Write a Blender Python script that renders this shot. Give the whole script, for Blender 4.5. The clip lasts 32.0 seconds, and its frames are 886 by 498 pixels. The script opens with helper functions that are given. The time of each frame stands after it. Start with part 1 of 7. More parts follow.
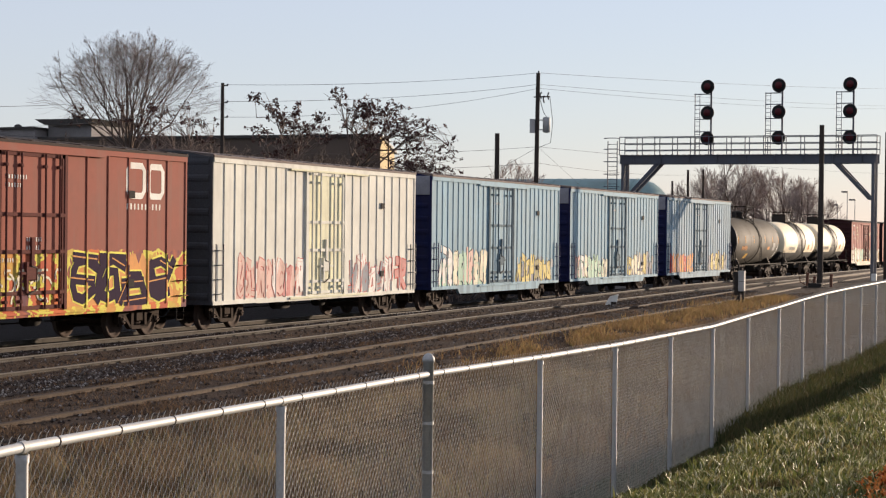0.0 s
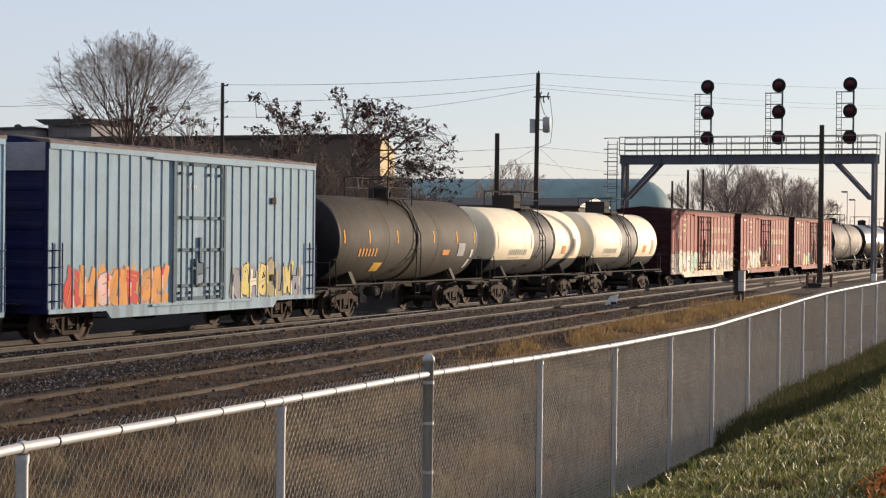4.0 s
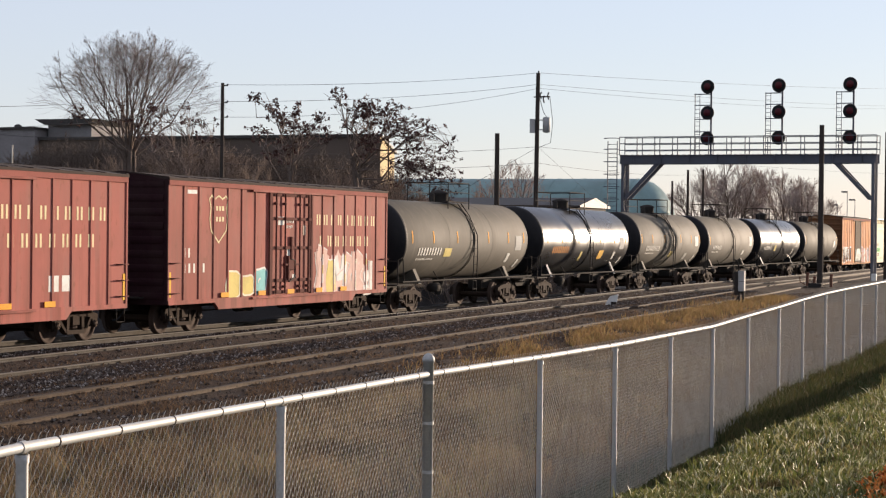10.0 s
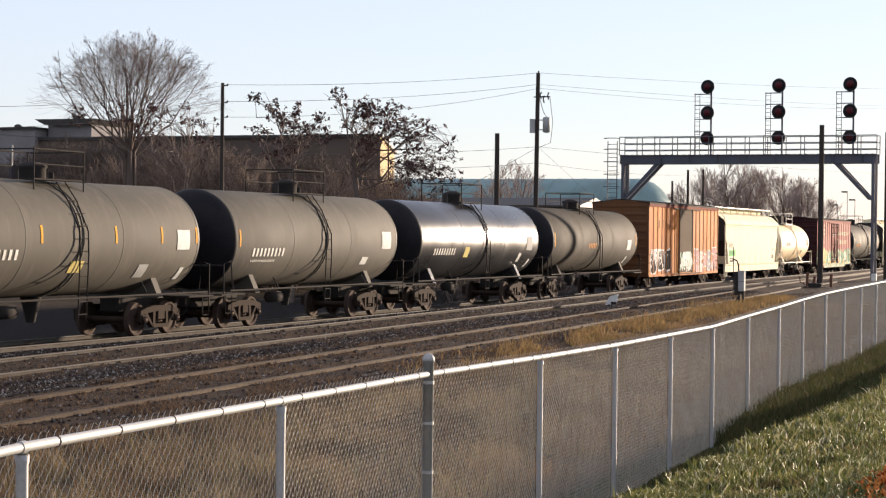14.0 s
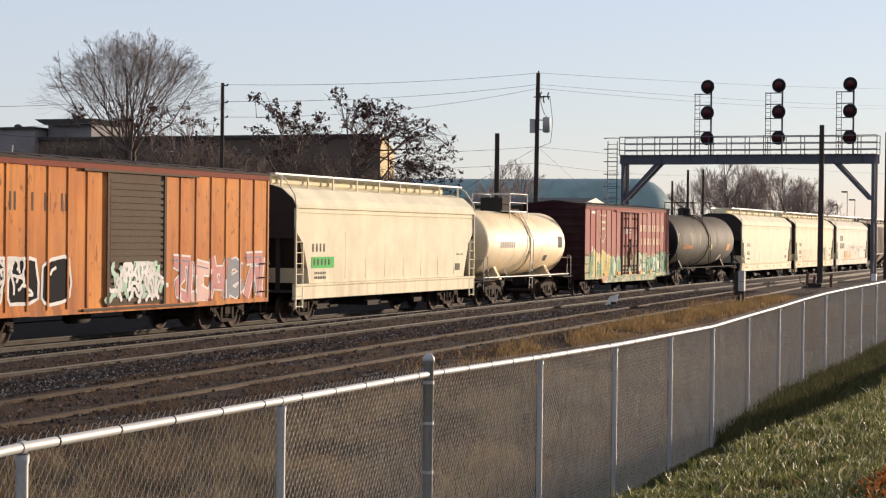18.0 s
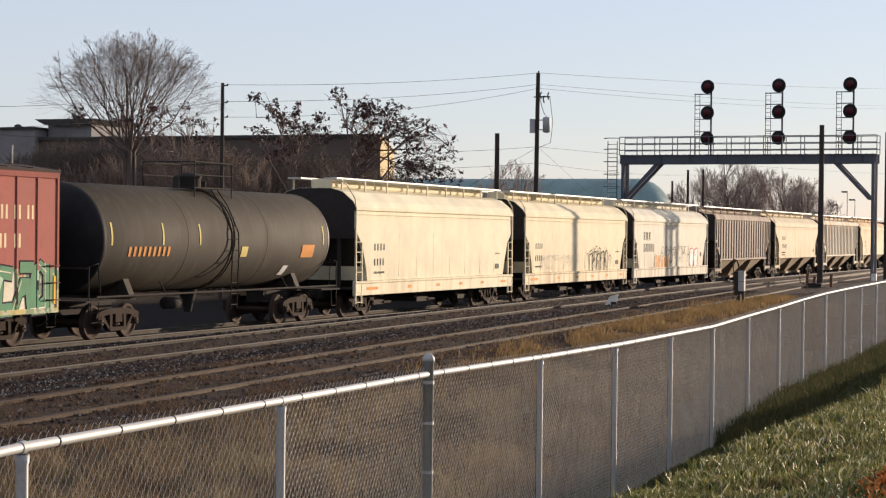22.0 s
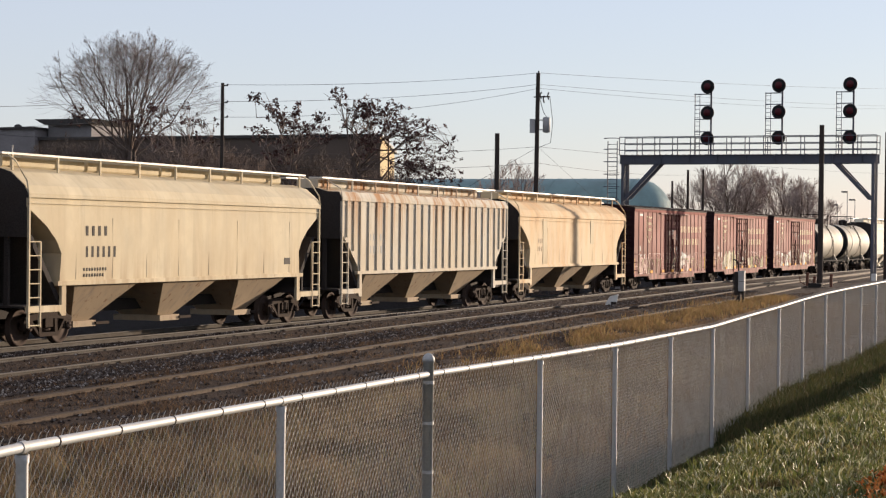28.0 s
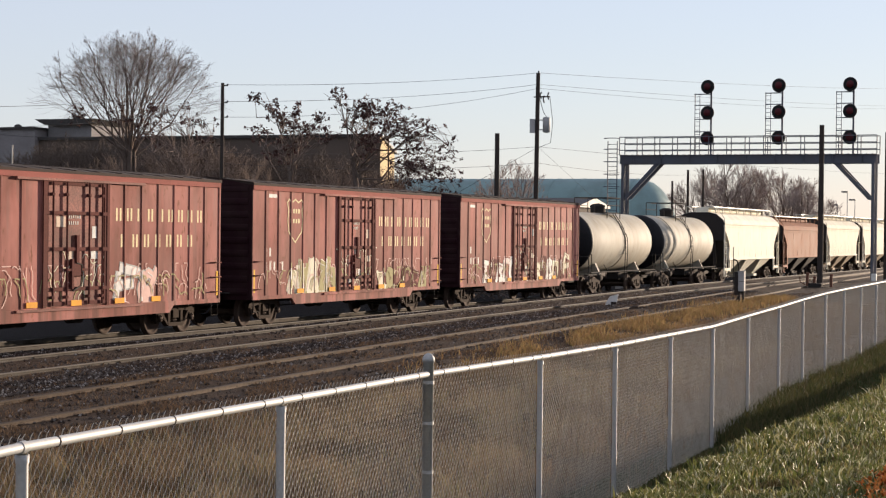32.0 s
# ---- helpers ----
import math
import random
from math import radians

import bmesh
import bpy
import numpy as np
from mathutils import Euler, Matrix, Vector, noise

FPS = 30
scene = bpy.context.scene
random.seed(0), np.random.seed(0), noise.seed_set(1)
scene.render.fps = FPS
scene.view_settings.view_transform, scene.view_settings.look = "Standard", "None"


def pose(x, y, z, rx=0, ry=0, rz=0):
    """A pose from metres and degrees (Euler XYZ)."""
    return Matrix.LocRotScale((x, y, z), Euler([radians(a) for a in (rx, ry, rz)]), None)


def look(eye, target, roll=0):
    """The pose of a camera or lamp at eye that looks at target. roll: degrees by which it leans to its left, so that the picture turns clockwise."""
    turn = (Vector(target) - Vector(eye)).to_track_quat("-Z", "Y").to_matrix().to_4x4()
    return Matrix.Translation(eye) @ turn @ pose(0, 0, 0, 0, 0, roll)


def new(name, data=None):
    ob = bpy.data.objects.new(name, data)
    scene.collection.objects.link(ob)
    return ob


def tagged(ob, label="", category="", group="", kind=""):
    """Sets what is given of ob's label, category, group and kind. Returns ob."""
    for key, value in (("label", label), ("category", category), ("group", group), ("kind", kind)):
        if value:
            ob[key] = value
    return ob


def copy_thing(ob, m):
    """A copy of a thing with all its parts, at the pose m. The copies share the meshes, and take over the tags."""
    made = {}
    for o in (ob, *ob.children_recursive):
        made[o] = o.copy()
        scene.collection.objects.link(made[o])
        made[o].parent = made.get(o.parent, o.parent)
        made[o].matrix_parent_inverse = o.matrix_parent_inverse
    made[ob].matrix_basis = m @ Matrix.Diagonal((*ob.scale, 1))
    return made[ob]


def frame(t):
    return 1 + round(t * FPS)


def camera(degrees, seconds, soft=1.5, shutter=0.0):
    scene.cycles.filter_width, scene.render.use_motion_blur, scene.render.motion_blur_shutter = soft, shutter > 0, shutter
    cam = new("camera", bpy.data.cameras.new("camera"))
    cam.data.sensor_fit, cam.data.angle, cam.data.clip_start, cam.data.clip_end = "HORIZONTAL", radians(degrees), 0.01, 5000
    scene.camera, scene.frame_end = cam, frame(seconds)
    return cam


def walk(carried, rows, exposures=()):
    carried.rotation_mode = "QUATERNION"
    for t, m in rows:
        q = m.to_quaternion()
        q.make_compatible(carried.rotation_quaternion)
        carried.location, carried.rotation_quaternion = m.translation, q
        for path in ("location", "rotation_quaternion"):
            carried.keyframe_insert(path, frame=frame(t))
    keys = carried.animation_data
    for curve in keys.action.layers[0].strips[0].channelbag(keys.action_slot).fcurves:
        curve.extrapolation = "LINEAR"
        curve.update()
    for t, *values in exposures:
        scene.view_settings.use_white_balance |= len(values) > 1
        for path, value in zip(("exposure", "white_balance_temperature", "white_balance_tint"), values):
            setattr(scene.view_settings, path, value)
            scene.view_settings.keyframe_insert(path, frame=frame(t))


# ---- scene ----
# The world follows the railway: x along the tracks, y away from the viewer, z up from the rail heads.
HEADING = 21.25
EYE = Vector((0, 0, 2.86))
cam = camera(2 * math.degrees(math.atan(784 / 3384)), 32.0, soft=1.25)
AIM = EYE + Vector((math.cos(radians(HEADING)) * 100, math.sin(radians(HEADING)) * 100, 100 * math.tan(radians(-0.42))))
walk(cam, [(0, look(EYE, AIM, 0.6)), (32, look(EYE, AIM, 0.6))], [(t, ev, 6400, 18) for t, ev in ((0, 0.77), (3, 0.77), (6, 0.80), (9, 0.86), (11, 0.98), (12, 1.10), (14, 1.12), (16, 0.90), (17, 0.82), (18, 0.77), (19, 0.71), (20, 0.76), (22, 0.78), (23, 0.71), (25, 0.74), (28, 0.79), (32, 0.86))])

# ---- light ----
SUN_AZ, SUN_EL = -21.5, 5.6          # degrees: azimuth from +x towards +y, elevation
world = bpy.data.worlds.new("sky")
scene.world = world
world.use_nodes = True
wn = world.node_tree
sky = wn.nodes.new("ShaderNodeTexSky")
sky.sky_type = "NISHITA"
sky.sun_disc = False
sky.sun_elevation = radians(SUN_EL)
sky.sun_rotation = radians(90 - SUN_AZ)
sky.air_density, sky.dust_density, sky.ozone_density = 1.0, 0.25, 3.0
haze = wn.nodes.new("ShaderNodeMix")         # an even veil of bright winter haze over the clear sky
haze.data_type = "RGBA"
haze.inputs[0].default_value = 0.53
haze.inputs[7].default_value = (5.15, 5.3, 5.75, 1)
wn.links.new(sky.outputs[0], haze.inputs[6])
wn.links.new(haze.outputs[2], wn.nodes["Background"].inputs[0])
wn.nodes["Background"].inputs[1].default_value = 0.099
sun_data = bpy.data.lights.new("sun", "SUN")
sun_data.energy, sun_data.angle, sun_data.color = 5.0, radians(0.6), (1.0, 0.83, 0.60)
sun = new("sun", sun_data)
sun.matrix_world = look(Vector((math.cos(radians(SUN_AZ)) * math.cos(radians(SUN_EL)), math.sin(radians(SUN_AZ)) * math.cos(radians(SUN_EL)), math.sin(radians(SUN_EL)))) * 60, (0, 0, 0))


# ---- mesh helpers ----
class Shape:
    """Collects vertices and faces of one mesh."""

    def __init__(self):
        self.v, self.f, self.smooth = [], [], []

    def add(self, verts, faces, smooth=False):
        n = len(self.v)
        self.v += [tuple(p) for p in verts]
        self.f += [tuple(n + i for i in f) for f in faces]
        self.smooth += [smooth] * len(faces)
        return self

    def box(self, x0, x1, y0, y1, z0, z1):
        v = [(x, y, z) for x in (x0, x1) for y in (y0, y1) for z in (z0, z1)]
        return self.add(v, [(0, 1, 3, 2), (4, 6, 7, 5), (0, 4, 5, 1), (2, 3, 7, 6), (0, 2, 6, 4), (1, 5, 7, 3)])

    def cbox(self, x, y, z, sx, sy, sz):
        return self.box(x - sx / 2, x + sx / 2, y - sy / 2, y + sy / 2, z - sz / 2, z + sz / 2)

    def chamfer(self, x0, x1, y0, y1, z0, z1, c):
        """A box with its four edges along x cut."""
        sec = [(y0 + c, z0), (y1 - c, z0), (y1, z0 + c), (y1, z1 - c), (y1 - c, z1), (y0 + c, z1), (y0, z1 - c), (y0, z0 + c)]
        return self.extrude_x(sec, x0, x1)

    def extrude_x(self, sec, x0, x1, smooth=False, caps=True):
        n = len(sec)
        v = [(x0, y, z) for y, z in sec] + [(x1, y, z) for y, z in sec]
        f = [(i, (i + 1) % n, n + (i + 1) % n, n + i) for i in range(n)]
        self.add(v, f, smooth)
        if caps:
            self.add(v, [tuple(range(n))[::-1], tuple(range(n, 2 * n))])
        return self

    def extrude_y(self, sec, y0, y1, caps=True):
        """A section of (x, z) points drawn along y."""
        n = len(sec)
        v = [(x, y0, z) for x, z in sec] + [(x, y1, z) for x, z in sec]
        self.add(v, [(i, n + i, n + (i + 1) % n, (i + 1) % n) for i in range(n)])
        if caps:
            self.add(v, [tuple(range(n)), tuple(range(n, 2 * n))[::-1]])
        return self

    def extrude_z(self, sec, z0, z1):
        n = len(sec)
        v = [(x, y, z0) for x, y in sec] + [(x, y, z1) for x, y in sec]
        self.add(v, [(i, (i + 1) % n, n + (i + 1) % n, n + i) for i in range(n)])
        return self.add(v, [tuple(range(n))[::-1], tuple(range(n, 2 * n))])

    def tube(self, pts, r, n=6, r1=None, cap=True):
        """A round bar along a line of points, tapering from r to r1."""
        pts = [Vector(p) for p in pts]
        r1 = r if r1 is None else r1
        rings = []
        for i, p in enumerate(pts):
            d = (pts[min(i + 1, len(pts) - 1)] - pts[max(i - 1, 0)])
            d = d.normalized() if d.length > 1e-9 else Vector((0, 0, 1))
            a = d.cross(Vector((0, 0, 1)) if abs(d.z) < 0.9 else Vector((1, 0, 0))).normalized()
            b = d.cross(a)
            q = r + (r1 - r) * i / max(1, len(pts) - 1)
            rings += [tuple(p + (a * math.cos(2 * math.pi * k / n) + b * math.sin(2 * math.pi * k / n)) * q) for k in range(n)]
        m = len(pts)
        f = [(i * n + k, i * n + (k + 1) % n, (i + 1) * n + (k + 1) % n, (i + 1) * n + k) for i in range(m - 1) for k in range(n)]
        self.add(rings, f, n > 4)
        if cap:
            self.add(rings, [tuple(range(n))[::-1], tuple(range((m - 1) * n, m * n))])
        return self

    def lathe(self, prof, axis="x", n=32, c=(0, 0, 0), smooth=True):
        """A profile of (along, radius) points turned round an axis through c."""
        v, f = [], []
        for a, r in prof:
            for k in range(n):
                u, w = r * math.cos(2 * math.pi * k / n), r * math.sin(2 * math.pi * k / n)
                v.append({"x": (c[0] + a, c[1] + u, c[2] + w), "y": (c[0] + u, c[1] + a, c[2] - w), "z": (c[0] + u, c[1] + w, c[2] + a)}[axis])
        m = len(prof)
        for i in range(m - 1):
            for k in range(n):
                f.append((i * n + k, i * n + (k + 1) % n, (i + 1) * n + (k + 1) % n, (i + 1) * n + k))
        self.add(v, f, smooth)
        return self.add(v, [tuple(range(n))[::-1], tuple(range((m - 1) * n, m * n))])

    def mesh(self, name):
        me = bpy.data.meshes.new(name)
        me.from_pydata(self.v, [], self.f)
        me.polygons.foreach_set("use_smooth", self.smooth)
        bm = bmesh.new()
        bm.from_mesh(me)
        bmesh.ops.recalc_face_normals(bm, faces=bm.faces)
        bm.to_mesh(me)
        bm.free()
        return me


MESHES = {}


def part(name, shape, material, parent=None, label="", at=None, key=None):
    """One mesh object under a thing or a part. shape: a Shape, or a function that makes one, kept under key."""
    if key is not None:
        if (key, material.name) not in MESHES:
            me = (shape() if callable(shape) else shape).mesh(name)
            me.materials.append(material)
            MESHES[(key, material.name)] = me
        me = MESHES[(key, material.name)]
    else:
        me = shape.mesh(name)
        me.materials.append(material)
    ob = new(name, me)
    if parent is not None:
        ob.parent = parent
    if at is not None:
        ob.matrix_basis = at
    if label:
        ob["label"] = label
    return ob


def thing(name, label, category, group="", kind="", at=None):
    ob = new(name)
    ob.empty_display_size = 0.3
    if at is not None:
        ob.matrix_basis = at
    return tagged(ob, label, category, group, kind)


# ---- materials ----
class Nodes:
    """Short hand for a node material."""

    def __init__(self, name):
        self.m = bpy.data.materials.new(name)
        self.m.use_nodes = True
        self.t = self.m.node_tree
        self.bsdf = self.t.nodes["Principled BSDF"]
        self.tc = None

    def coord(self, scale=(1, 1, 1), space="Object"):
        if self.tc is None:
            self.tc = self.t.nodes.new("ShaderNodeTexCoord")
        mp = self.t.nodes.new("ShaderNodeMapping")
        mp.inputs["Scale"].default_value = scale
        self.t.links.new(self.tc.outputs[space], mp.inputs[0])
        return mp.outputs[0]

    def noise(self, scale, detail=4, stretch=(1, 1, 1), space="Object", rough=0.6):
        n = self.t.nodes.new("ShaderNodeTexNoise")
        n.inputs["Scale"].default_value, n.inputs["Detail"].default_value, n.inputs["Roughness"].default_value = scale, detail, rough
        self.t.links.new(self.coord(stretch, space), n.inputs["Vector"])
        return n.outputs["Fac"]

    def voronoi(self, scale, stretch=(1, 1, 1), out="Color", feature="F1"):
        n = self.t.nodes.new("ShaderNodeTexVoronoi")
        n.feature = feature
        n.inputs["Scale"].default_value = scale
        self.t.links.new(self.coord(stretch), n.inputs["Vector"])
        return n.outputs[out]

    def ramp(self, fac, stops):
        r = self.t.nodes.new("ShaderNodeValToRGB")
        e = r.color_ramp.elements
        while len(e) < len(stops):
            e.new(0.5)
        for el, (p, c) in zip(e, stops):
            el.position = p
            el.color = (*c, 1) if isinstance(c, tuple) else (c, c, c, 1)
        self.t.links.new(fac, r.inputs[0])
        return r.outputs[0]

    def put(self, sock, v):
        if isinstance(v, bpy.types.NodeSocket):
            self.t.links.new(v, sock)
        elif isinstance(v, tuple):
            sock.default_value = (*v, 1) if len(v) == 3 and sock.type == "RGBA" else v
        else:
            sock.default_value = v

    def mix(self, fac, a, b, blend="MIX"):
        n = self.t.nodes.new("ShaderNodeMix")
        n.data_type, n.blend_type = "RGBA", blend
        self.put(n.inputs[0], fac), self.put(n.inputs[6], a), self.put(n.inputs[7], b)
        return n.outputs[2]

    def calc(self, op, a, b=0.0, c=0.0):
        n = self.t.nodes.new("ShaderNodeMath")
        n.operation = op
        self.put(n.inputs[0], a), self.put(n.inputs[1], b), self.put(n.inputs[2], c)
        return n.outputs[0]

    def xyz(self, space="Object"):
        s = self.t.nodes.new("ShaderNodeSeparateXYZ")
        self.t.links.new(self.coord((1, 1, 1), space), s.inputs[0])
        return s.outputs

    def rand(self):
        n = self.t.nodes.new("ShaderNodeObjectInfo")
        return n.outputs["Random"]

    def bump(self, height, strength=0.3, dist=0.02):
        b = self.t.nodes.new("ShaderNodeBump")
        b.inputs["Strength"].default_value, b.inputs["Distance"].default_value = strength, dist
        self.t.links.new(height, b.inputs["Height"])
        self.t.links.new(b.outputs[0], self.bsdf.inputs["Normal"])

    def done(self, color, rough=0.6, metal=0.0, spec=None):
        self.put(self.bsdf.inputs["Base Color"], color)
        self.put(self.bsdf.inputs["Roughness"], rough)
        self.put(self.bsdf.inputs["Metallic"], metal)
        if spec is not None:
            self.put(self.bsdf.inputs["Specular IOR Level"], spec)
        return self.m


def tint(c, k):
    return tuple(min(1.0, x * k) for x in c)


def surface(name, color, rough=0.6, metal=0.0, scale=3.0, vary=0.25, dirt=(0.06, 0.045, 0.035), dirty=0.3, bump=0.15, stretch=(1, 1, 1), spec=0.12):
    """A painted or raw surface with broad stains, fine grain and a little relief."""
    n = Nodes(name)
    broad = n.noise(scale * 0.35, 3, stretch)
    fine = n.noise(scale * 9, 4, stretch)
    col = n.mix(n.ramp(fine, [(0.3, 0.0), (0.7, 1.0)]), tint(color, 1 - vary), tint(color, 1 + vary * 0.6))
    if dirty:
        col = n.mix(n.calc("MULTIPLY", n.ramp(broad, [(0.42, 0.0), (0.75, 1.0)]), dirty), col, dirt)
    if bump:
        n.bump(fine, bump, 0.01)
    return n.done(col, n.calc("MULTIPLY_ADD", fine, 0.2, rough - 0.1), metal, spec)
M = {}
M["rail_side"] = surface("dusty_rail_steel", (0.122, 0.110, 0.095), 0.95, 0.0, 5, 0.4, (0.06, 0.047, 0.036), 0.7, spec=0.05)
M["rail_head"] = surface("worn_rail_head", (0.10, 0.09, 0.08), 0.75, 0.1, 6, 0.35, (0.06, 0.045, 0.036), 0.5, spec=0.12)
M["rust_side"] = surface("rusty_siding_rail", (0.115, 0.084, 0.060), 0.85, 0.0, 5, 0.45, (0.035, 0.024, 0.018), 0.75)
M["rust_head"] = surface("rusty_siding_rail_head", (0.05, 0.037, 0.03), 0.85, 0.0, 6, 0.4, (0.03, 0.02, 0.016), 0.5)
M["tie"] = surface("weathered_tie_wood", (0.085, 0.07, 0.058), 0.9, 0, 3, 0.4, stretch=(1, 0.2, 1))
M["galv"] = surface("galvanised_steel", (0.42, 0.42, 0.41), 0.6, 0.2, 6, 0.12, (0.2, 0.19, 0.17), 0.25, 0.08)
M["wire"] = surface("galvanised_wire", (0.47, 0.43, 0.36), 0.7, 0.0, 6, 0.15, (0.2, 0.16, 0.13), 0.3, 0)
M["gantry"] = surface("grey_blue_gantry_paint", (0.095, 0.105, 0.128), 0.7, 0.0, 2, 0.2, (0.10, 0.07, 0.05), 0.35)
M["black"] = surface("matt_black_paint", (0.018, 0.018, 0.019), 0.6, 0, 4, 0.3, (0.05, 0.04, 0.035), 0.4)
M["lens"] = surface("dark_red_lens", (0.075, 0.014, 0.018), 0.35, 0, 4, 0.1, dirty=0, bump=0)
M["pole"] = surface("weathered_pole_wood", (0.055, 0.045, 0.039), 0.9, 0, 3, 0.4, stretch=(3, 3, 0.25))
M["cable"] = surface("cable_black", (0.05, 0.05, 0.05), 0.7, 0, 4, 0.1, dirty=0, bump=0)
M["truck"] = surface("rusty_brown_cast_steel", (0.046, 0.031, 0.023), 0.95, 0.0, 5, 0.4, (0.03, 0.025, 0.02), 0.6)
M["wheel"] = surface("dark_wheel_steel", (0.07, 0.048, 0.037), 0.9, 0.0, 5, 0.3)
M["under"] = surface("black_underframe", (0.036, 0.032, 0.029), 0.95, 0, 4, 0.3)


# ---- ground ----
FENCE_X0, FENCE_STEP = 6.65, 3.015


def smooth(a, b, x):
    t = max(0.0, min(1.0, (x - a) / (b - a)))
    return t * t * (3 - 2 * t)


def line(pts, x):
    for (x0, y0), (x1, y1) in zip(pts, pts[1:]):
        if x <= x1:
            return y0 + (y1 - y0) * max(0.0, x - x0) / (x1 - x0)
    return pts[-1][1]


def track_rise(x):
    """How far the two near tracks rise above the main track, fitted to the camera's view."""
    return 0.0062 * max(-40.0, min(62.0, x - 36))


def siding_y(x):
    """Middle of the near siding: its drift fits the view, its bend clears the gantry leg."""
    return 17.85 + 0.02 * max(-20, min(60, x - 28)) + 0.045 * max(0, min(60, x - 88))


def fence_y(x):
    return line([(-30, 0.7), (6.65, 4.42), (9.64, 4.72), (12.63, 5.03), (15.68, 5.19), (18.71, 5.39), (21.74, 5.59), (24.77, 5.80), (27.81, 5.98), (30.86, 6.13), (33.9, 6.31), (36.96, 6.44), (40.01, 6.59), (43.07, 6.72), (46.13, 6.84), (80, 8.2), (140, 10)], x)


def fence_top(x):
    return line([(6.65, 1.975), (12.63, 1.867), (18.7, 1.762), (24.8, 1.693), (31, 1.755), (37, 1.82), (60, 1.835)], x)


def bank_edge(x):
    """Where the top of the grass bank breaks down towards the fence."""
    return min(line([(-10, 3.8), (13, 3.78), (17, 3.86), (22, 3.7), (26, 3.56), (45, 3.36), (140, 3.2)], x), fence_y(x) - 0.9)


def ground_z(x, y):
    d = y - fence_y(x)                       # distance beyond the fence
    foot = line([(20, 0.05), (24.5, 0.10), (28, 0.22), (31, 0.28), (35, 0.26), (42, 0.22), (140, 0.22)], x)
    if d < 0:
        top, edge = 0.94, bank_edge(x)
        z = foot + (top - foot) * smooth(edge + min(1.3, fence_y(x) - 0.1 - edge), edge, y) + 0.05 * max(0.0, edge - y)
        z = min(z, 1.35)
    else:
        low = -0.30 + (0.20 * smooth(30, 70, x))
        z = foot + (low - foot) * smooth(0, 7, d)
    z += 0.03 * (noise.noise((x * 0.5, y * 0.5, 3)) + 0.5 * noise.noise((x * 1.7, y * 1.7, 8)))
    bed = -0.085 + track_rise(x)              # ballast of the near tracks
    yc = siding_y(x)
    bed += 0.063 * max(-1.4, min(1.4, y - yc)) * (1 - smooth(1.2, 2.2, abs(y - yc)))
    bed += 0.077 * max(-1.4, min(1.4, y - 23.38)) * (1 - smooth(1.2, 2.2, abs(y - 23.38)))
    w = smooth(14.6, 16.2, y) * (1 - smooth(25.0, 25.8, y))
    z = z * (1 - w) + (bed + 0.02 * noise.noise((x * 2, y * 2, 1))) * w
    w = smooth(25.0, 25.8, y)
    z = z * (1 - w) + (-0.125 if y < 31 else -0.25 - 0.5 * smooth(31, 36, y)) * w
    return z


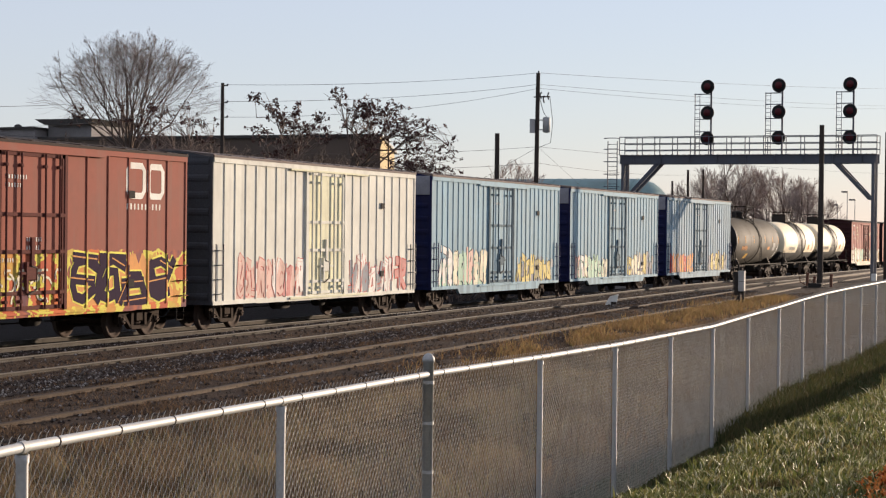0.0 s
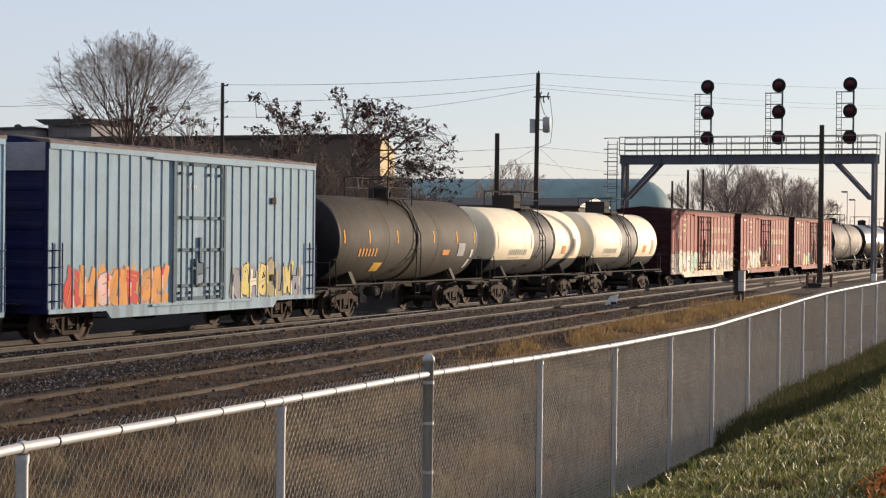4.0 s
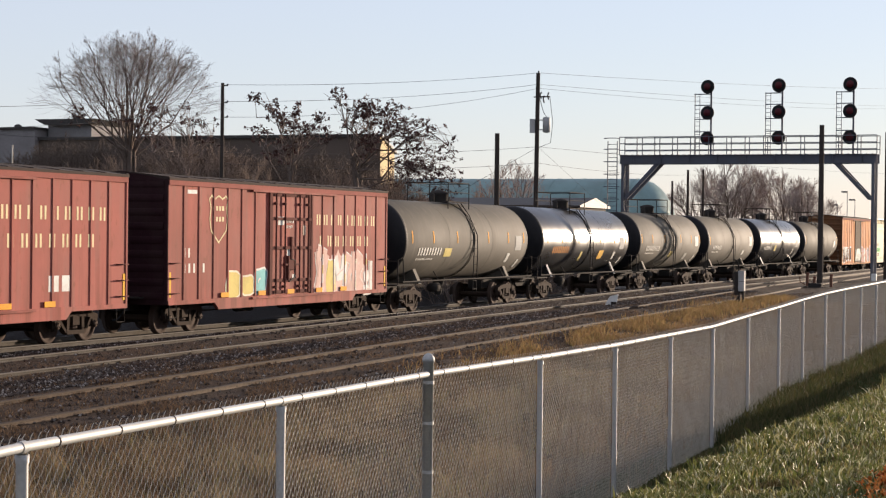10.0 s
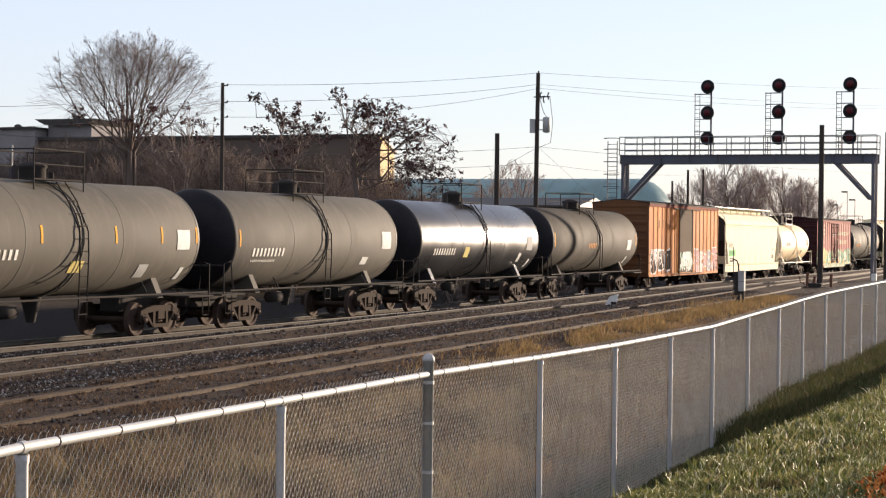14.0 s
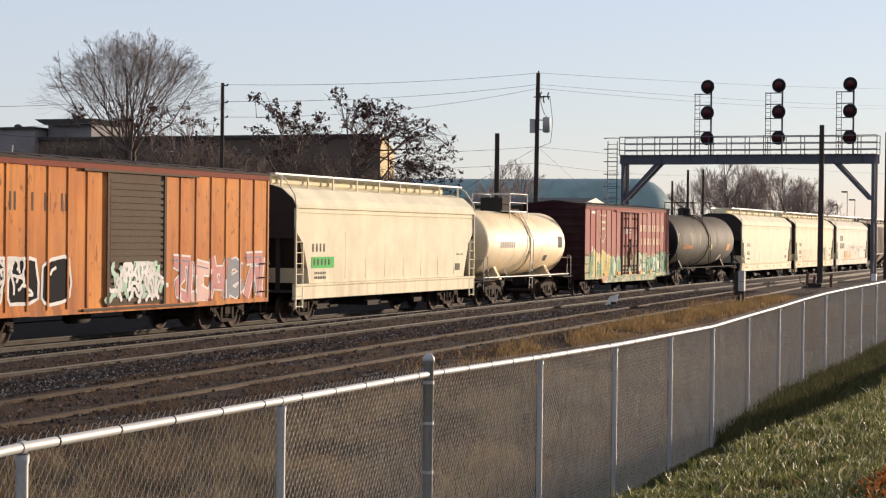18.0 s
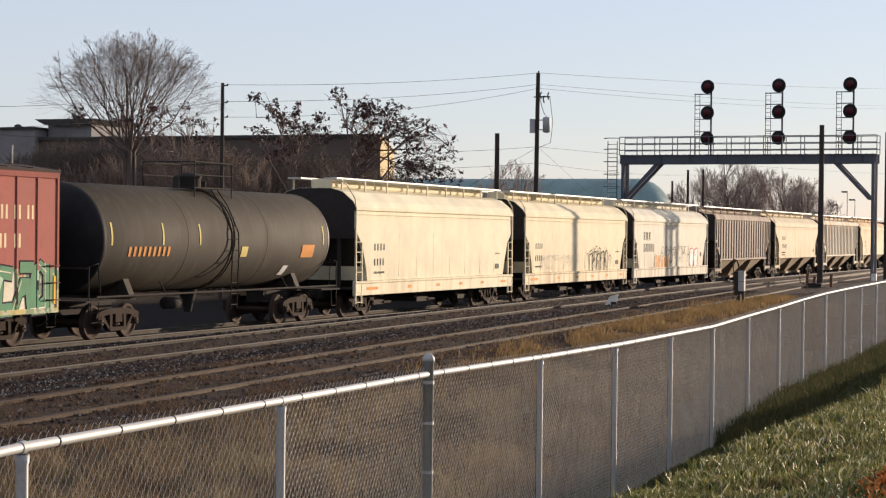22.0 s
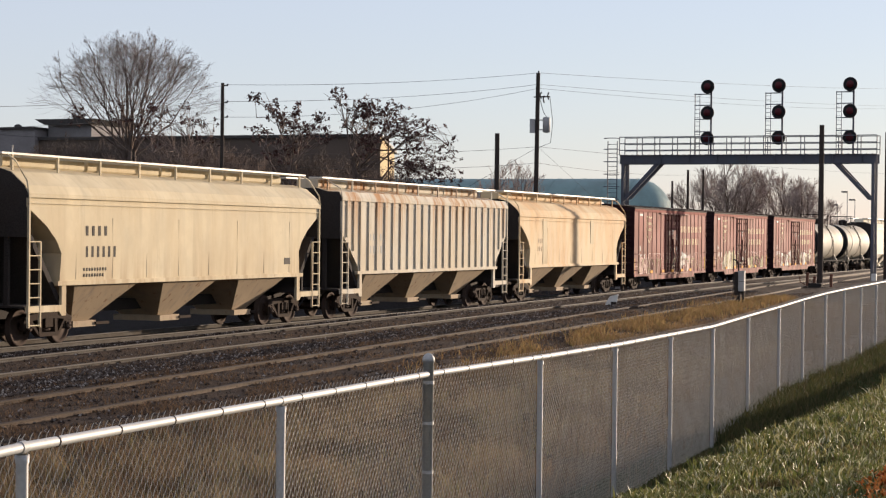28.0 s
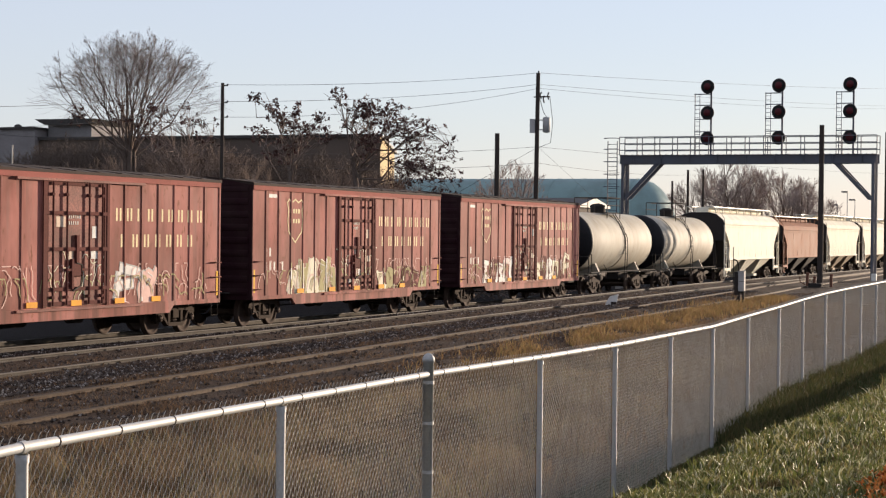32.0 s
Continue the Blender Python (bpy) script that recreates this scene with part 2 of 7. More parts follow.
def build_ground():
    xs = [-3000, -1200, -500, -200, -80, -40, -20, -8] + [i * 0.8 for i in range(0, 80)] + [64 + 2.0 * i for i in range(45)] + [160, 180, 210, 260, 350, 500, 900, 1700, 3500]
    ys = [-3000, -1000, -300, -100, -40, -16, -8, -4, -2] + [i * 0.35 for i in range(0, 48)] + [17 + 0.5 * i for i in range(42)] + [40, 46, 55, 70, 100, 160, 300, 700, 1600, 3500]
    v = [(x, y, ground_z(x, y)) for x in xs for y in ys]
    n = len(ys)
    f = [(i * n + j, (i + 1) * n + j, (i + 1) * n + j + 1, i * n + j + 1) for i in range(len(xs) - 1) for j in range(n - 1)]
    s = Shape().add(v, f, True)
    g = Nodes("ground_soil")
    x, y, z = g.xyz()
    wob = g.calc("MULTIPLY_ADD", g.noise(0.6, 4), 3.0, -1.5)
    yy = g.calc("ADD", y, wob)
    fine = g.noise(14, 5)
    mid = g.noise(1.6, 4)
    grass = g.mix(g.ramp(fine, [(0.3, 0.0), (0.7, 1.0)]), (0.014, 0.018, 0.006), (0.06, 0.07, 0.022))
    weeds = g.mix(g.ramp(mid, [(0.3, 0.0), (0.7, 1.0)]), (0.045, 0.032, 0.025), (0.24, 0.165, 0.09))
    weeds = g.mix(g.ramp(fine, [(0.35, 0.0), (0.65, 1.0)]), weeds, (0.045, 0.034, 0.026))
    stone = g.mix(g.ramp(g.noise(24, 3), [(0.35, 0.0), (0.65, 1.0)]), (0.010, 0.007, 0.006), (0.068, 0.049, 0.037))
    stone = g.mix(g.ramp(g.noise(60, 2), [(0.52, 0.0), (0.66, 0.8)]), stone, (0.12, 0.095, 0.078))
    stone = g.mix(g.ramp(mid, [(0.45, 0.0), (0.7, 0.6)]), stone, (0.085, 0.052, 0.032))
    a = g.mix(g.calc("GREATER_THAN", g.calc("ADD", y, g.calc("MULTIPLY", wob, 0.15)), 6.3), grass, weeds)
    b = g.mix(g.ramp(g.calc("MULTIPLY_ADD", yy, 0.05, -0.25), [(0.42, 0.0), (0.56, 1.0)]), a, stone)
    far = g.mix(g.ramp(g.calc("MULTIPLY_ADD", yy, 0.02, -0.5), [(0.42, 0.0), (0.5, 1.0)]), b, weeds)
    # darker band under and beyond the train: its shade is put into the ground
    train_shade = g.calc("MULTIPLY", g.ramp(g.calc("MULTIPLY_ADD", yy, 0.1, -2.2), [(0.38, 0.0), (0.5, 1.0)]), g.ramp(g.calc("MULTIPLY_ADD", yy, -0.02, 1.5), [(0.45, 0.0), (0.55, 1.0)]))
    far = g.mix(train_shade, far, g.mix(fine, (0.006, 0.005, 0.005), (0.022, 0.018, 0.016)))
    g.bump(fine, 0.8, 0.05)
    ob = part("ground", s, g.done(far, 0.97, 0.0, 0.05))
    tagged(ob, "uneven ground with mown grass bank, dry weeds and dark cinder ballast", "ground", kind="structure")


build_ground()

# ---- tracks ----
RAIL_PROFILE = [(-0.075, -0.172), (0.075, -0.172), (0.075, -0.155), (0.012, -0.135), (0.012, -0.045), (0.037, -0.035), (0.037, -0.004), (-0.037, -0.004), (-0.037, -0.035), (-0.012, -0.045), (-0.012, -0.135), (-0.075, -0.155)]


def rail_line(fy, fz, parent, side, head, x0=-30, x1=420, step=6.0):
    xs = [x0 + i * step for i in range(int((x1 - x0) / step) + 1)]
    s, h = Shape(), Shape()
    n = len(RAIL_PROFILE)
    v = [(x, fy(x) + y, fz(x) + z) for x in xs for y, z in RAIL_PROFILE]
    s.add(v, [(i * n + k, i * n + (k + 1) % n, (i + 1) * n + (k + 1) % n, (i + 1) * n + k) for i in range(len(xs) - 1) for k in range(n)])
    v = [(x, fy(x) + y, fz(x) + z) for x in xs for y, z in ((-0.0385, -0.024), (-0.0385, -0.004), (-0.03, 0), (0.03, 0), (0.0385, -0.004))]
    h.add(v, [(i * 5 + k, i * 5 + k + 1, i * 5 + 6 + k, i * 5 + 5 + k) for i in range(len(xs) - 1) for k in range(4)])
    r = part("rail", s, side, parent)
    part("rail_head", h, head, r, "worn steel running surface")


def build_track(name, label, fy, near_z, far_z, x0=20.0, ties=170, sunk=0.178, side="rail_side", head="rail_head"):
    tr = thing(name, label, "railway track", "parallel tracks")
    rail_line(lambda x: fy(x) - 0.752, near_z, tr, M[side], M[head])
    rail_line(lambda x: fy(x) + 0.752, far_z, tr, M[side], M[head])
    tie = Shape().chamfer(-0.115, 0.115, -1.28, 1.28, -0.14, 0, 0.015)
    for i in range(ties):
        x = x0 + i * 0.53
        zc = (near_z(x) + far_z(x)) / 2 - sunk
        lean = math.degrees(math.atan((far_z(x) - near_z(x)) / 1.504))
        part("sleeper", tie, M["tie"], tr, at=pose(x, fy(x) + random.uniform(-0.04, 0.04), zc, lean, 0, random.uniform(-1.5, 1.5)), key="tie")


MAIN_Y = 27.65
build_track("main_track", "main railway track with rusty rails on wooden sleepers", lambda x: MAIN_Y, lambda x: 0.0, lambda x: 0.0, 30)
build_track("middle_track", "canted middle railway track with rusty brown rails", lambda x: 23.38, lambda x: -0.055 + track_rise(x), lambda x: 0.06 + track_rise(x), 28, sunk=0.195)
build_track("near_siding", "rusty canted siding track in brown cinders", siding_y, lambda x: -0.05 + track_rise(x), lambda x: 0.045 + track_rise(x), 20, sunk=0.205, side="rust_side", head="rust_head")


# ---- chain-link fence ----
def build_fence():
    fence = thing("chain_link_fence", "galvanised chain-link fence with round posts and top rail", "fence")
    xs = [FENCE_X0 + FENCE_STEP * i for i in range(-3, 22)]
    for i, x in enumerate(xs):
        y, z = fence_y(x), fence_top(x)
        big = i == 5
        r, top = (0.0385, z + 0.085) if big else (0.0255, z - 0.03)
        p = Shape().lathe([(-0.4, r), (top, r)] if not big else [(-0.4, r), (top, r), (top, r + 0.006), (top + 0.03, r + 0.006), (top + 0.055, r * 0.75), (top + 0.065, r * 0.2)], "z", 18)
        po = part("terminal_post" if big else "line_post", p, M["galv"], fence, "thicker post with domed cap" if big else "", pose(x, y, 0))
        cap = Shape().lathe([(-0.035, 0.029), (0.0, 0.030), (0.0, 0.02)], "z", 14, (0, 0, z - 0.03))
        if not big:
            part("loop_cap", cap, M["galv"], po)
            part("rail_band", Shape().lathe([(-0.02, 0.027), (0.02, 0.027)], "x", 12, (0, 0, z)), M["galv"], po)
        else:
            for k in (-0.06, -0.35, -0.7, -1.05):
                part("tension_band", Shape().lathe([(-0.011, r + 0.004), (0.011, r + 0.004)], "z", 16, (0, 0, z + k)), M["galv"], po)
    for a, b in zip(xs, xs[1:]):
        pa, pb = Vector((a, fence_y(a), fence_top(a))), Vector((b, fence_y(b), fence_top(b)))
        part("top_rail", Shape().tube([pa, pb], 0.0215, 14), M["galv"], fence)
        # the woven wire of one bay: zigzag wires hooked into one another, with twisted ends above the rail
        s, length, half, w = Shape(), (pb - pa).length, 0.0356, 0.00195
        along = (pb - pa).normalized()
        n, rows = int(length / half), 49
        for i in range(n):
            pts = []
            for k in range(rows + 1):
                right = (i + k) % 2
                reach = (i + right) * half + (0.0025 if right else -0.0025)
                q = pa + along * reach + Vector((0, 0.031 if right else 0.023, 0.006 - k * half))
                if right and a > 7:
                    s.tube([q - Vector((0, 0, 0.0075)), q + Vector((0, 0, 0.0075))], 0.0036, 3, cap=False)
                pts.append(q)
            s.tube(pts, w, 4 if a < 33 else 3, cap=False)
            if i % 2 == 0:
                top = pa + along * ((i + 1) * half) + Vector((0, 0.027, 0.004))
                s.tube([top, top + along * 0.012 + Vector((0, -0.004, 0.032)), top + along * 0.026 + Vector((0, -0.006, 0.044))], 0.0034, 4, 0.002, cap=False)
        for k in range(5):
            part("tie_wire", Shape().lathe([(-0.004, 0.0245), (0.004, 0.0245)], "x", 10), M["pole"], fence, at=Matrix.Translation(pa.lerp(pb, (k + 0.5) / 5)), key="tie_wire") if a < 40 else None
        ob = part("chain_link_mesh", s, M["wire"], fence)
        ob["kind"] = "stuff"


build_fence()


# ---- signal gantry ----
GX = 134.9
NEAR = 0.897                                # gantry scaled towards the camera's eye by this, so its view stays the same
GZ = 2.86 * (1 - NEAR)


def build_gantry():
    y0, y1 = 20.05, 38.5
    g = thing("signal_gantry", "grey-blue steel signal gantry spanning the tracks", "signal gantry")
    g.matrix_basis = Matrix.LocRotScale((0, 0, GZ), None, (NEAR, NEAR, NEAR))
    zb, zt = 8.15, 8.80
    # beam: two plate girders with flanges
    for x in (GX - 0.55, GX + 0.55):
        sec = [(-0.16, zb), (0.16, zb), (0.16, zb + 0.035), (0.02, zb + 0.035), (0.02, zt - 0.035), (0.16, zt - 0.035), (0.16, zt), (-0.16, zt), (-0.16, zt - 0.035), (-0.02, zt - 0.035), (-0.02, zb + 0.035), (-0.16, zb + 0.035)]
        part("girder", Shape().extrude_y([(x + a, z) for a, z in sec], y0, y1), M["gantry"], g)
        for i in range(9):
            part("stiffener", lambda: Shape().box(-0.14, 0.14, -0.012, 0.012, zb + 0.036, zt - 0.036), M["gantry"], g, at=pose(x, y0 + 1.0 + i * 2.05, 0), key="stiffener")
    s = Shape()
    k = y0 + 0.3
    while k < y1:
        s.box(GX - 0.70, GX + 0.70, k - 0.04, k + 0.04, zt + 0.005, zt + 0.035)
        k += 0.42
    part("walkway", s, M["gantry"], g, "steel grating walkway")
    for y in (y0 + 0.25, y1 - 0.25):
        for x in (GX - 0.55, GX + 0.55):
            sec = [(-0.16, -0.11), (-0.13, -0.11), (-0.13, -0.015), (0.13, -0.015), (0.13, -0.11), (0.16, -0.11), (0.16, 0.11), (0.13, 0.11), (0.13, 0.015), (-0.13, 0.015), (-0.13, 0.11), (-0.16, 0.11)]
            s = Shape().extrude_z([(x + a, y + b) for a, b in sec], -1.0, zb)
            part("column", s, M["gantry"], g)
            sign = 1 if y < 30 else -1
            b = Shape().extrude_x([(y, 5.6), (y + sign * 0.32, 5.6), (y + sign * 2.75, zb), (y + sign * 2.35, zb)], x - 0.1, x + 0.1)
            part("knee_brace", b, M["gantry"], g)
        part("base_plate", Shape().box(GX - 0.95, GX + 0.95, y - 0.4, y + 0.4, -1.8, -0.2), M["concrete"], g, "concrete footing")
    # handrails along both edges
    for x in (GX - 0.72, GX + 0.72):
        n = 14
        for i in range(n + 1):
            y = y0 + (y1 - y0) * i / n
            part("rail_post", lambda: Shape().box(-0.03, 0.03, -0.03, 0.03, zt, 10.1), M["gantry"], g, at=pose(x, y, 0), key="gantry_post")
        for z in (9.15, 9.62, 10.1):
            part("handrail", Shape().box(x - 0.025, x + 0.025, y0, y1, z - 0.03, z + 0.03), M["gantry"], g)
    # caged ladder at the far end
    lad = Shape()
    ly = y1 + 0.02
    for y in (ly + 0.15, ly + 0.85):
        lad.box(GX - 0.75, GX - 0.69, y - 0.03, y + 0.03, 2.0, zt + 1.0)
    for i in range(24):
        lad.box(GX - 0.74, GX - 0.70, ly + 0.15, ly + 0.85, 2.2 + i * 0.32, 2.24 + i * 0.32)
    part("ladder", lad, M["gantry"], g)
    for z in (5.6, 6.5, 7.4, 8.3, 9.2, 10.0):
        part("ladder_hoop", Shape().tube([(GX - 0.72, ly, z), (GX - 1.4, ly, z), (GX - 1.55, ly + 0.37, z), (GX - 1.4, ly + 0.95, z), (GX - 0.72, ly + 0.95, z)], 0.03, 5), M["gantry"], g)
    # signal masts with three heads each
    first = None
    for y in (32.13, 27.0, 22.0):
        if first is None:
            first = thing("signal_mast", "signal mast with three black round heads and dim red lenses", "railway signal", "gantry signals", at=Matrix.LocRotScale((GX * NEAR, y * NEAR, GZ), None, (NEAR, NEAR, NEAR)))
            top = 13.68
            part("mast", Shape().tube([(0.12, -0.18, zt), (0.12, -0.18, top + 0.1)], 0.07, 10), M["gantry"], first)
            for z in (top, top - 1.87, top - 3.7):
                part("backing_disc", Shape().lathe([(-0.02, 0.48), (0.02, 0.50), (0.05, 0.48)], "x", 28, (-0.30, 0, z)), M["black"], first)
                h = part("signal_head", Shape().lathe([(-0.2, 0.24), (-0.2, 0.28), (0.0, 0.30), (0.2, 0.2), (0.3, 0.08)], "x", 20, (-0.25, 0, z)), M["black"], first)
                part("lens", Shape().lathe([(-0.09, 0.02), (-0.07, 0.16), (-0.0, 0.25)], "x", 18, (-0.46, 0, z)), M["lens"], h, "dim red lens")
                part("bracket", Shape().box(-0.2, 0.15, -0.22, 0.02, z - 0.05, z + 0.05), M["gantry"], first)
            for yy in (0.98,):
                part("ladder_rail", Shape().box(0.10, 0.15, yy, yy + 0.05, zt, top - 0.45), M["gantry"], first)
                part("ladder_rail", Shape().box(0.10, 0.15, yy - 0.35, yy - 0.31, zt, top - 0.45), M["gantry"], first)
            for z in (top - 0.5, top - 1.3, top - 2.3, top - 3.2):
                part("platform_bar", Shape().box(0.09, 0.16, -0.2, 1.05, z - 0.035, z + 0.035), M["gantry"], first)
            for i in range(14):
                part("rung", lambda: Shape().box(0.11, 0.14, 0.65, 1.0, -0.015, 0.015), M["gantry"], first, at=pose(0, 0, zt + 0.3 + i * 0.3), key="mast_rung")
        else:
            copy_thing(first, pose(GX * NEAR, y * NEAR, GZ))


M["concrete"] = surface("weathered_concrete", (0.32, 0.30, 0.27), 0.9, 0, 3, 0.2)
build_gantry()


# ---- rolling stock: shared running gear ----
SPEED, WHEEL_R = 15.009, 0.457
WHEELSETS = {-1: [], 1: []}
CARS = []
POSTS = {}                                  # where the posts of each boxcar stand


def side_frame_shape():
    s = Shape()
    # top chord, bottom chord and columns leave the two windows and the spring pocket open
    for y0, y1 in ((-0.075, 0.075),):
        s.extrude_y([(-1.08, 0.60), (-0.80, 0.62), (-0.42, 0.66), (0.42, 0.66), (0.80, 0.62), (1.08, 0.60), (1.06, 0.70), (0.75, 0.78), (0.42, 0.82), (-0.42, 0.82), (-0.75, 0.78), (-1.06, 0.70)], y0, y1)
        s.extrude_y([(-0.40, 0.22), (0.40, 0.22), (0.44, 0.32), (-0.44, 0.32)], y0 - 0.01, y1 + 0.01)
        for k in (-1, 1):
            s.extrude_y([(k * 0.36, 0.24), (k * 0.46, 0.26), (k * 0.86, 0.62), (k * 0.74, 0.66)], y0, y1)
            s.extrude_y([(k * 0.30, 0.28), (k * 0.42, 0.28), (k * 0.40, 0.72), (k * 0.28, 0.72)], y0, y1)
            s.extrude_y([(k * 0.72, 0.38), (k * 1.06, 0.38), (k * 1.08, 0.64), (k * 0.72, 0.66)], y0 * 0.8, y1 * 0.8)
    return s


def spring_shape():
    pts = [(0.15 * math.cos(a), 0.07 * math.sin(a), 0.33 + 0.30 * a / (2 * math.pi * 4)) for a in [i * math.pi / 4 for i in range(33)]]
    return Shape().tube(pts, 0.026, 4)


def wheelset_shape():
    s = Shape().lathe([(-1.08, 0.075), (1.08, 0.075)], "y", 12)
    prof = [(0.0, 0.12), (0.0, 0.19), (0.03, 0.21), (0.035, 0.37), (0.0, 0.39), (0.0, WHEEL_R - 0.008), (0.01, WHEEL_R), (0.10, WHEEL_R + 0.003), (0.112, WHEEL_R + 0.028), (0.137, WHEEL_R + 0.022), (0.137, 0.39), (0.10, 0.37), (0.10, 0.20), (0.13, 0.18), (0.13, 0.12)]
    s.lathe([(-0.83 + a, r) for a, r in prof], "y", 30)
    s.lathe([(0.83 - a, r) for a, r in prof], "y", 30)
    for k in (-1, 1):
        s.lathe([(k * 1.08, 0.10), (k * 1.11, 0.10), (k * 1.13, 0.085), (k * 1.13, 0.02)], "y", 14)
        for a in (0, 2.094, 4.189):
            s.cbox(0.06 * math.cos(a), k * 1.14, 0.06 * math.sin(a), 0.03, 0.03, 0.03)
    return s


def add_truck(car, x):
    tr = part("truck", lambda: Shape().box(-0.17, 0.17, -1.1, 1.1, 0.45, 0.68).box(-0.3, 0.3, -0.35, 0.35, 0.62, 0.74).box(-0.75, -0.62, -0.9, 0.9, 0.30, 0.40).box(0.62, 0.75, -0.9, 0.9, 0.30, 0.40), M["truck"], car, "rusty cast-steel bogie", pose(x, 0, 0), key="truck")
    for y in (-1.0, 1.0):
        part("side_frame", side_frame_shape, M["truck"], tr, at=pose(0, y, 0), key="side_frame")
        part("spring", spring_shape, M["wheel"], tr, at=pose(0, y, 0), key="springs")
        for k in (-0.89, 0.89):
            part("bearing_adapter", lambda: Shape().cbox(0, 0, 0.52, 0.24, 0.2, 0.12), M["truck"], tr, at=pose(k, y, 0), key="adapter")
    for k in (-1, 1):
        w = part("wheelset", wheelset_shape, M["wheel"], tr, at=pose(0.89 * k, 0, WHEEL_R), key="wheelset")
        WHEELSETS[k].append(w)
    return tr


def add_coupler(car, x, side):
    def shape():
        s = Shape().chamfer(0, 0.62, -0.08, 0.08, 0.78, 0.94, 0.02)
        s.extrude_z([(0.55, -0.10), (0.72, -0.16), (0.90, -0.14), (0.88, -0.02), (0.76, 0.02), (0.80, 0.10), (0.96, 0.14), (0.92, 0.20), (0.66, 0.18), (0.55, 0.10)], 0.72, 1.0)
        return s
    part("coupler", shape, M["truck"], car, "rusty knuckle coupler", pose(x, 0, 0, 0, 0, 0 if side > 0 else 180), key="coupler")
    part("air_hose", lambda: Shape().tube([(0.1, 0.3, 0.75), (0.35, 0.32, 0.66), (0.6, 0.28, 0.45), (0.85, 0.24, 0.42)], 0.022, 6), M["black"], car, at=pose(x, 0, 0, 0, 0, 0 if side > 0 else 180), key="hose")


def car_thing(name, label, category, left, right):
    c = thing(name, label, category, "freight train", at=pose((left + right) / 2, MAIN_Y, 0))
    CARS.append((c, (left + right) / 2))
    return c, (right - left) / 2


def lettering(car, rows, material, y, name="lettering"):
    """Plain upright bars, one a letter: rows of (x from the car's centre, base z, height, number of letters, pitch)."""
    small = Shape()
    for x, z, h, n, pitch in rows:
        w = pitch * 0.36
        for i in range(n):
            k = x + i * pitch
            if h >= 0.3:
                bar, t = Shape(), min(0.085, pitch * 0.2)
                for q in (k, k + min(0.19, pitch * 0.42)):
                    bar.box(q, q + t, y - 0.004, y + 0.01, z, z + h)
                part("letter_bar", bar, material, car)
            else:
                small.box(k, k + w, y - 0.004, y + 0.01, z, z + h)
    if small.v:
        part(name, small, material, car, "small lettering as plain bars")["kind"] = "stuff"


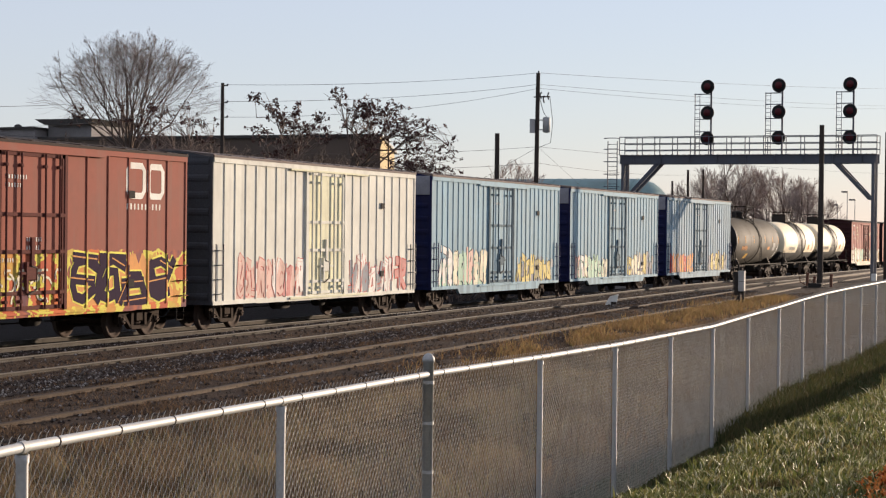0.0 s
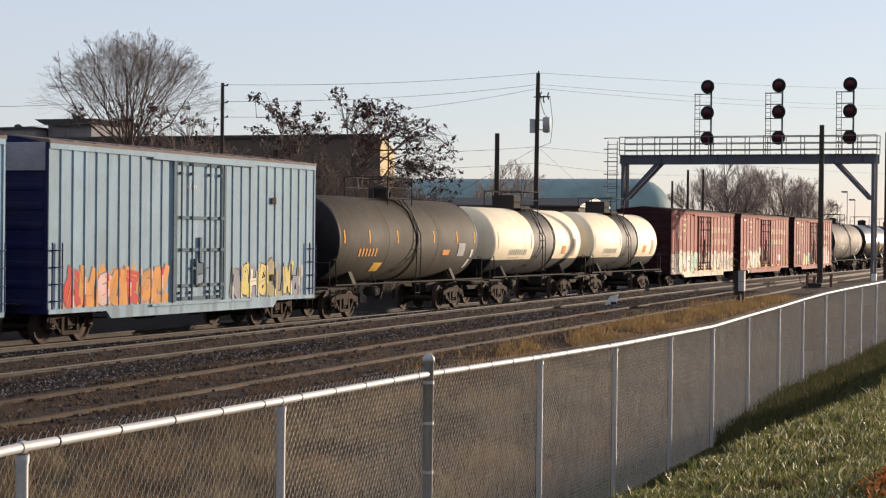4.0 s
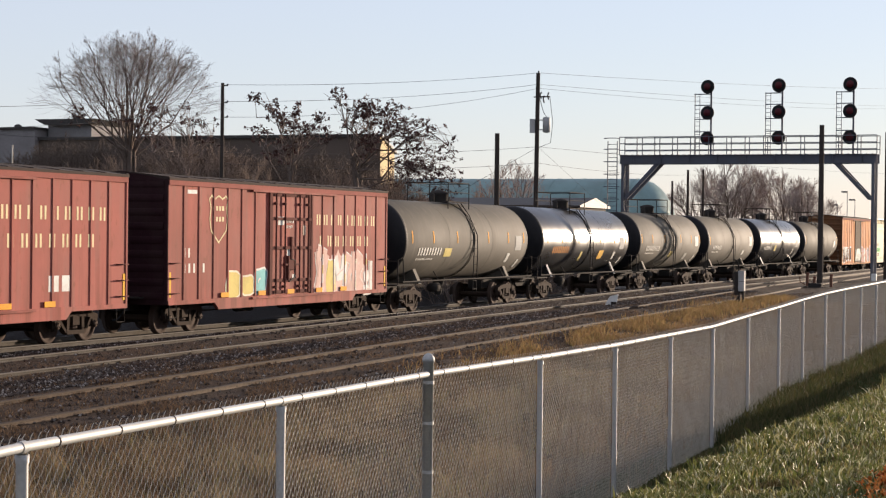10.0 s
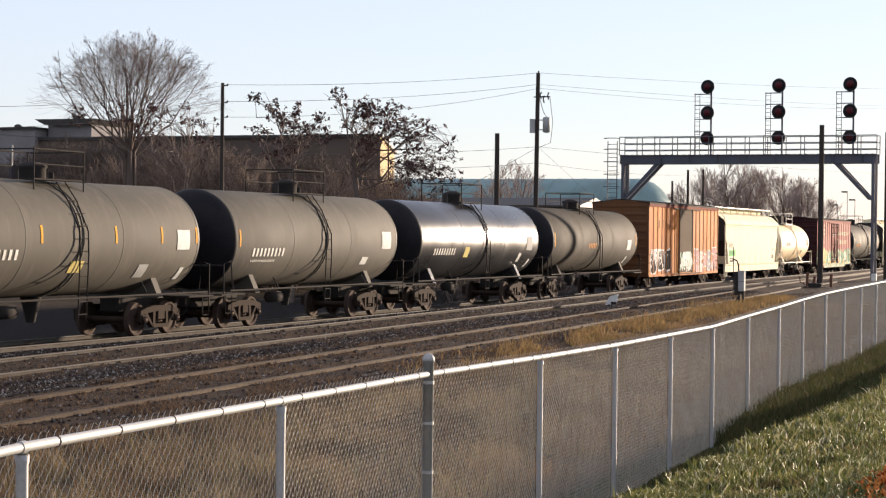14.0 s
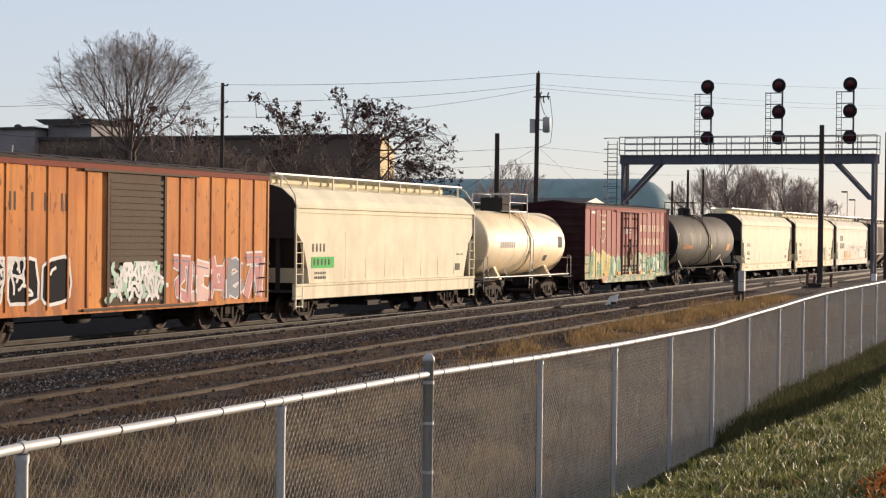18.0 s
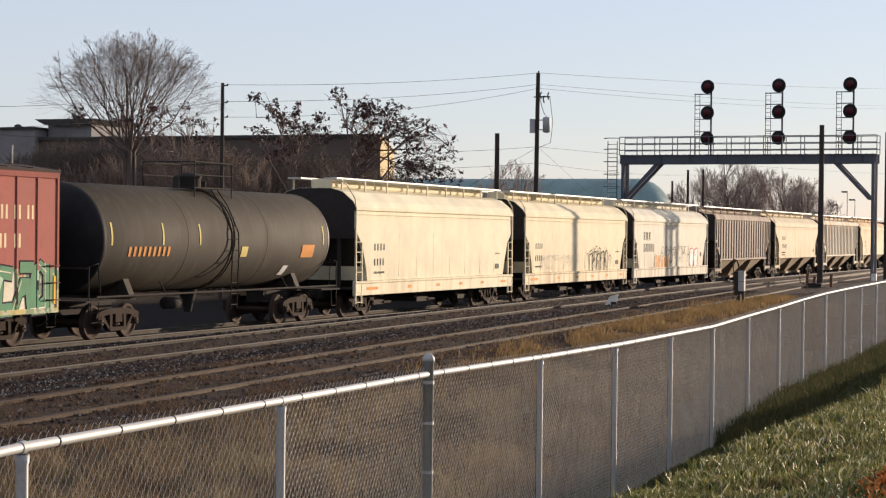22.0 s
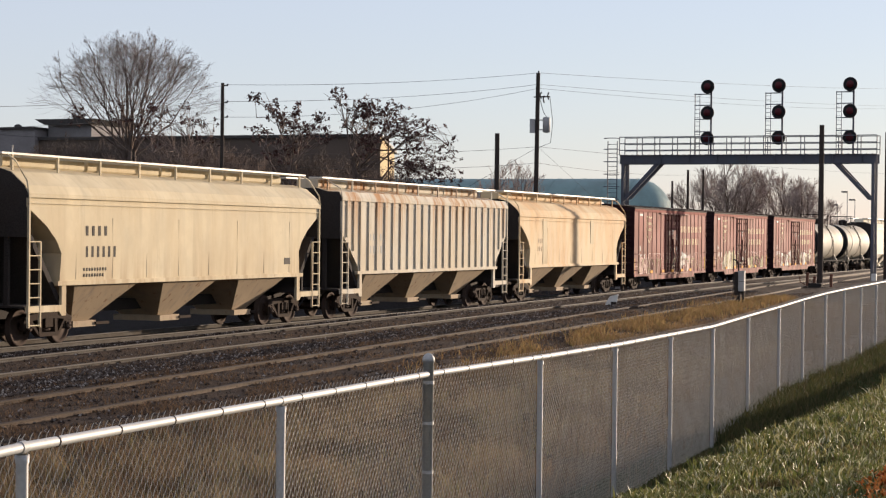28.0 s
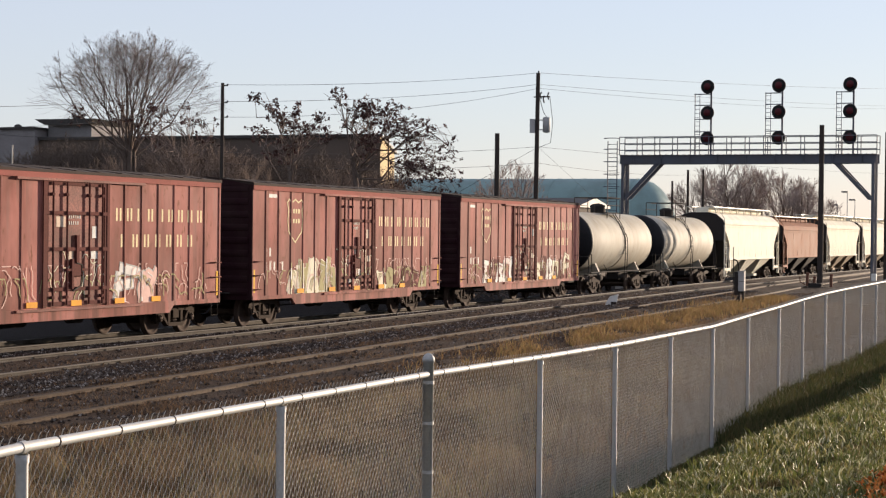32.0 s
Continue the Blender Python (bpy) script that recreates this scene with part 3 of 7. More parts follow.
def car_paint(name, base, rough=0.8, grime=0.35, rust=0.25, palette=None, top=1.9, reach=0.5, xr=(-9, 9), fade=(0.5, 0.42, 0.36), cell=0.55, spec=0.12, edge=(0.85, 0.82, 0.72), drip=None, mottle=None):
    """Weathered car paint with vertical streaks, and spray paint over its lower part where a palette is given."""
    n = Nodes(name)
    x, y, z = n.xyz()
    fine = n.noise(18, 4)
    broad = n.noise(0.7, 4)
    streak = n.noise(2.2, 5, (1.6, 1.0, 0.12))
    col = n.mix(n.ramp(broad, [(0.3, 0.0), (0.7, 1.0)]), tint(base, 0.82), tint(base, 1.1))
    col = n.mix(n.calc("MULTIPLY", n.ramp(streak, [(0.5, 0.0), (0.78, 1.0)]), grime), col, tint(fade, 0.35))
    col = n.mix(n.calc("MULTIPLY", n.ramp(n.noise(5.0, 6, (1, 1, 0.5)), [(0.60, 0.0), (0.70, 1.0)]), rust), col, (0.16, 0.07, 0.035))
    if mottle:                               # broad faded patches, taller than wide
        patch = n.ramp(n.noise(0.55, 4, (1.3, 1.0, 0.5)), [(0.40, 0.0), (0.60, 1.0)])
        col = n.mix(n.calc("MULTIPLY", patch, mottle[1]), col, mottle[0])
    if drip:                                 # stains run down from z1, or up from it where z0 is the higher
        z0, z1, tone, amount = drip
        run = n.ramp(n.noise(1.5, 5, (1.7, 1.0, 0.09)), [(0.47, 0.0), (0.62, 1.0)])
        reach_z = n.ramp(n.calc("MULTIPLY_ADD", z, 1 / (z1 - z0), -z0 / (z1 - z0)), [(0.0, 0.0), (1.0, 1.0)])
        col = n.mix(n.calc("MULTIPLY", n.calc("MULTIPLY", run, reach_z), amount), col, tone)
    if palette:
        wav = n.calc("MULTIPLY_ADD", n.noise(0.9, 3, (1, 1, 0.05)), 2.2 * reach, top - 1.1 * reach)
        wav = n.calc("ADD", wav, n.calc("MULTIPLY_ADD", n.noise(4.0, 2, (1, 1, 0.1)), 0.7 * reach, -0.35 * reach))
        inside = n.calc("MULTIPLY", n.calc("LESS_THAN", z, wav), n.calc("MULTIPLY", n.calc("GREATER_THAN", x, xr[0]), n.calc("LESS_THAN", x, xr[1])))
        warp = n.t.nodes.new("ShaderNodeVectorMath")
        warp.operation = "MULTIPLY_ADD"
        wn_ = n.t.nodes.new("ShaderNodeTexNoise")
        wn_.inputs["Scale"].default_value = 2.4
        n.t.links.new(n.coord(), wn_.inputs["Vector"])
        n.t.links.new(wn_.outputs["Color"], warp.inputs[0])
        warp.inputs[1].default_value = (0.9, 0.0, 0.9)
        mp = n.coord((1.0, 0.0, 0.62))
        n.t.links.new(mp, warp.inputs[2])
        vo = n.t.nodes.new("ShaderNodeTexVoronoi")
        vo.inputs["Scale"].default_value = 1 / cell
        n.t.links.new(warp.outputs[0], vo.inputs["Vector"])
        ve = n.t.nodes.new("ShaderNodeTexVoronoi")
        ve.feature = "DISTANCE_TO_EDGE"
        ve.inputs["Scale"].default_value = 1 / cell
        n.t.links.new(warp.outputs[0], ve.inputs["Vector"])
        sep = n.t.nodes.new("ShaderNodeSeparateColor")
        n.t.links.new(vo.outputs["Color"], sep.inputs[0])
        k = len(palette)
        ramp = n.t.nodes.new("ShaderNodeValToRGB")
        ramp.color_ramp.interpolation = "CONSTANT"
        e = ramp.color_ramp.elements
        while len(e) < k:
            e.new(0.5)
        for i, (el, c) in enumerate(zip(e, palette)):
            el.position, el.color = i / k, (*c, 1)
        n.t.links.new(sep.outputs[0], ramp.inputs[0])
        spray = n.mix(n.ramp(n.noise(1.6, 2), [(0.4, 0.0), (0.6, 1.0)]), ramp.outputs[0], n.mix(0.6, ramp.outputs[0], palette[0]))
        outline = n.calc("LESS_THAN", ve.outputs["Distance"], 0.055)
        spray = n.mix(outline, spray, edge)
        thin = n.calc("MULTIPLY_ADD", fine, 0.35, 0.62)
        col = n.mix(n.calc("MULTIPLY", inside, thin), col, spray)
    n.bump(fine, 0.08, 0.004)
    return n.done(col, n.calc("MULTIPLY_ADD", broad, 0.25, rough - 0.12), 0.0, spec * 0.7)


# ---- boxcars ----
def boxcar(left, right, label, paint, end_paint, roof_paint, eave=4.32, sill=0.86, ribs=7, low_ladder=False, marks=(), mark_mat=None, door_paint=None, drop=True, slat_door=False, chord=None, bar_paint=None):
    c, h = car_thing("boxcar", label, "boxcar", left, right)
    key = ("box", round(h, 2), eave, sill, ribs)
    Y = 1.55
    dw = 1.42
    part("body", lambda: Shape().box(-h, h, -Y + 0.04, Y - 0.055, sill, eave), paint, c, key=key + ("body",))
    door_paint = door_paint or paint
    bar_paint = bar_paint or door_paint
    roof = [(-Y - 0.02, eave - 0.02), (-Y - 0.02, eave + 0.05), (-0.5, eave + 0.19), (0, eave + 0.21), (0.5, eave + 0.19), (Y + 0.02, eave + 0.05), (Y + 0.02, eave - 0.02)]
    part("roof", lambda: Shape().extrude_x(roof, -h - 0.03, h + 0.03), roof_paint, c, "weathered metal roof", key=key + ("roof",))

    def roof_ribs():
        s = Shape()
        n = 14
        for i in range(n + 1):
            x = -h + 2 * h * i / n
            s.extrude_x([(-Y, eave + 0.045), (0, eave + 0.205), (Y, eave + 0.045), (Y, eave + 0.075), (0, eave + 0.24), (-Y, eave + 0.075)], x - 0.05, x + 0.05)
        return s
    part("roof_seams", roof_ribs, roof_paint, c, key=key + ("seams",))
    part("top_chord", lambda: Shape().box(-h, h, -Y - 0.01, -Y + 0.10, eave - 0.16, eave - 0.022).box(-h, h, Y - 0.06, Y + 0.01, eave - 0.16, eave - 0.022), chord or paint, c, key=key + ("chord",))
    d = 0.22 if drop else 0.04
    part("side_sill", lambda: Shape().extrude_y([(-h, sill - 0.02), (-h, sill + 0.10), (h, sill + 0.10), (h, sill - 0.02), (h - 2.7, sill - 0.02), (h - 2.95, sill - d), (-h + 2.95, sill - d), (-h + 2.7, sill - 0.02)], -Y, -Y + 0.11).extrude_y([(-h, sill - 0.02), (-h, sill + 0.10), (h, sill + 0.10), (h, sill - 0.02)], Y - 0.07, Y), paint, c, key=key + ("sill", drop))
    # side posts, one by one on the sunny side
    span = h - dw - 0.12
    for side in (-1, 1):
        for i in range(ribs + 1):
            x = side * (dw + 0.10 + span * i / ribs)

            def rib(x=x):
                return Shape().extrude_z([(x - 0.042, -Y + 0.045), (x - 0.036, -Y + 0.012), (x + 0.036, -Y + 0.012), (x + 0.042, -Y + 0.045)], sill + 0.09, eave - 0.15)
            part("side_post", rib, paint, c, key=key + ("rib", side, i))
            POSTS.setdefault(c, []).append(x)

    def far_ribs():
        s = Shape()
        for side in (-1, 1):
            for i in range(ribs + 1):
                x = side * (dw + 0.10 + span * i / ribs)
                s.box(x - 0.045, x + 0.045, Y - 0.06, Y, sill + 0.09, eave - 0.15)
        return s.box(-dw, dw, Y - 0.07, Y - 0.02, sill + 0.05, eave - 0.18)
    part("rear_side_posts", far_ribs, paint, c, key=key + ("far",))
    # ends with pressed horizontal ribs
    for side in (-1, 1):
        def end(side=side):
            s = Shape()
            n = 9
            for i in range(n):
                z = sill + 0.22 + (eave - sill - 0.35) * i / (n - 1)
                sec = [(side * h, z - 0.13), (side * (h + 0.032), z - 0.07), (side * (h + 0.042), z), (side * (h + 0.032), z + 0.07), (side * h, z + 0.13)]
                s.extrude_y(sec, -Y + 0.17, Y - 0.17)
            for y in (-Y + 0.02, Y - 0.12):
                s.box(side * h, side * (h + 0.05), y, y + 0.1, sill, eave)
            s.box(side * (h - 0.02), side * (h + 0.012), -Y + 0.05, Y - 0.05, sill - 0.02, eave + 0.0)
            return s
        # end colours are darker than the sides: the ends' shade is painted in
        part("end_wall", end, end_paint, c, "ribbed end panel darkened for its shade", key=key + ("end", side))
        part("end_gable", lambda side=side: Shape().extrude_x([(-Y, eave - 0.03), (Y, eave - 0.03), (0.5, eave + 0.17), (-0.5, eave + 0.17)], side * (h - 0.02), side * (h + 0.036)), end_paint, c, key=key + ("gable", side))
        part("brake_step", lambda side=side: Shape().box(side * h, side * (h + 0.32), -0.8, 0.8, 1.02, 1.06), M["under"], c, key=key + ("step", side))
    # plug door with its lock bars
    for i, x in enumerate((-dw - 0.06, dw + 0.06)):
        part("door_post", lambda x=x: Shape().box(x - 0.06, x + 0.06, -Y - 0.03, -Y + 0.10, sill + 0.1, eave - 0.16), bar_paint, c, key=key + ("dpost", i))
    dr = part("door", lambda: Shape().box(-dw, dw, -Y + 0.02, -Y + 0.11, sill + 0.12, eave - 0.2), door_paint, c, key=key + ("door",))
    if slat_door:
        for i in range(19):
            z = sill + 0.2 + i * (eave - sill - 0.5) / 19
            part("door_slat", lambda z=z: Shape().box(-dw + 0.05, dw - 0.05, -Y - 0.012, -Y + 0.04, z, z + 0.11), door_paint, dr, key=key + ("slat", i))
    else:
        for i, x in enumerate((-1.15, -0.52, 0.52, 1.15)):
            part("lock_bar", lambda x=x: Shape().tube([(x, -Y - 0.05, sill + 0.15), (x, -Y - 0.05, eave - 0.24)], 0.03, 6), bar_paint, dr, key=key + ("lock", i))
        for i, z in enumerate((sill + 0.55, sill + 1.55, sill + 2.45)):
            part("door_rail", lambda z=z: Shape().box(-dw, dw, -Y - 0.028, -Y + 0.04, z - 0.045, z + 0.045), bar_paint, dr, key=key + ("drail", i))
        for i, (x, z) in enumerate([(x, z) for x in (-1.15, -0.52, 0.52, 1.15) for z in (sill + 0.35, eave - 0.55)]):
            part("bar_bracket", lambda x=x, z=z: Shape().chamfer(x - 0.05, x + 0.05, -Y - 0.075, -Y + 0.02, z - 0.04, z + 0.04, 0.015), bar_paint, dr, key=key + ("bracket", i))
        part("lock_gear", lambda: Shape().chamfer(-0.22, 0.16, -Y - 0.07, -Y + 0.02, sill + 0.85, sill + 1.2, 0.03).box(-0.06, 0.06, -Y - 0.05, -Y + 0.02, sill + 1.2, sill + 1.9).box(-0.5, 0.5, -Y - 0.06, -Y + 0.02, sill + 1.0, sill + 1.06).box(-0.3, -0.22, -Y - 0.07, -Y + 0.02, sill + 0.55, sill + 1.3), bar_paint, dr, "lock gear on the plug door", key=key + ("gear",))
        part("door_frame", lambda: Shape().box(-dw, dw, -Y - 0.012, -Y + 0.06, eave - 0.32, eave - 0.2).box(-dw, -dw + 0.1, -Y - 0.012, -Y + 0.06, sill + 0.14, eave - 0.2).box(dw - 0.1, dw, -Y - 0.012, -Y + 0.06, sill + 0.14, eave - 0.2).box(-dw, dw, -Y - 0.012, -Y + 0.06, sill + 0.14, sill + 0.24), bar_paint, dr, key=key + ("frame",))
        part("door_handle", lambda: Shape().tube([(-0.25, -Y - 0.06, sill + 0.5), (0.1, -Y - 0.07, sill + 0.62), (0.15, -Y - 0.07, sill + 1.15), (-0.1, -Y - 0.06, sill + 1.2)], 0.022, 6), M["under"], dr, key=key + ("handle",))
    for i, z in enumerate((sill + 0.02, eave - 0.22)):
        part("door_track", lambda z=z: Shape().box(-dw - 1.3, dw + 1.9, -Y - 0.06, -Y + 0.01, z, z + 0.06), door_paint, c, key=key + ("track", i, z))
    # ladders and grab irons at the corners
    for side in (-1, 1):
        x0, x1 = side * (h - 0.06), side * (h - 0.52)
        irons = part("ladder", lambda: Shape().tube([(x0, -Y - 0.05, sill + 0.1), (x0, -Y - 0.05, sill + 1.75)], 0.02, 5), end_paint, c, key=key + ("stile", side)) if low_ladder else c
        if low_ladder:
            part("ladder_stile", lambda: Shape().tube([(x1, -Y - 0.05, sill + 0.1), (x1, -Y - 0.05, sill + 1.75)], 0.02, 5), end_paint, irons, key=key + ("stile2", side))
        for i in range(4 if low_ladder else 3):
            z = sill + 0.3 + i * 0.42
            part("grab_iron", lambda: Shape().tube([(x0, -Y + 0.08, z), (x0, -Y - 0.07, z), (x1, -Y - 0.07, z), (x1, -Y + 0.08, z)], 0.016, 5), bar_paint if not low_ladder else end_paint, irons, key=key + ("iron", side, i))
        part("sill_step", lambda side=side: Shape().tube([(side * (h - 0.08), -Y + 0.03, sill), (side * (h - 0.08), -Y + 0.03, sill - 0.38), (side * (h - 0.5), -Y + 0.03, sill - 0.38), (side * (h - 0.5), -Y + 0.03, sill)], 0.018, 5), M["under"], c, key=key + ("stirrup", side))
    under(c, h, sill)
    if marks:
        lettering(c, marks, mark_mat, -Y + 0.035)
    return c


def under(c, h, sill, deep=True):
    key = ("under", round(h, 2), sill)
    part("centre_sill", lambda: Shape().box(-h - 0.1, h + 0.1, -0.24, 0.24, 0.66, sill + 0.02).box(-h + 2.6, h - 2.6, -0.7, 0.7, 0.72, sill), M["under"], c, key=key + ("cs",))
    part("brake_cylinder", lambda: Shape().lathe([(-0.3, 0.05), (-0.3, 0.15), (0.25, 0.15), (0.4, 0.06)], "x", 14, (1.2, -0.75, 0.62)), M["under"], c, key="brake_cyl")
    part("air_reservoir", lambda: Shape().lathe([(-0.5, 0.05), (-0.45, 0.17), (0.45, 0.17), (0.5, 0.05)], "x", 14, (-1.5, -0.65, 0.62)), M["under"], c, key="reservoir")
    part("brake_rod", lambda: Shape().tube([(-h + 2.5, -0.45, 0.55), (h - 2.5, -0.45, 0.55)], 0.02, 5), M["under"], c, key=key + ("rod",))
    for side in (-1, 1):
        add_truck(c, side * (h - 1.75))
        add_coupler(c, side * (h - 0.05), side)


# ---- tank cars ----
def tank_car(left, right, label, paint, R=1.50, zc=2.66, head_paint=None, band=None, rail_mat=None, cage=False, stripes=None, marks=(), mark_mat=None, saddle=None, low_half=None, placards=(), seams=(0.22,), tall_dome=False):
    c, h = car_thing("tank_car", label, "tank car", left, right)
    key = ("tank", round(h, 2), R, zc)
    rail_mat = rail_mat or M["under"]
    head = 0.62
    prof = [(-h - head * math.sin(a), R * math.cos(a)) for a in [math.pi / 2 * (1 - i / 8) * 0.98 for i in range(8)]]
    prof += [(-h, R)] + [(-h + 2 * h * i / 4, R) for i in range(1, 4)] + [(h, R)]
    prof += [(h + head * math.sin(a), R * math.cos(a)) for a in [math.pi / 2 * i / 8 * 0.98 for i in range(1, 9)]]
    tank = part("tank", lambda: Shape().lathe(prof, "x", 56, (0, 0, zc)), paint, c, key=key + ("shell",))
    if head_paint:
        for side in (-1, 1):
            hp = [(side * (h - 0.01), R + 0.004)] + [(side * (h + (head + 0.004) * math.sin(a)), (R + 0.004) * math.cos(a)) for a in [math.pi / 2 * i / 8 * 0.98 for i in range(0, 9)]]
            part("tank_head", lambda hp=hp: Shape().lathe(hp, "x", 56, (0, 0, zc)), head_paint, tank, "grimy black end head", key=key + ("head", side))
    for i, x in enumerate((-h + 0.02, h - 0.02, *[h * s for s in (-0.36, 0.36)])):
        part("weld_seam", lambda x=x: Shape().lathe([(x - 0.03, R), (x - 0.015, R + 0.006), (x + 0.015, R + 0.006), (x + 0.03, R)], "x", 56, (0, 0, zc)), paint, tank, key=key + ("seam", i))
    if band:
        part("band", lambda: Shape().lathe([(-1.35, R), (-1.35, R + 0.006), (1.35, R + 0.006), (1.35, R)], "x", 56, (0.3, 0, zc)), band, tank, "black middle band", key=key + ("band",))
    # ladder strap over the shell, dome, platform and its rails
    for i, x in enumerate(seams):
        part("ladder_strap", lambda x=x: Shape().lathe([(x - 0.10, R), (x - 0.10, R + 0.02), (x - 0.06, R + 0.02), (x - 0.06, R)], "x", 48, (0, 0, zc)).lathe([(x + 0.06, R), (x + 0.06, R + 0.02), (x + 0.10, R + 0.02), (x + 0.10, R)], "x", 48, (0, 0, zc)), band or paint, tank, key=key + ("strap", x))
    top = zc + R
    dome = part("manway", lambda: Shape().lathe([(-0.15, 0.36), (0.28, 0.36), (0.34, 0.40), (0.38, 0.38), (0.46, 0.2), (0.48, 0.05)], "z", 20, (0.2, 0, top)), rail_mat, c, "manway dome with valves", key=key + ("dome", tall_dome))
    part("valve", lambda: Shape().lathe([(-0.1, 0.10), (0.30, 0.10), (0.36, 0.04)], "z", 10, (-0.55, 0, top)), rail_mat, c, key=key + ("valve",))
    part("valve", lambda: Shape().lathe([(-0.1, 0.07), (0.22, 0.07)], "z", 10, (0.95, -0.1, top)), rail_mat, c, key=key + ("valve2",))
    part("platform", lambda: Shape().box(-1.0, 1.3, -0.85, -0.45, top - 0.02, top + 0.02).box(-1.0, 1.3, 0.45, 0.85, top - 0.02, top + 0.02), rail_mat, c, "dome platform", key=key + ("plat",))
    hr = 0.75

    def guard():
        s = Shape()
        for y in (-0.85, 0.85):
            for x in (-1.0, 1.3):
                s.tube([(x, y, top - 0.35), (x, y, top + hr)], 0.022, 5)
            s.tube([(-1.0, y, top + hr), (1.3, y, top + hr)], 0.022, 5).tube([(-1.0, y, top + hr * 0.5), (1.3, y, top + hr * 0.5)], 0.018, 5)
        for x in (-1.0, 1.3):
            s.tube([(x, -0.85, top + hr), (x, 0.85, top + hr)], 0.02, 5)
        return s
    part("guard_rail", guard, rail_mat, c, key=key + ("guard", cage))
    if cage:
        part("dome_housing", lambda: Shape().chamfer(-0.95, -0.1, -0.5, 0.5, top - 0.1, top + 0.58, 0.05).box(-0.1, 1.25, -0.5, 0.5, top + 0.02, top + 0.12), M["under"], c, "tall black valve housing", key=key + ("housing",))
    # ladder down the near side
    def ladder():
        s = Shape()
        for x in (0.02, 0.42):
            s.tube([(x, -0.85, top - 0.05), (x, -R * 0.80, zc + R * 0.66), (x, -R - 0.06, zc + 0.2), (x, -R - 0.08, zc - 0.4), (x, -R - 0.02, 0.62)], 0.02, 5)
        for i in range(10):
            z = 0.75 + i * 0.32
            y = -R - 0.04 if z < zc + 0.3 else -math.sqrt(max(0.1, (R + 0.05) ** 2 - (z - zc) ** 2)) - 0.03
            s.tube([(0.02, y, z), (0.42, y, z)], 0.014, 5)
        return s
    part("side_ladder", ladder, rail_mat, c, key=key + ("ladder",))
    # side handrail and end platforms
    zr = 1.16

    def handrail():
        s = Shape()
        for y in (-R - 0.03, R + 0.03):
            s.tube([(-h - 0.5, y, zr), (h + 0.5, y, zr)], 0.03, 6)
            for k in (-1, 1):
                s.tube([(k * h * 0.55, y, zr), (k * h * 0.55, y * 0.86, zr + 0.35)], 0.02, 5)
        return s
    part("side_handrail", handrail, rail_mat, c, key=key + ("rail",))
    for side in (-1, 1):
        def plat(side=side):
            s = Shape().box(side * (h - 0.5), side * (h + 0.95), -1.5, 1.5, 1.02, 1.07)
            s.box(side * (h - 2.3), side * (h + 0.95), -0.3, 0.3, 0.66, 1.02)
            return s
        part("end_platform", plat, M["under"], c, "black end sill and platform", key=key + ("eplat", side))
        part("end_railing", lambda side=side: Shape().tube([(side * (h + 0.75), -1.45, 0.7), (side * (h + 0.75), -1.45, 1.95), (side * (h + 0.3), -1.45, 2.02), (side * (h + 0.15), -1.45, 1.1)], 0.022, 5).tube([(side * (h + 0.8), -1.45, 1.9), (side * (h + 0.8), 1.45, 1.9)], 0.022, 5).tube([(side * (h + 0.75), 1.45, 1.0), (side * (h + 0.75), 1.45, 1.9)], 0.022, 5), rail_mat, c, key=key + ("erail", side))
        part("saddle", lambda side=side: Shape().extrude_x([(-1.3, 1.05), (1.3, 1.05), (1.0, zc - 0.95), (0.8, zc - R * 0.72), (0.5, zc - R * 0.95), (-0.5, zc - R * 0.95), (-0.8, zc - R * 0.72), (-1.0, zc - 0.95)], side * (h - 1.75) - 0.14, side * (h - 1.75) + 0.14), saddle or paint, c, key=key + ("saddle", side))
        part("corner_step", lambda side=side: Shape().tube([(side * (h + 0.7), -1.48, 1.02), (side * (h + 0.7), -1.48, 0.5), (side * (h + 0.3), -1.48, 0.5), (side * (h + 0.3), -1.48, 1.02)], 0.02, 5), M["under"], c, key=key + ("cstep", side))
        add_truck(c, side * (h - 1.35))
        add_coupler(c, side * (h + 0.45), side)
    part("brake_cylinder", lambda: Shape().lathe([(-0.4, 0.05), (-0.4, 0.17), (0.35, 0.17), (0.5, 0.06)], "x", 14, (-2.0, -0.7, 0.85)), M["under"], c, key="tank_brake")
    part("outlet", lambda: Shape().lathe([(0.5, 0.12), (0.7, 0.16), (zc - R + 0.1, 0.3)], "z", 14, (0.2, 0, 0)), M["under"], c, "bottom outlet valve", key=key + ("outlet",))
    # thin plates that hug the shell
    def hug(x0, x1, z0, z1, off=0.006, n=5):
        s = Shape()
        v, f = [], []
        for i in range(n + 1):
            z = z0 + (z1 - z0) * i / n
            y = -math.sqrt(max(0.01, (R + off) ** 2 - (z - zc) ** 2))
            v += [(x0, y, z), (x1, y, z)]
        f = [(2 * i, 2 * i + 1, 2 * i + 3, 2 * i + 2) for i in range(n)]
        return s.add(v, f)
    if low_half:
        part("dark_belly", Shape().add(*belly(h, R, zc, low_half[1])), low_half[0], tank, "black lower shell")
    for mat, xs, z0, z1, w in stripes or ():
        for x in xs:
            part("reflective_stripe", hug(x - w / 2, x + w / 2, z0, z1, 0.009), mat, tank)
    for mat, x, z, w, hh in placards:
        part("placard", hug(x - w / 2, x + w / 2, z - hh / 2, z + hh / 2, 0.012), mat, tank)
    for x, z, hh, n, pitch in marks:
        s = Shape()
        for i in range(n):
            t = hug(x + i * pitch, x + (i + 0.45) * pitch, z, z + hh, 0.013, 2)
            if hh >= 0.2:
                part("letter_bar", t, mark_mat, tank)
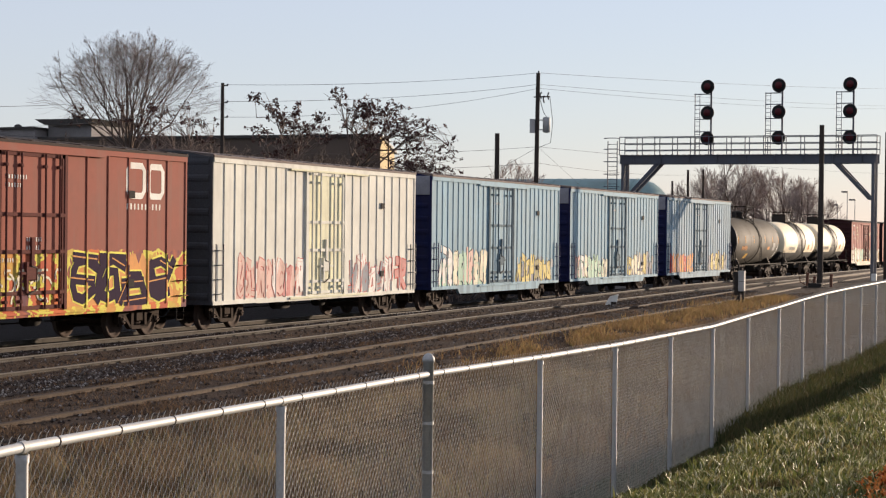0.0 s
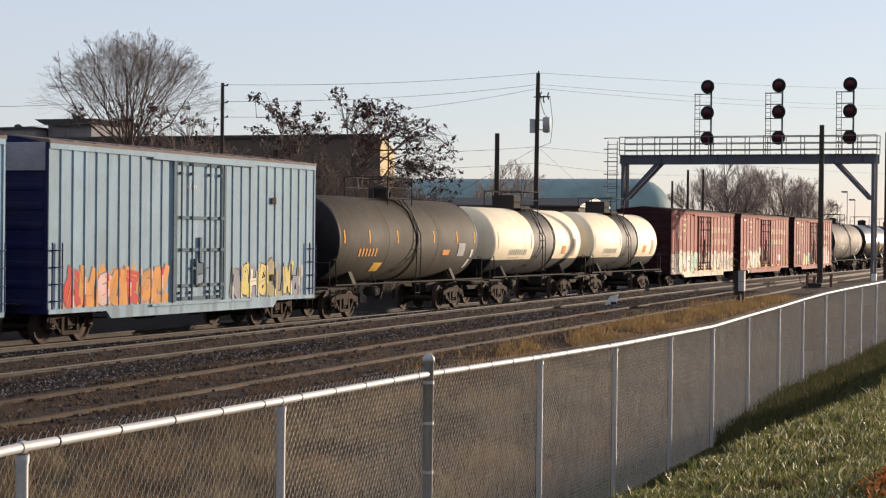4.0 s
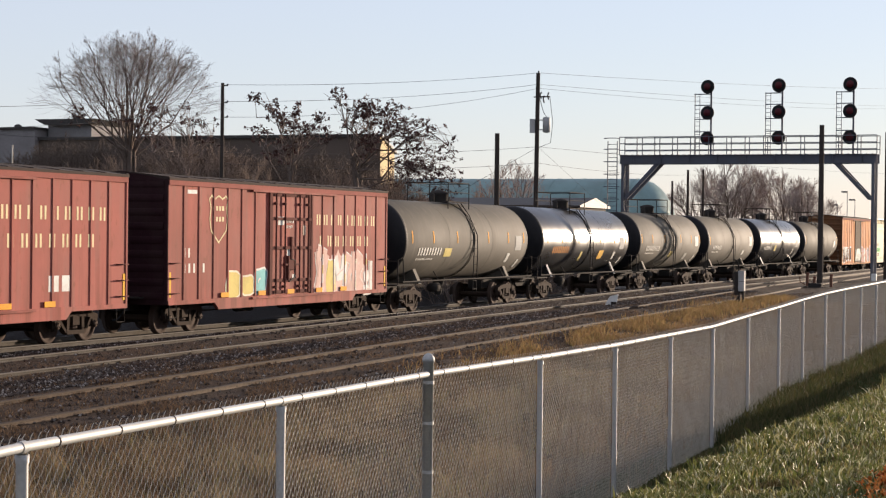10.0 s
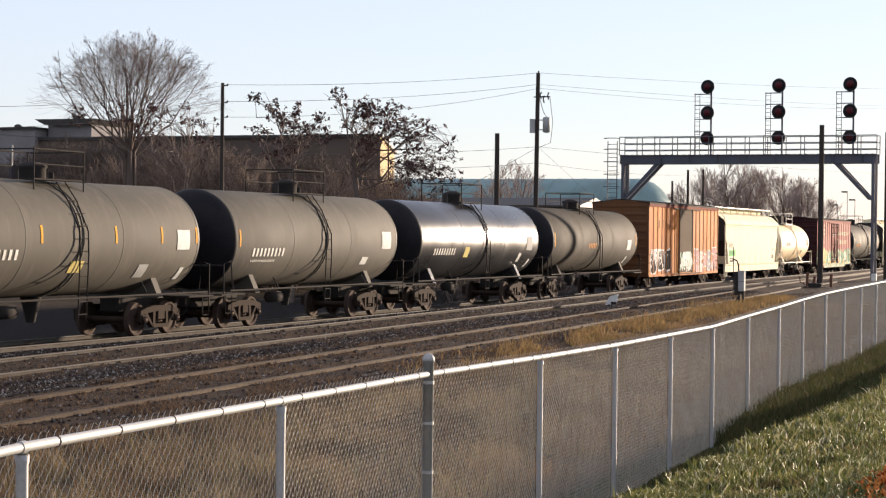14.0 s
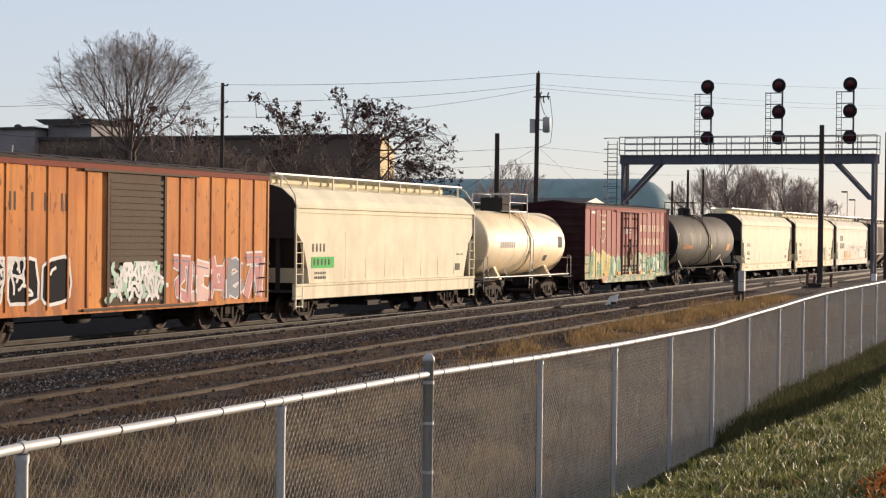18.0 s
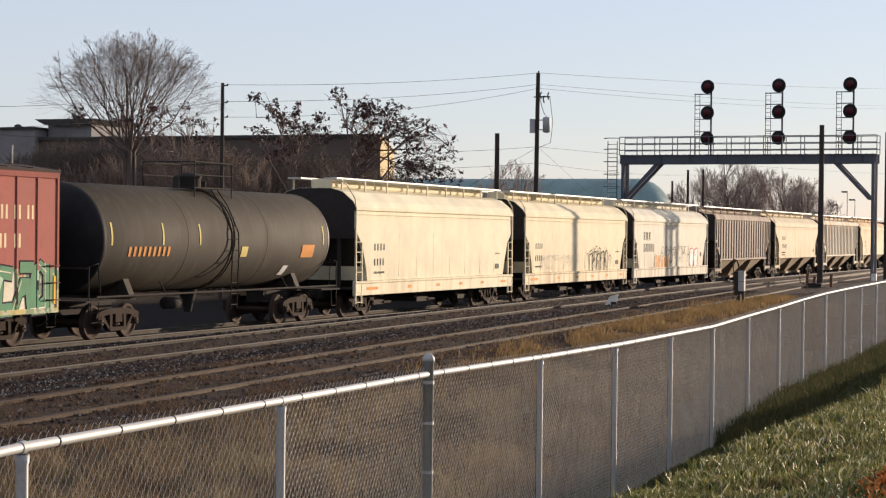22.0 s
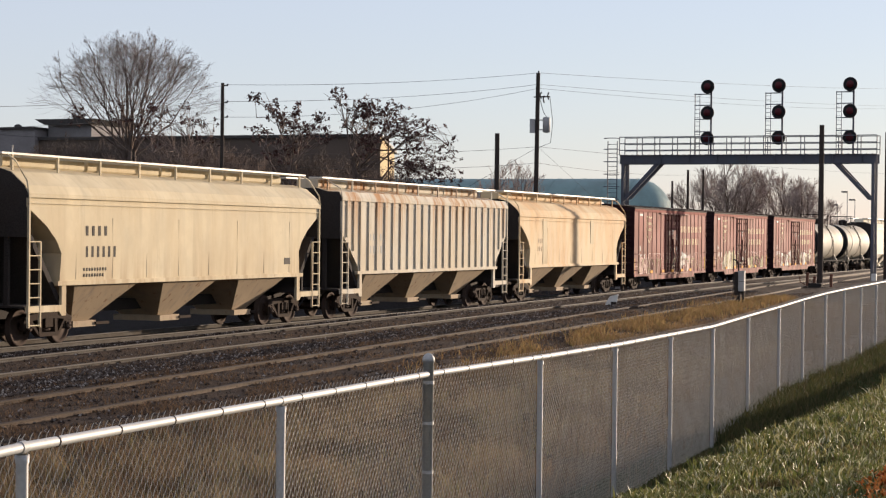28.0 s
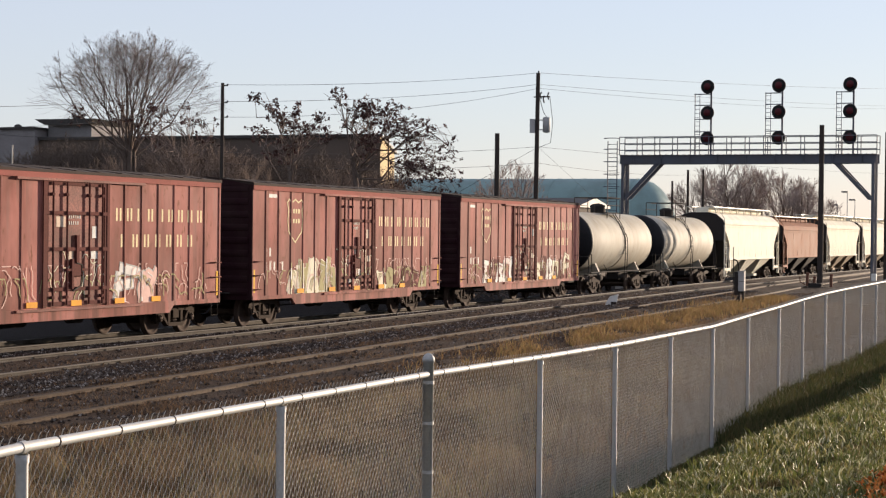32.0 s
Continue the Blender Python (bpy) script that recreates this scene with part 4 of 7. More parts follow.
            s.add(t.v, t.f)
        if hh < 0.2:
            part("lettering", s, mark_mat, tank, "painted lettering as plain bars")["kind"] = "stuff"
    return c


def belly(h, R, zc, zcut):
    v, f = [], []
    a0 = math.asin((zcut - zc) / R)
    n = 24
    for i in range(n + 1):
        a = a0 + (-math.pi - 2 * a0) * i / n
        for x in (-h - 0.02, h + 0.02):
            v.append((x, -(R + 0.005) * math.cos(a), zc + (R + 0.005) * math.sin(a)))
    f = [(2 * i, 2 * i + 1, 2 * i + 3, 2 * i + 2) for i in range(n)]
    return v, f, True


# ---- spray-painted shapes ----
def ribbon(s, pts, w, y):
    """A flat painted stroke through (x, z) points, each stretch a hair above the one before."""
    n = len(pts)
    closed = pts[0] == pts[-1]
    v = []
    for i, (x, z) in enumerate(pts):
        x0, z0 = pts[i - 1] if i else (pts[-2] if closed else pts[0])
        x1, z1 = pts[i + 1] if i < n - 1 else (pts[1] if closed else pts[-1])
        dx, dz = x1 - x0, z1 - z0
        k = math.hypot(dx, dz) or 1
        yy = y - 0.0003 * i
        v += [(x - dz / k * w / 2, yy, z + dx / k * w / 2), (x + dz / k * w / 2, yy, z - dx / k * w / 2)]
    return s.add(v, [(2 * i, 2 * i + 1, 2 * i + 3, 2 * i + 2) for i in range(n - 1)])


def spray(car, x0, x1, z0, z1, n, y, fill, outline, seed, hole=None, lean=0.1, gap=0.04, width=0.06):
    """A row of n chunky abstract painted shapes with outlines."""
    rng = random.Random(seed)
    w = (x1 - x0) / n
    o = Shape()
    for i in range(n):
        cx = x0 + w * (i + 0.5)
        top, bot = z1 - rng.uniform(0, 0.25) * (z1 - z0), z0 + rng.uniform(0, 0.12) * (z1 - z0)
        hh = top - bot
        pts = []
        m = 14
        for k in range(m):
            a = 2 * math.pi * k / m
            r = 0.82 + 0.22 * rng.random()
            c, d = math.cos(a), math.sin(a)
            px = abs(c) ** 0.55 * (1 if c > 0 else -1) * w * (0.5 - gap / 2) * r
            pz = abs(d) ** 0.55 * (1 if d > 0 else -1) * hh * 0.5 * r
            pts.append((cx + px + lean * pz, bot + hh / 2 + pz))
        if fill:
            part("spray_paint", Shape().add([(a, y, b) for a, b in pts], [tuple(range(m))]), fill, car)
        ribbon(o, pts + pts[:1], width, y - 0.003)
        hz = bot + hh * rng.uniform(0.45, 0.7)
        k = rng.choice((0, 1, 2))
        if k:
            ribbon(o, [(cx - w * 0.2, hz), (cx - w * 0.14, hz + hh * 0.1), (cx - w * 0.02, hz + hh * 0.15)], width * 0.9, y - 0.009)
    part("spray_outline", o, outline, car, "spray-painted outlines")


GLYPHS = [[(0, 0), (0.05, 1)], [(0, 1), (1, 0.9)], [(0, 0.45), (0.85, 0.55)], [(0, 0), (1, 0.06)], [(1, 0), (0.95, 1)], [(0, 1), (0.5, 0.05), (1, 1)], [(0, 0), (0.5, 0.95), (1, 0)], [(0.95, 0.75), (0.3, 1), (0.0, 0.5), (0.3, 0), (0.95, 0.25)], [(0.0, 0.9), (0.9, 0.75), (0.1, 0.35), (1, 0.0)]]


def piece(car, x0, x1, z0, z1, n, y, fills, outline, seed, lean=0.12, fat=1.1, cloud=None, grow=0.04):
    """n crowded abstract forms of thick crossing strokes, edged and highlighted, over a ragged patch; the posts carry the paint too."""
    rng = random.Random(seed)
    w, tall = (x1 - x0) / n, z1 - z0
    if cloud:
        m = max(6, int((x1 - x0) / 0.16))
        v = []
        for k in range(m + 1):
            x = x0 - 0.12 + (x1 - x0 + 0.24) * k / m
            edge = min(1.0, 2.5 * k / m + 0.25, 2.5 * (m - k) / m + 0.25)
            v += [(x, y + 0.002, z0 - 0.02), (x, y + 0.002, z0 + tall * edge * rng.uniform(0.78, 1.13))]
        part("spray_cloud", Shape().add(v, [(2 * k, 2 * k + 2, 2 * k + 3, 2 * k + 1) for k in range(m)]), cloud, car)
    rims, gleam, paint = Shape(), Shape(), {}
    lift = 0.0
    for i in range(n):
        hh = tall * rng.uniform(0.72, 1.05)
        bx, bz, tilt = x0 + w * i, z0 + rng.uniform(0, 0.06) * tall, lean * rng.uniform(0.3, 1.6)
        mat = fills[rng.randrange(len(fills))]
        thick = min(w * 0.42, tall * 0.25) * rng.uniform(0.8, 1.2)
        for g in rng.sample(GLYPHS, 3):
            pts = [(bx + w * (0.5 + (a - 0.5) * fat * 0.8) + rng.gauss(0, 0.06) * w + tilt * b * hh, max(z0, bz + b * hh + rng.gauss(0, 0.05) * hh)) for a, b in g]
            if len(pts) > 2:
                pts = [pts[0]] + [q for (a, b), (c, d) in zip(pts, pts[1:]) for q in ((a * 0.7 + c * 0.3, b * 0.7 + d * 0.3), (a * 0.3 + c * 0.7, b * 0.3 + d * 0.7))] + [pts[-1]]
            lift += 0.0003
            ribbon(rims, pts, thick + 2 * grow, y - lift)
            ribbon(paint.setdefault(mat.name, (mat, Shape()))[1], pts, thick, y - 0.006 - lift)
            if rng.random() < 0.6:
                ribbon(gleam, [(a - thick * 0.25, b + thick * 0.1) for a, b in pts[:3]], grow * 0.7, y - 0.012 - lift)
    top = part("spray_outline", rims, outline, car, "spray-painted outlines")
    top["kind"] = "stuff"
    for mat, shape in paint.values():
        part("spray_paint", shape, mat, top)["kind"] = "stuff"
    if gleam.v:
        part("spray_highlight", gleam, fills[-1] if cloud is None else cloud, top)["kind"] = "stuff"
    daubs = {}
    for x in POSTS.get(car, ()):
        if x0 < x < x1:
            z = z0
            while z < z0 + tall * rng.uniform(0.75, 1.0):
                e = z + rng.uniform(0.1, 0.35)
                mat = rng.choice([outline, *fills, *([cloud] if cloud else [])])
                daubs.setdefault(mat.name, (mat, Shape()))[1].box(x - 0.032, x + 0.032, -1.5405, -1.537, z, min(e, z1))
                z = e
    for mat, shape in daubs.values():
        part("spray_daub", shape, mat, car)["kind"] = "stuff"


def scrawl(car, x0, x1, z0, z1, n, y, mat, seed, w=0.03):
    """Loose painted strokes."""
    rng = random.Random(seed)
    s = Shape()
    for i in range(n):
        x = x0 + (x1 - x0) * (i + rng.random()) / n
        z = rng.uniform(z0, z1 - 0.2)
        pts = [(x, z)]
        a = rng.uniform(0.8, 2.2)
        for k in range(9):
            a += rng.uniform(-0.9, 0.9)
            x2 = pts[-1][0] + 0.09 * math.cos(a)
            z2 = min(z1, max(z0, pts[-1][1] + 0.11 * math.sin(a)))
            pts.append((x2, z2))
        ribbon(s, pts, w, y - 0.0035 * (i % 3))
    part("scrawl", s, mat, car, "thin painted strokes")["kind"] = "stuff"


def emblem(car, x, z, w, hh, y, mat):
    """A shield outline."""
    pts = [(-0.5, 0.42), (-0.38, 0.5), (-0.2, 0.43), (0, 0.5), (0.2, 0.43), (0.38, 0.5), (0.5, 0.42), (0.42, 0.25), (0.47, 0.0), (0.4, -0.25), (0.0, -0.5), (-0.4, -0.25), (-0.47, 0.0), (-0.42, 0.25), (-0.5, 0.42)]
    s = ribbon(Shape(), [(x + a * w, z + b * hh) for a, b in pts], 0.055, y)
    for k in (0.18, -0.05):
        for i in range(4):
            s.add([(x + (-0.3 + i * 0.16) * w, y, z + k * hh), (x + (-0.2 + i * 0.16) * w, y, z + k * hh), (x + (-0.2 + i * 0.16) * w, y, z + (k + 0.1) * hh), (x + (-0.3 + i * 0.16) * w, y, z + (k + 0.1) * hh)], [(0, 1, 2, 3)])
    part("emblem", s, mat, car, "faded cream shield outline")


def decal(car, mat, x0, x1, z0, z1, y, name="reflector"):
    part(name, Shape().box(x0, x1, y - 0.003, y + 0.01, z0, z1), mat, car)


# ---- covered hoppers ----
HOPPER_STYLE = {
    # ends of the side sheet as (inset, height) from the top down, bottom of the sheet
    "smooth": ([(0.0, 3.05), (0.12, 2.95), (0.62, 2.5), (0.95, 1.75), (1.1, 1.27)], 1.27),
    "bays": ([(0.0, 3.45), (0.85, 2.98), (1.3, 2.62), (1.52, 2.3), (1.45, 1.55)], 1.55),
    "ribbed": ([(0.0, 2.95), (0.7, 2.38), (1.35, 1.8), (1.5, 1.55)], 1.55),
}


def hopper_car(left, right, label, paint, dark, style="smooth", bays=3, bay_paint=None, top=4.42, eave=3.72, marks=(), mark_mat=None, frame_paint=None, patches=(), ribs=19, top_paint=None):
    c, h = car_thing("hopper_car", label, "covered hopper car", left, right)
    Y = 1.55
    key = ("hop", round(h, 2), top, eave, style)
    if style == "ribbed":
        eave, top = eave + 0.3, top - 0.02
    frame_paint = frame_paint or paint
    notch, sill = HOPPER_STYLE[style]
    ribbed = ribs if style == "ribbed" else 0
    bulge = 0.0 if ribbed else 0.015

    # body between the slope sheets
    def body():
        s = Shape()
        prof = [(0.0, eave)] + notch
        zs = sorted({z for _, z in prof} | {eave - 0.25, eave - 0.5}, reverse=True)
        pts = sorted((z, d) for d, z in prof)
        v = []
        for z in zs:
            y = Y - 0.03 - bulge + bulge * math.sin(math.pi * min(1, (z - sill + 0.2) / (eave - sill)))
            x = -h + line(pts, z)
            v += [(x, -y, z), (-x, -y, z), (-x, y, z), (x, y, z)]
        m = len(zs)
        f = [(4 * i + k, 4 * i + (k + 1) % 4, 4 * i + 4 + (k + 1) % 4, 4 * i + 4 + k) for i in range(m - 1) for k in range(4)]
        f += [(0, 1, 2, 3), (4 * m - 4, 4 * m - 3, 4 * m - 2, 4 * m - 1)]
        return s.add(v, f)
    part("body", body, paint, c, key=key + ("body",))
    arc = [(-Y - 0.01, eave - 0.05), (-Y - 0.01, eave + 0.05), (-Y + 0.10, eave + 0.25), (-1.05, top - 0.12), (-0.6, top), (0.6, top), (1.05, top - 0.12), (Y - 0.10, eave + 0.25), (Y + 0.01, eave + 0.05), (Y + 0.01, eave - 0.05)]
    part("roof", lambda: Shape().extrude_x(arc, -h, h), paint, c, key=key + ("roof",))
    part("eave_angle", lambda: Shape().chamfer(-h, h, -Y - 0.018, -Y + 0.02, eave - 0.06, eave + 0.01, 0.012).box(-h, h, -Y + 0.006, -Y + 0.03, eave - 0.2, eave - 0.17), paint, c, key=key + ("angle",))
    if style == "smooth":
        for y in (-1, 1):
            part("side_sill", lambda y=y: Shape().extrude_x([(y * (Y - 0.06), 0.76), (y * Y, 0.78), (y * Y, 1.16), (y * (Y + 0.03), 1.20), (y * (Y + 0.03), 1.25), (y * (Y - 0.1), 1.27), (y * (Y - 0.1), 0.76)], -h, h), frame_paint, c, "deep flat side sill", key=key + ("sill", y))
    else:
        for y in (-1, 1):
            part("side_sill", lambda y=y: Shape().extrude_x([(y * (Y - 0.1), sill - 0.05), (y * (Y + 0.02), sill - 0.05), (y * (Y + 0.02), sill + 0.06), (y * (Y - 0.1), sill + 0.06)], -h + 1.3, h - 1.3), frame_paint, c, key=key + ("sill", y))
        for k in (-1, 1):
            part("end_sill", lambda k=k: Shape().extrude_y([(k * h, 0.86), (k * h, 1.02), (k * (h - 1.5), 1.02), (k * (h - 1.5), sill), (k * (h - 1.7), sill), (k * (h - 1.7), 0.75), (k * (h - 1.5), 0.75), (k * (h - 1.4), 0.86)], -Y, -Y + 0.08), frame_paint, c, key=key + ("esill", k))
    for i in range(ribbed):
        x = -h + 1.55 + (2 * h - 3.1) * i / (ribbed - 1)
        part("side_rib", lambda x=x: Shape().extrude_z([(x - 0.05, -Y + 0.04), (x - 0.038, -Y - 0.022), (x + 0.038, -Y - 0.022), (x + 0.05, -Y + 0.04)], sill + 0.06, eave - 0.03), paint, c, key=key + ("rib", i))
    if ribbed:
        for i, x in enumerate((-h + 0.45, -h + 1.0, h - 1.0, h - 0.45)):
            part("side_rib", lambda x=x: Shape().extrude_z([(x - 0.05, -Y + 0.04), (x - 0.038, -Y - 0.022), (x + 0.038, -Y - 0.022), (x + 0.05, -Y + 0.04)], 2.75 if abs(x) > h - 0.6 else 2.3, eave - 0.03), paint, c, key=key + ("erib", i))
    if not ribbed:
        for i in range(8):
            x = -h + 2.2 + (2 * h - 4.4) * i / 7
            part("weld_mark", lambda x=x, i=i: Shape().extrude_z([(x - 0.02, -Y + 0.04), (x, -Y + 0.029), (x + 0.012, -Y + 0.05)], sill + 0.1, sill + 0.75 + 0.9 * (i % 2)), paint, c, key=key + ("weld", i))
    # running board on its brackets, with hatch covers
    zt = top + 0.30
    part("running_board", lambda: Shape().box(-h - 0.2, h + 0.2, -0.92, -0.42, zt, zt + 0.05).box(-h - 0.2, h + 0.2, 0.42, 0.92, zt, zt + 0.05), M["white_rail"], c, "galvanised roof walkway", key=key + ("board",))
    n = 9
    for i in range(n):
        x = -h + 0.25 + (2 * h - 0.5) * i / (n - 1)
        part("board_bracket", lambda x=x: Shape().box(x - 0.03, x + 0.03, -0.93, -0.88, top - 0.12, zt), frame_paint, c, key=key + ("bracket", i))
        part("board_bracket", lambda x=x: Shape().box(x - 0.03, x + 0.03, 0.88, 0.93, top - 0.12, zt), frame_paint, c, key=key + ("bracket2", i))
    for i in range(4):
        x0, x1 = -h + 0.5 + i * (2 * h - 1.0) / 4 + 0.08, -h + 0.5 + (i + 1) * (2 * h - 1.0) / 4 - 0.08
        part("hatch_cover", lambda x0=x0, x1=x1: Shape().chamfer(x0, x1, -0.4, 0.4, top, zt + 0.02, 0.06), paint, c, key=key + ("hatch", i))
    # ends: dark slope sheet, posts, ladders and platform
    for side in (-1, 1):
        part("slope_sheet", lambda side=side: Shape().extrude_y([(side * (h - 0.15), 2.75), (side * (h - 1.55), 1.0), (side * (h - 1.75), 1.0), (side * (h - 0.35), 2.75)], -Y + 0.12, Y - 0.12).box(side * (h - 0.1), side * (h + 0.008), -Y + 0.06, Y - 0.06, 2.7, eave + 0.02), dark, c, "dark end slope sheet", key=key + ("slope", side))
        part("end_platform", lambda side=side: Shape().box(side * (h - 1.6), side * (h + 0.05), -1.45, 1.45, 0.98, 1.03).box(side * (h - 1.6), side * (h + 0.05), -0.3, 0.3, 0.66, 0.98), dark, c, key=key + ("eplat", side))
        # near-black plate over the painted end of the roof
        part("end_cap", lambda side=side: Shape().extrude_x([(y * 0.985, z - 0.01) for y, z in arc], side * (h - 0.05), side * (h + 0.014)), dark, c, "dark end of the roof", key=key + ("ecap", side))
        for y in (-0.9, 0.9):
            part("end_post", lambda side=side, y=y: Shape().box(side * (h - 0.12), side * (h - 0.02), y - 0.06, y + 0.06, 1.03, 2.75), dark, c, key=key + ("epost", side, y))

        def ladder(side=side):
            s = Shape()
            xa, xb = side * (h - 0.02), side * (h - 0.52)
            s.box(min(xa, xa - side * 0.06), max(xa, xa - side * 0.06), -Y - 0.01, -Y + 0.05, 0.5, eave + 0.02)
            s.box(min(xb, xb - side * 0.05), max(xb, xb - side * 0.05), -Y - 0.01, -Y + 0.05, 0.5, 2.6)
            for i in range(7):
                z = 0.55 + i * 0.34
                s.tube([(xa, -Y, z), (xb, -Y, z)], 0.017, 5)
            s.tube([(xa, -Y, eave), (xa + side * 0.02, -Y + 0.05, eave + 0.35), (xa, -1.15, top + 0.15), (xa, -0.9, zt)], 0.022, 5)
            return s
        part("corner_ladder", ladder, frame_paint, c, key=key + ("ladder", side))
        add_truck(c, side * (h - 1.65))
        add_coupler(c, side * (h - 0.02), side)
    # discharge bays
    bp = bay_paint or dark
    span = 2 * h - 3.2
    zb = 1.27 if style == "smooth" else sill
    for i in range(bays):
        x = -span / 2 + span * (i + 0.5) / bays
        w = span / bays * (0.40 if style == "smooth" else 0.36)
        yo = 1.0 if style == "smooth" else 1.47
        yb = 0.6
        bay = part("discharge_bay", lambda x=x, w=w: Shape().add([(x - w, -yo, zb), (x + w, -yo, zb), (x + w, yo, zb), (x - w, yo, zb), (x - 0.42, -yb, 0.52), (x + 0.42, -yb, 0.52), (x + 0.42, yb, 0.52), (x - 0.42, yb, 0.52)], [(0, 1, 2, 3), (4, 7, 6, 5), (0, 4, 5, 1), (1, 5, 6, 2), (2, 6, 7, 3), (3, 7, 4, 0)]), bp, c, key=key + ("bay", i, bays))
        part("outlet_gate", lambda x=x: Shape().box(x - 0.55, x + 0.55, -0.75, 0.75, 0.36, 0.52), bp, bay, key=key + ("gate", i, bays))
        part("gate_rack", lambda x=x: Shape().box(x + 0.5, x + 1.15, -0.8, -0.72, 0.40, 0.47), M["truck"], bay, key=key + ("rack", i, bays))
    part("centre_sill", lambda: Shape().box(-h, h, -0.2, 0.2, 0.70, 1.0), M["under"], c, key=key + ("cs",))
    if marks:
        lettering(c, marks, mark_mat, -1.522)
    for mat, x, z, w, hh in patches:
        part("patch", Shape().box(x - w / 2, x + w / 2, (-Y if z < 1.26 else -1.522) - 0.004, -Y + 0.04, z - hh / 2, z + hh / 2), mat, c, "painted patch")
    return c


# ---- the train, car by car ----
CREAM, STRAW, CYAN = (0.72, 0.66, 0.50), (0.62, 0.50, 0.16), (0.22, 0.52, 0.52)
PINK, RED, GREEN, BLACK, GREY = (0.55, 0.24, 0.22), (0.50, 0.06, 0.05), (0.10, 0.26, 0.14), (0.02, 0.02, 0.025), (0.30, 0.28, 0.26)
WC = (0.355, 0.116, 0.093)


def two_tone(name, pale, dark, zcut, x0, x1):
    """A pale tank with a black belly and a black middle."""
    n = Nodes(name)
    x, y, z = n.xyz()
    fine, broad = n.noise(16, 4), n.noise(0.8, 4)
    a = n.mix(n.ramp(broad, [(0.3, 0.0), (0.7, 1.0)]), tint(pale, 0.92), tint(pale, 1.06))
    a = n.mix(n.calc("MULTIPLY", n.ramp(n.noise(2.5, 5, (1.5, 1, 0.15)), [(0.55, 0.0), (0.8, 1.0)]), 0.25), a, tint(pale, 0.45))
    b = n.mix(fine, tint(dark, 0.7), tint(dark, 1.5))
    low = n.calc("LESS_THAN", z, n.calc("MULTIPLY_ADD", broad, 0.05, zcut - 0.025))
    mid = n.calc("MULTIPLY", n.calc("GREATER_THAN", x, x0), n.calc("LESS_THAN", x, x1))
    m = n.calc("MAXIMUM", low, mid)
    return n.done(n.mix(m, a, b), n.calc("MULTIPLY_ADD", broad, 0.2, 0.58), 0.0, 0.15)


for _n, _c in (("cream_ink", (0.72, 0.60, 0.36)), ("white_ink", (0.74, 0.72, 0.66)), ("dark_ink", (0.05, 0.045, 0.04)), ("yellow", (0.75, 0.42, 0.04)), ("amber", (0.80, 0.36, 0.03)), ("green_patch", (0.05, 0.45, 0.08)), ("orange_patch", (0.65, 0.27, 0.06)), ("spray_black", BLACK), ("spray_white", (0.72, 0.70, 0.66)), ("spray_yellow", (0.72, 0.66, 0.10)), ("spray_plum", (0.055, 0.035, 0.06)), ("spray_green", GREEN), ("spray_cyan", CYAN), ("spray_straw", STRAW), ("spray_cream", CREAM), ("spray_red", RED), ("spray_pink", PINK), ("spray_orange", (0.62, 0.28, 0.08)), ("grey_plate", (0.40, 0.40, 0.38)), ("plate_white", (0.70, 0.70, 0.66)), ("plate_cream", (0.66, 0.52, 0.40)), ("spray_mint", (0.42, 0.60, 0.46)), ("spray_olive", (0.34, 0.30, 0.14)), ("spray_blush", (0.66, 0.44, 0.38)), ("spray_steel", (0.24, 0.25, 0.28))):
    M[_n] = surface(_n + "_paint", _c, 0.8, 0, 4, 0.12, (0.10, 0.08, 0.06), 0.35, 0.05)
M["spray_black"] = surface("flat_black_spray_paint", (0.014, 0.014, 0.016), 0.95, 0, 4, 0.2, dirty=0, spec=0.1)
M["spray_plum"] = surface("dark_plum_spray_paint", (0.030, 0.016, 0.036), 0.95, 0, 4, 0.3, dirty=0, spec=0.1)
# maroon and orange of the sunless ends, with their shade put into the colour
M["wc_end_shade"] = surface("shaded_maroon_end", (0.03, 0.011, 0.014), 0.95, 0, 3, 0.3)
M["orange_end_shade"] = surface("shaded_orange_end", (0.16, 0.07, 0.03), 0.7, 0, 3, 0.3)
M["roof_dark"] = surface("weathered_dark_roof", (0.05, 0.035, 0.03), 0.9, 0.0, 3, 0.4)
M["roof_pale"] = surface("weathered_pale_roof", (0.20, 0.165, 0.15), 0.9, 0.0, 3, 0.3)
M["navy"] = surface("navy_end_paint", (0.016, 0.022, 0.08), 0.9, 0, 3, 0.3)
M["grey_band"] = surface("pale_grey_end_band", (0.30, 0.31, 0.34), 0.7, 0, 3, 0.2)
M["grey_end"] = surface("dark_grey_end_and_fittings", (0.075, 0.078, 0.085), 0.6, 0, 3, 0.3)
M["dark_end"] = surface("near_black_end", (0.042, 0.036, 0.033), 0.9, 0, 3, 0.4)
M["head"] = surface("grimy_black_head", (0.012, 0.012, 0.014), 0.55, 0, 3, 0.4, (0.03, 0.027, 0.025), 0.5)
M["slat_grey"] = surface("brown_grey_door", (0.125, 0.095, 0.068), 0.95, 0, 3, 0.35, (0.10, 0.06, 0.04), 0.5)
M["brown"] = car_paint("brown_car_paint", (0.27, 0.092, 0.066), grime=0.3, rust=0.15, palette=[(0.60, 0.16, 0.05), (0.10, 0.05, 0.07), (0.55, 0.42, 0.08), (0.45, 0.10, 0.05), (0.12, 0.06, 0.08)], top=2.35, reach=0.25, edge=(0.66, 0.62, 0.10), cell=0.8)
M["beige_door"] = car_paint("yellowed_beige_door_paint", (0.62, 0.61, 0.44), grime=0.3, rust=0.15)
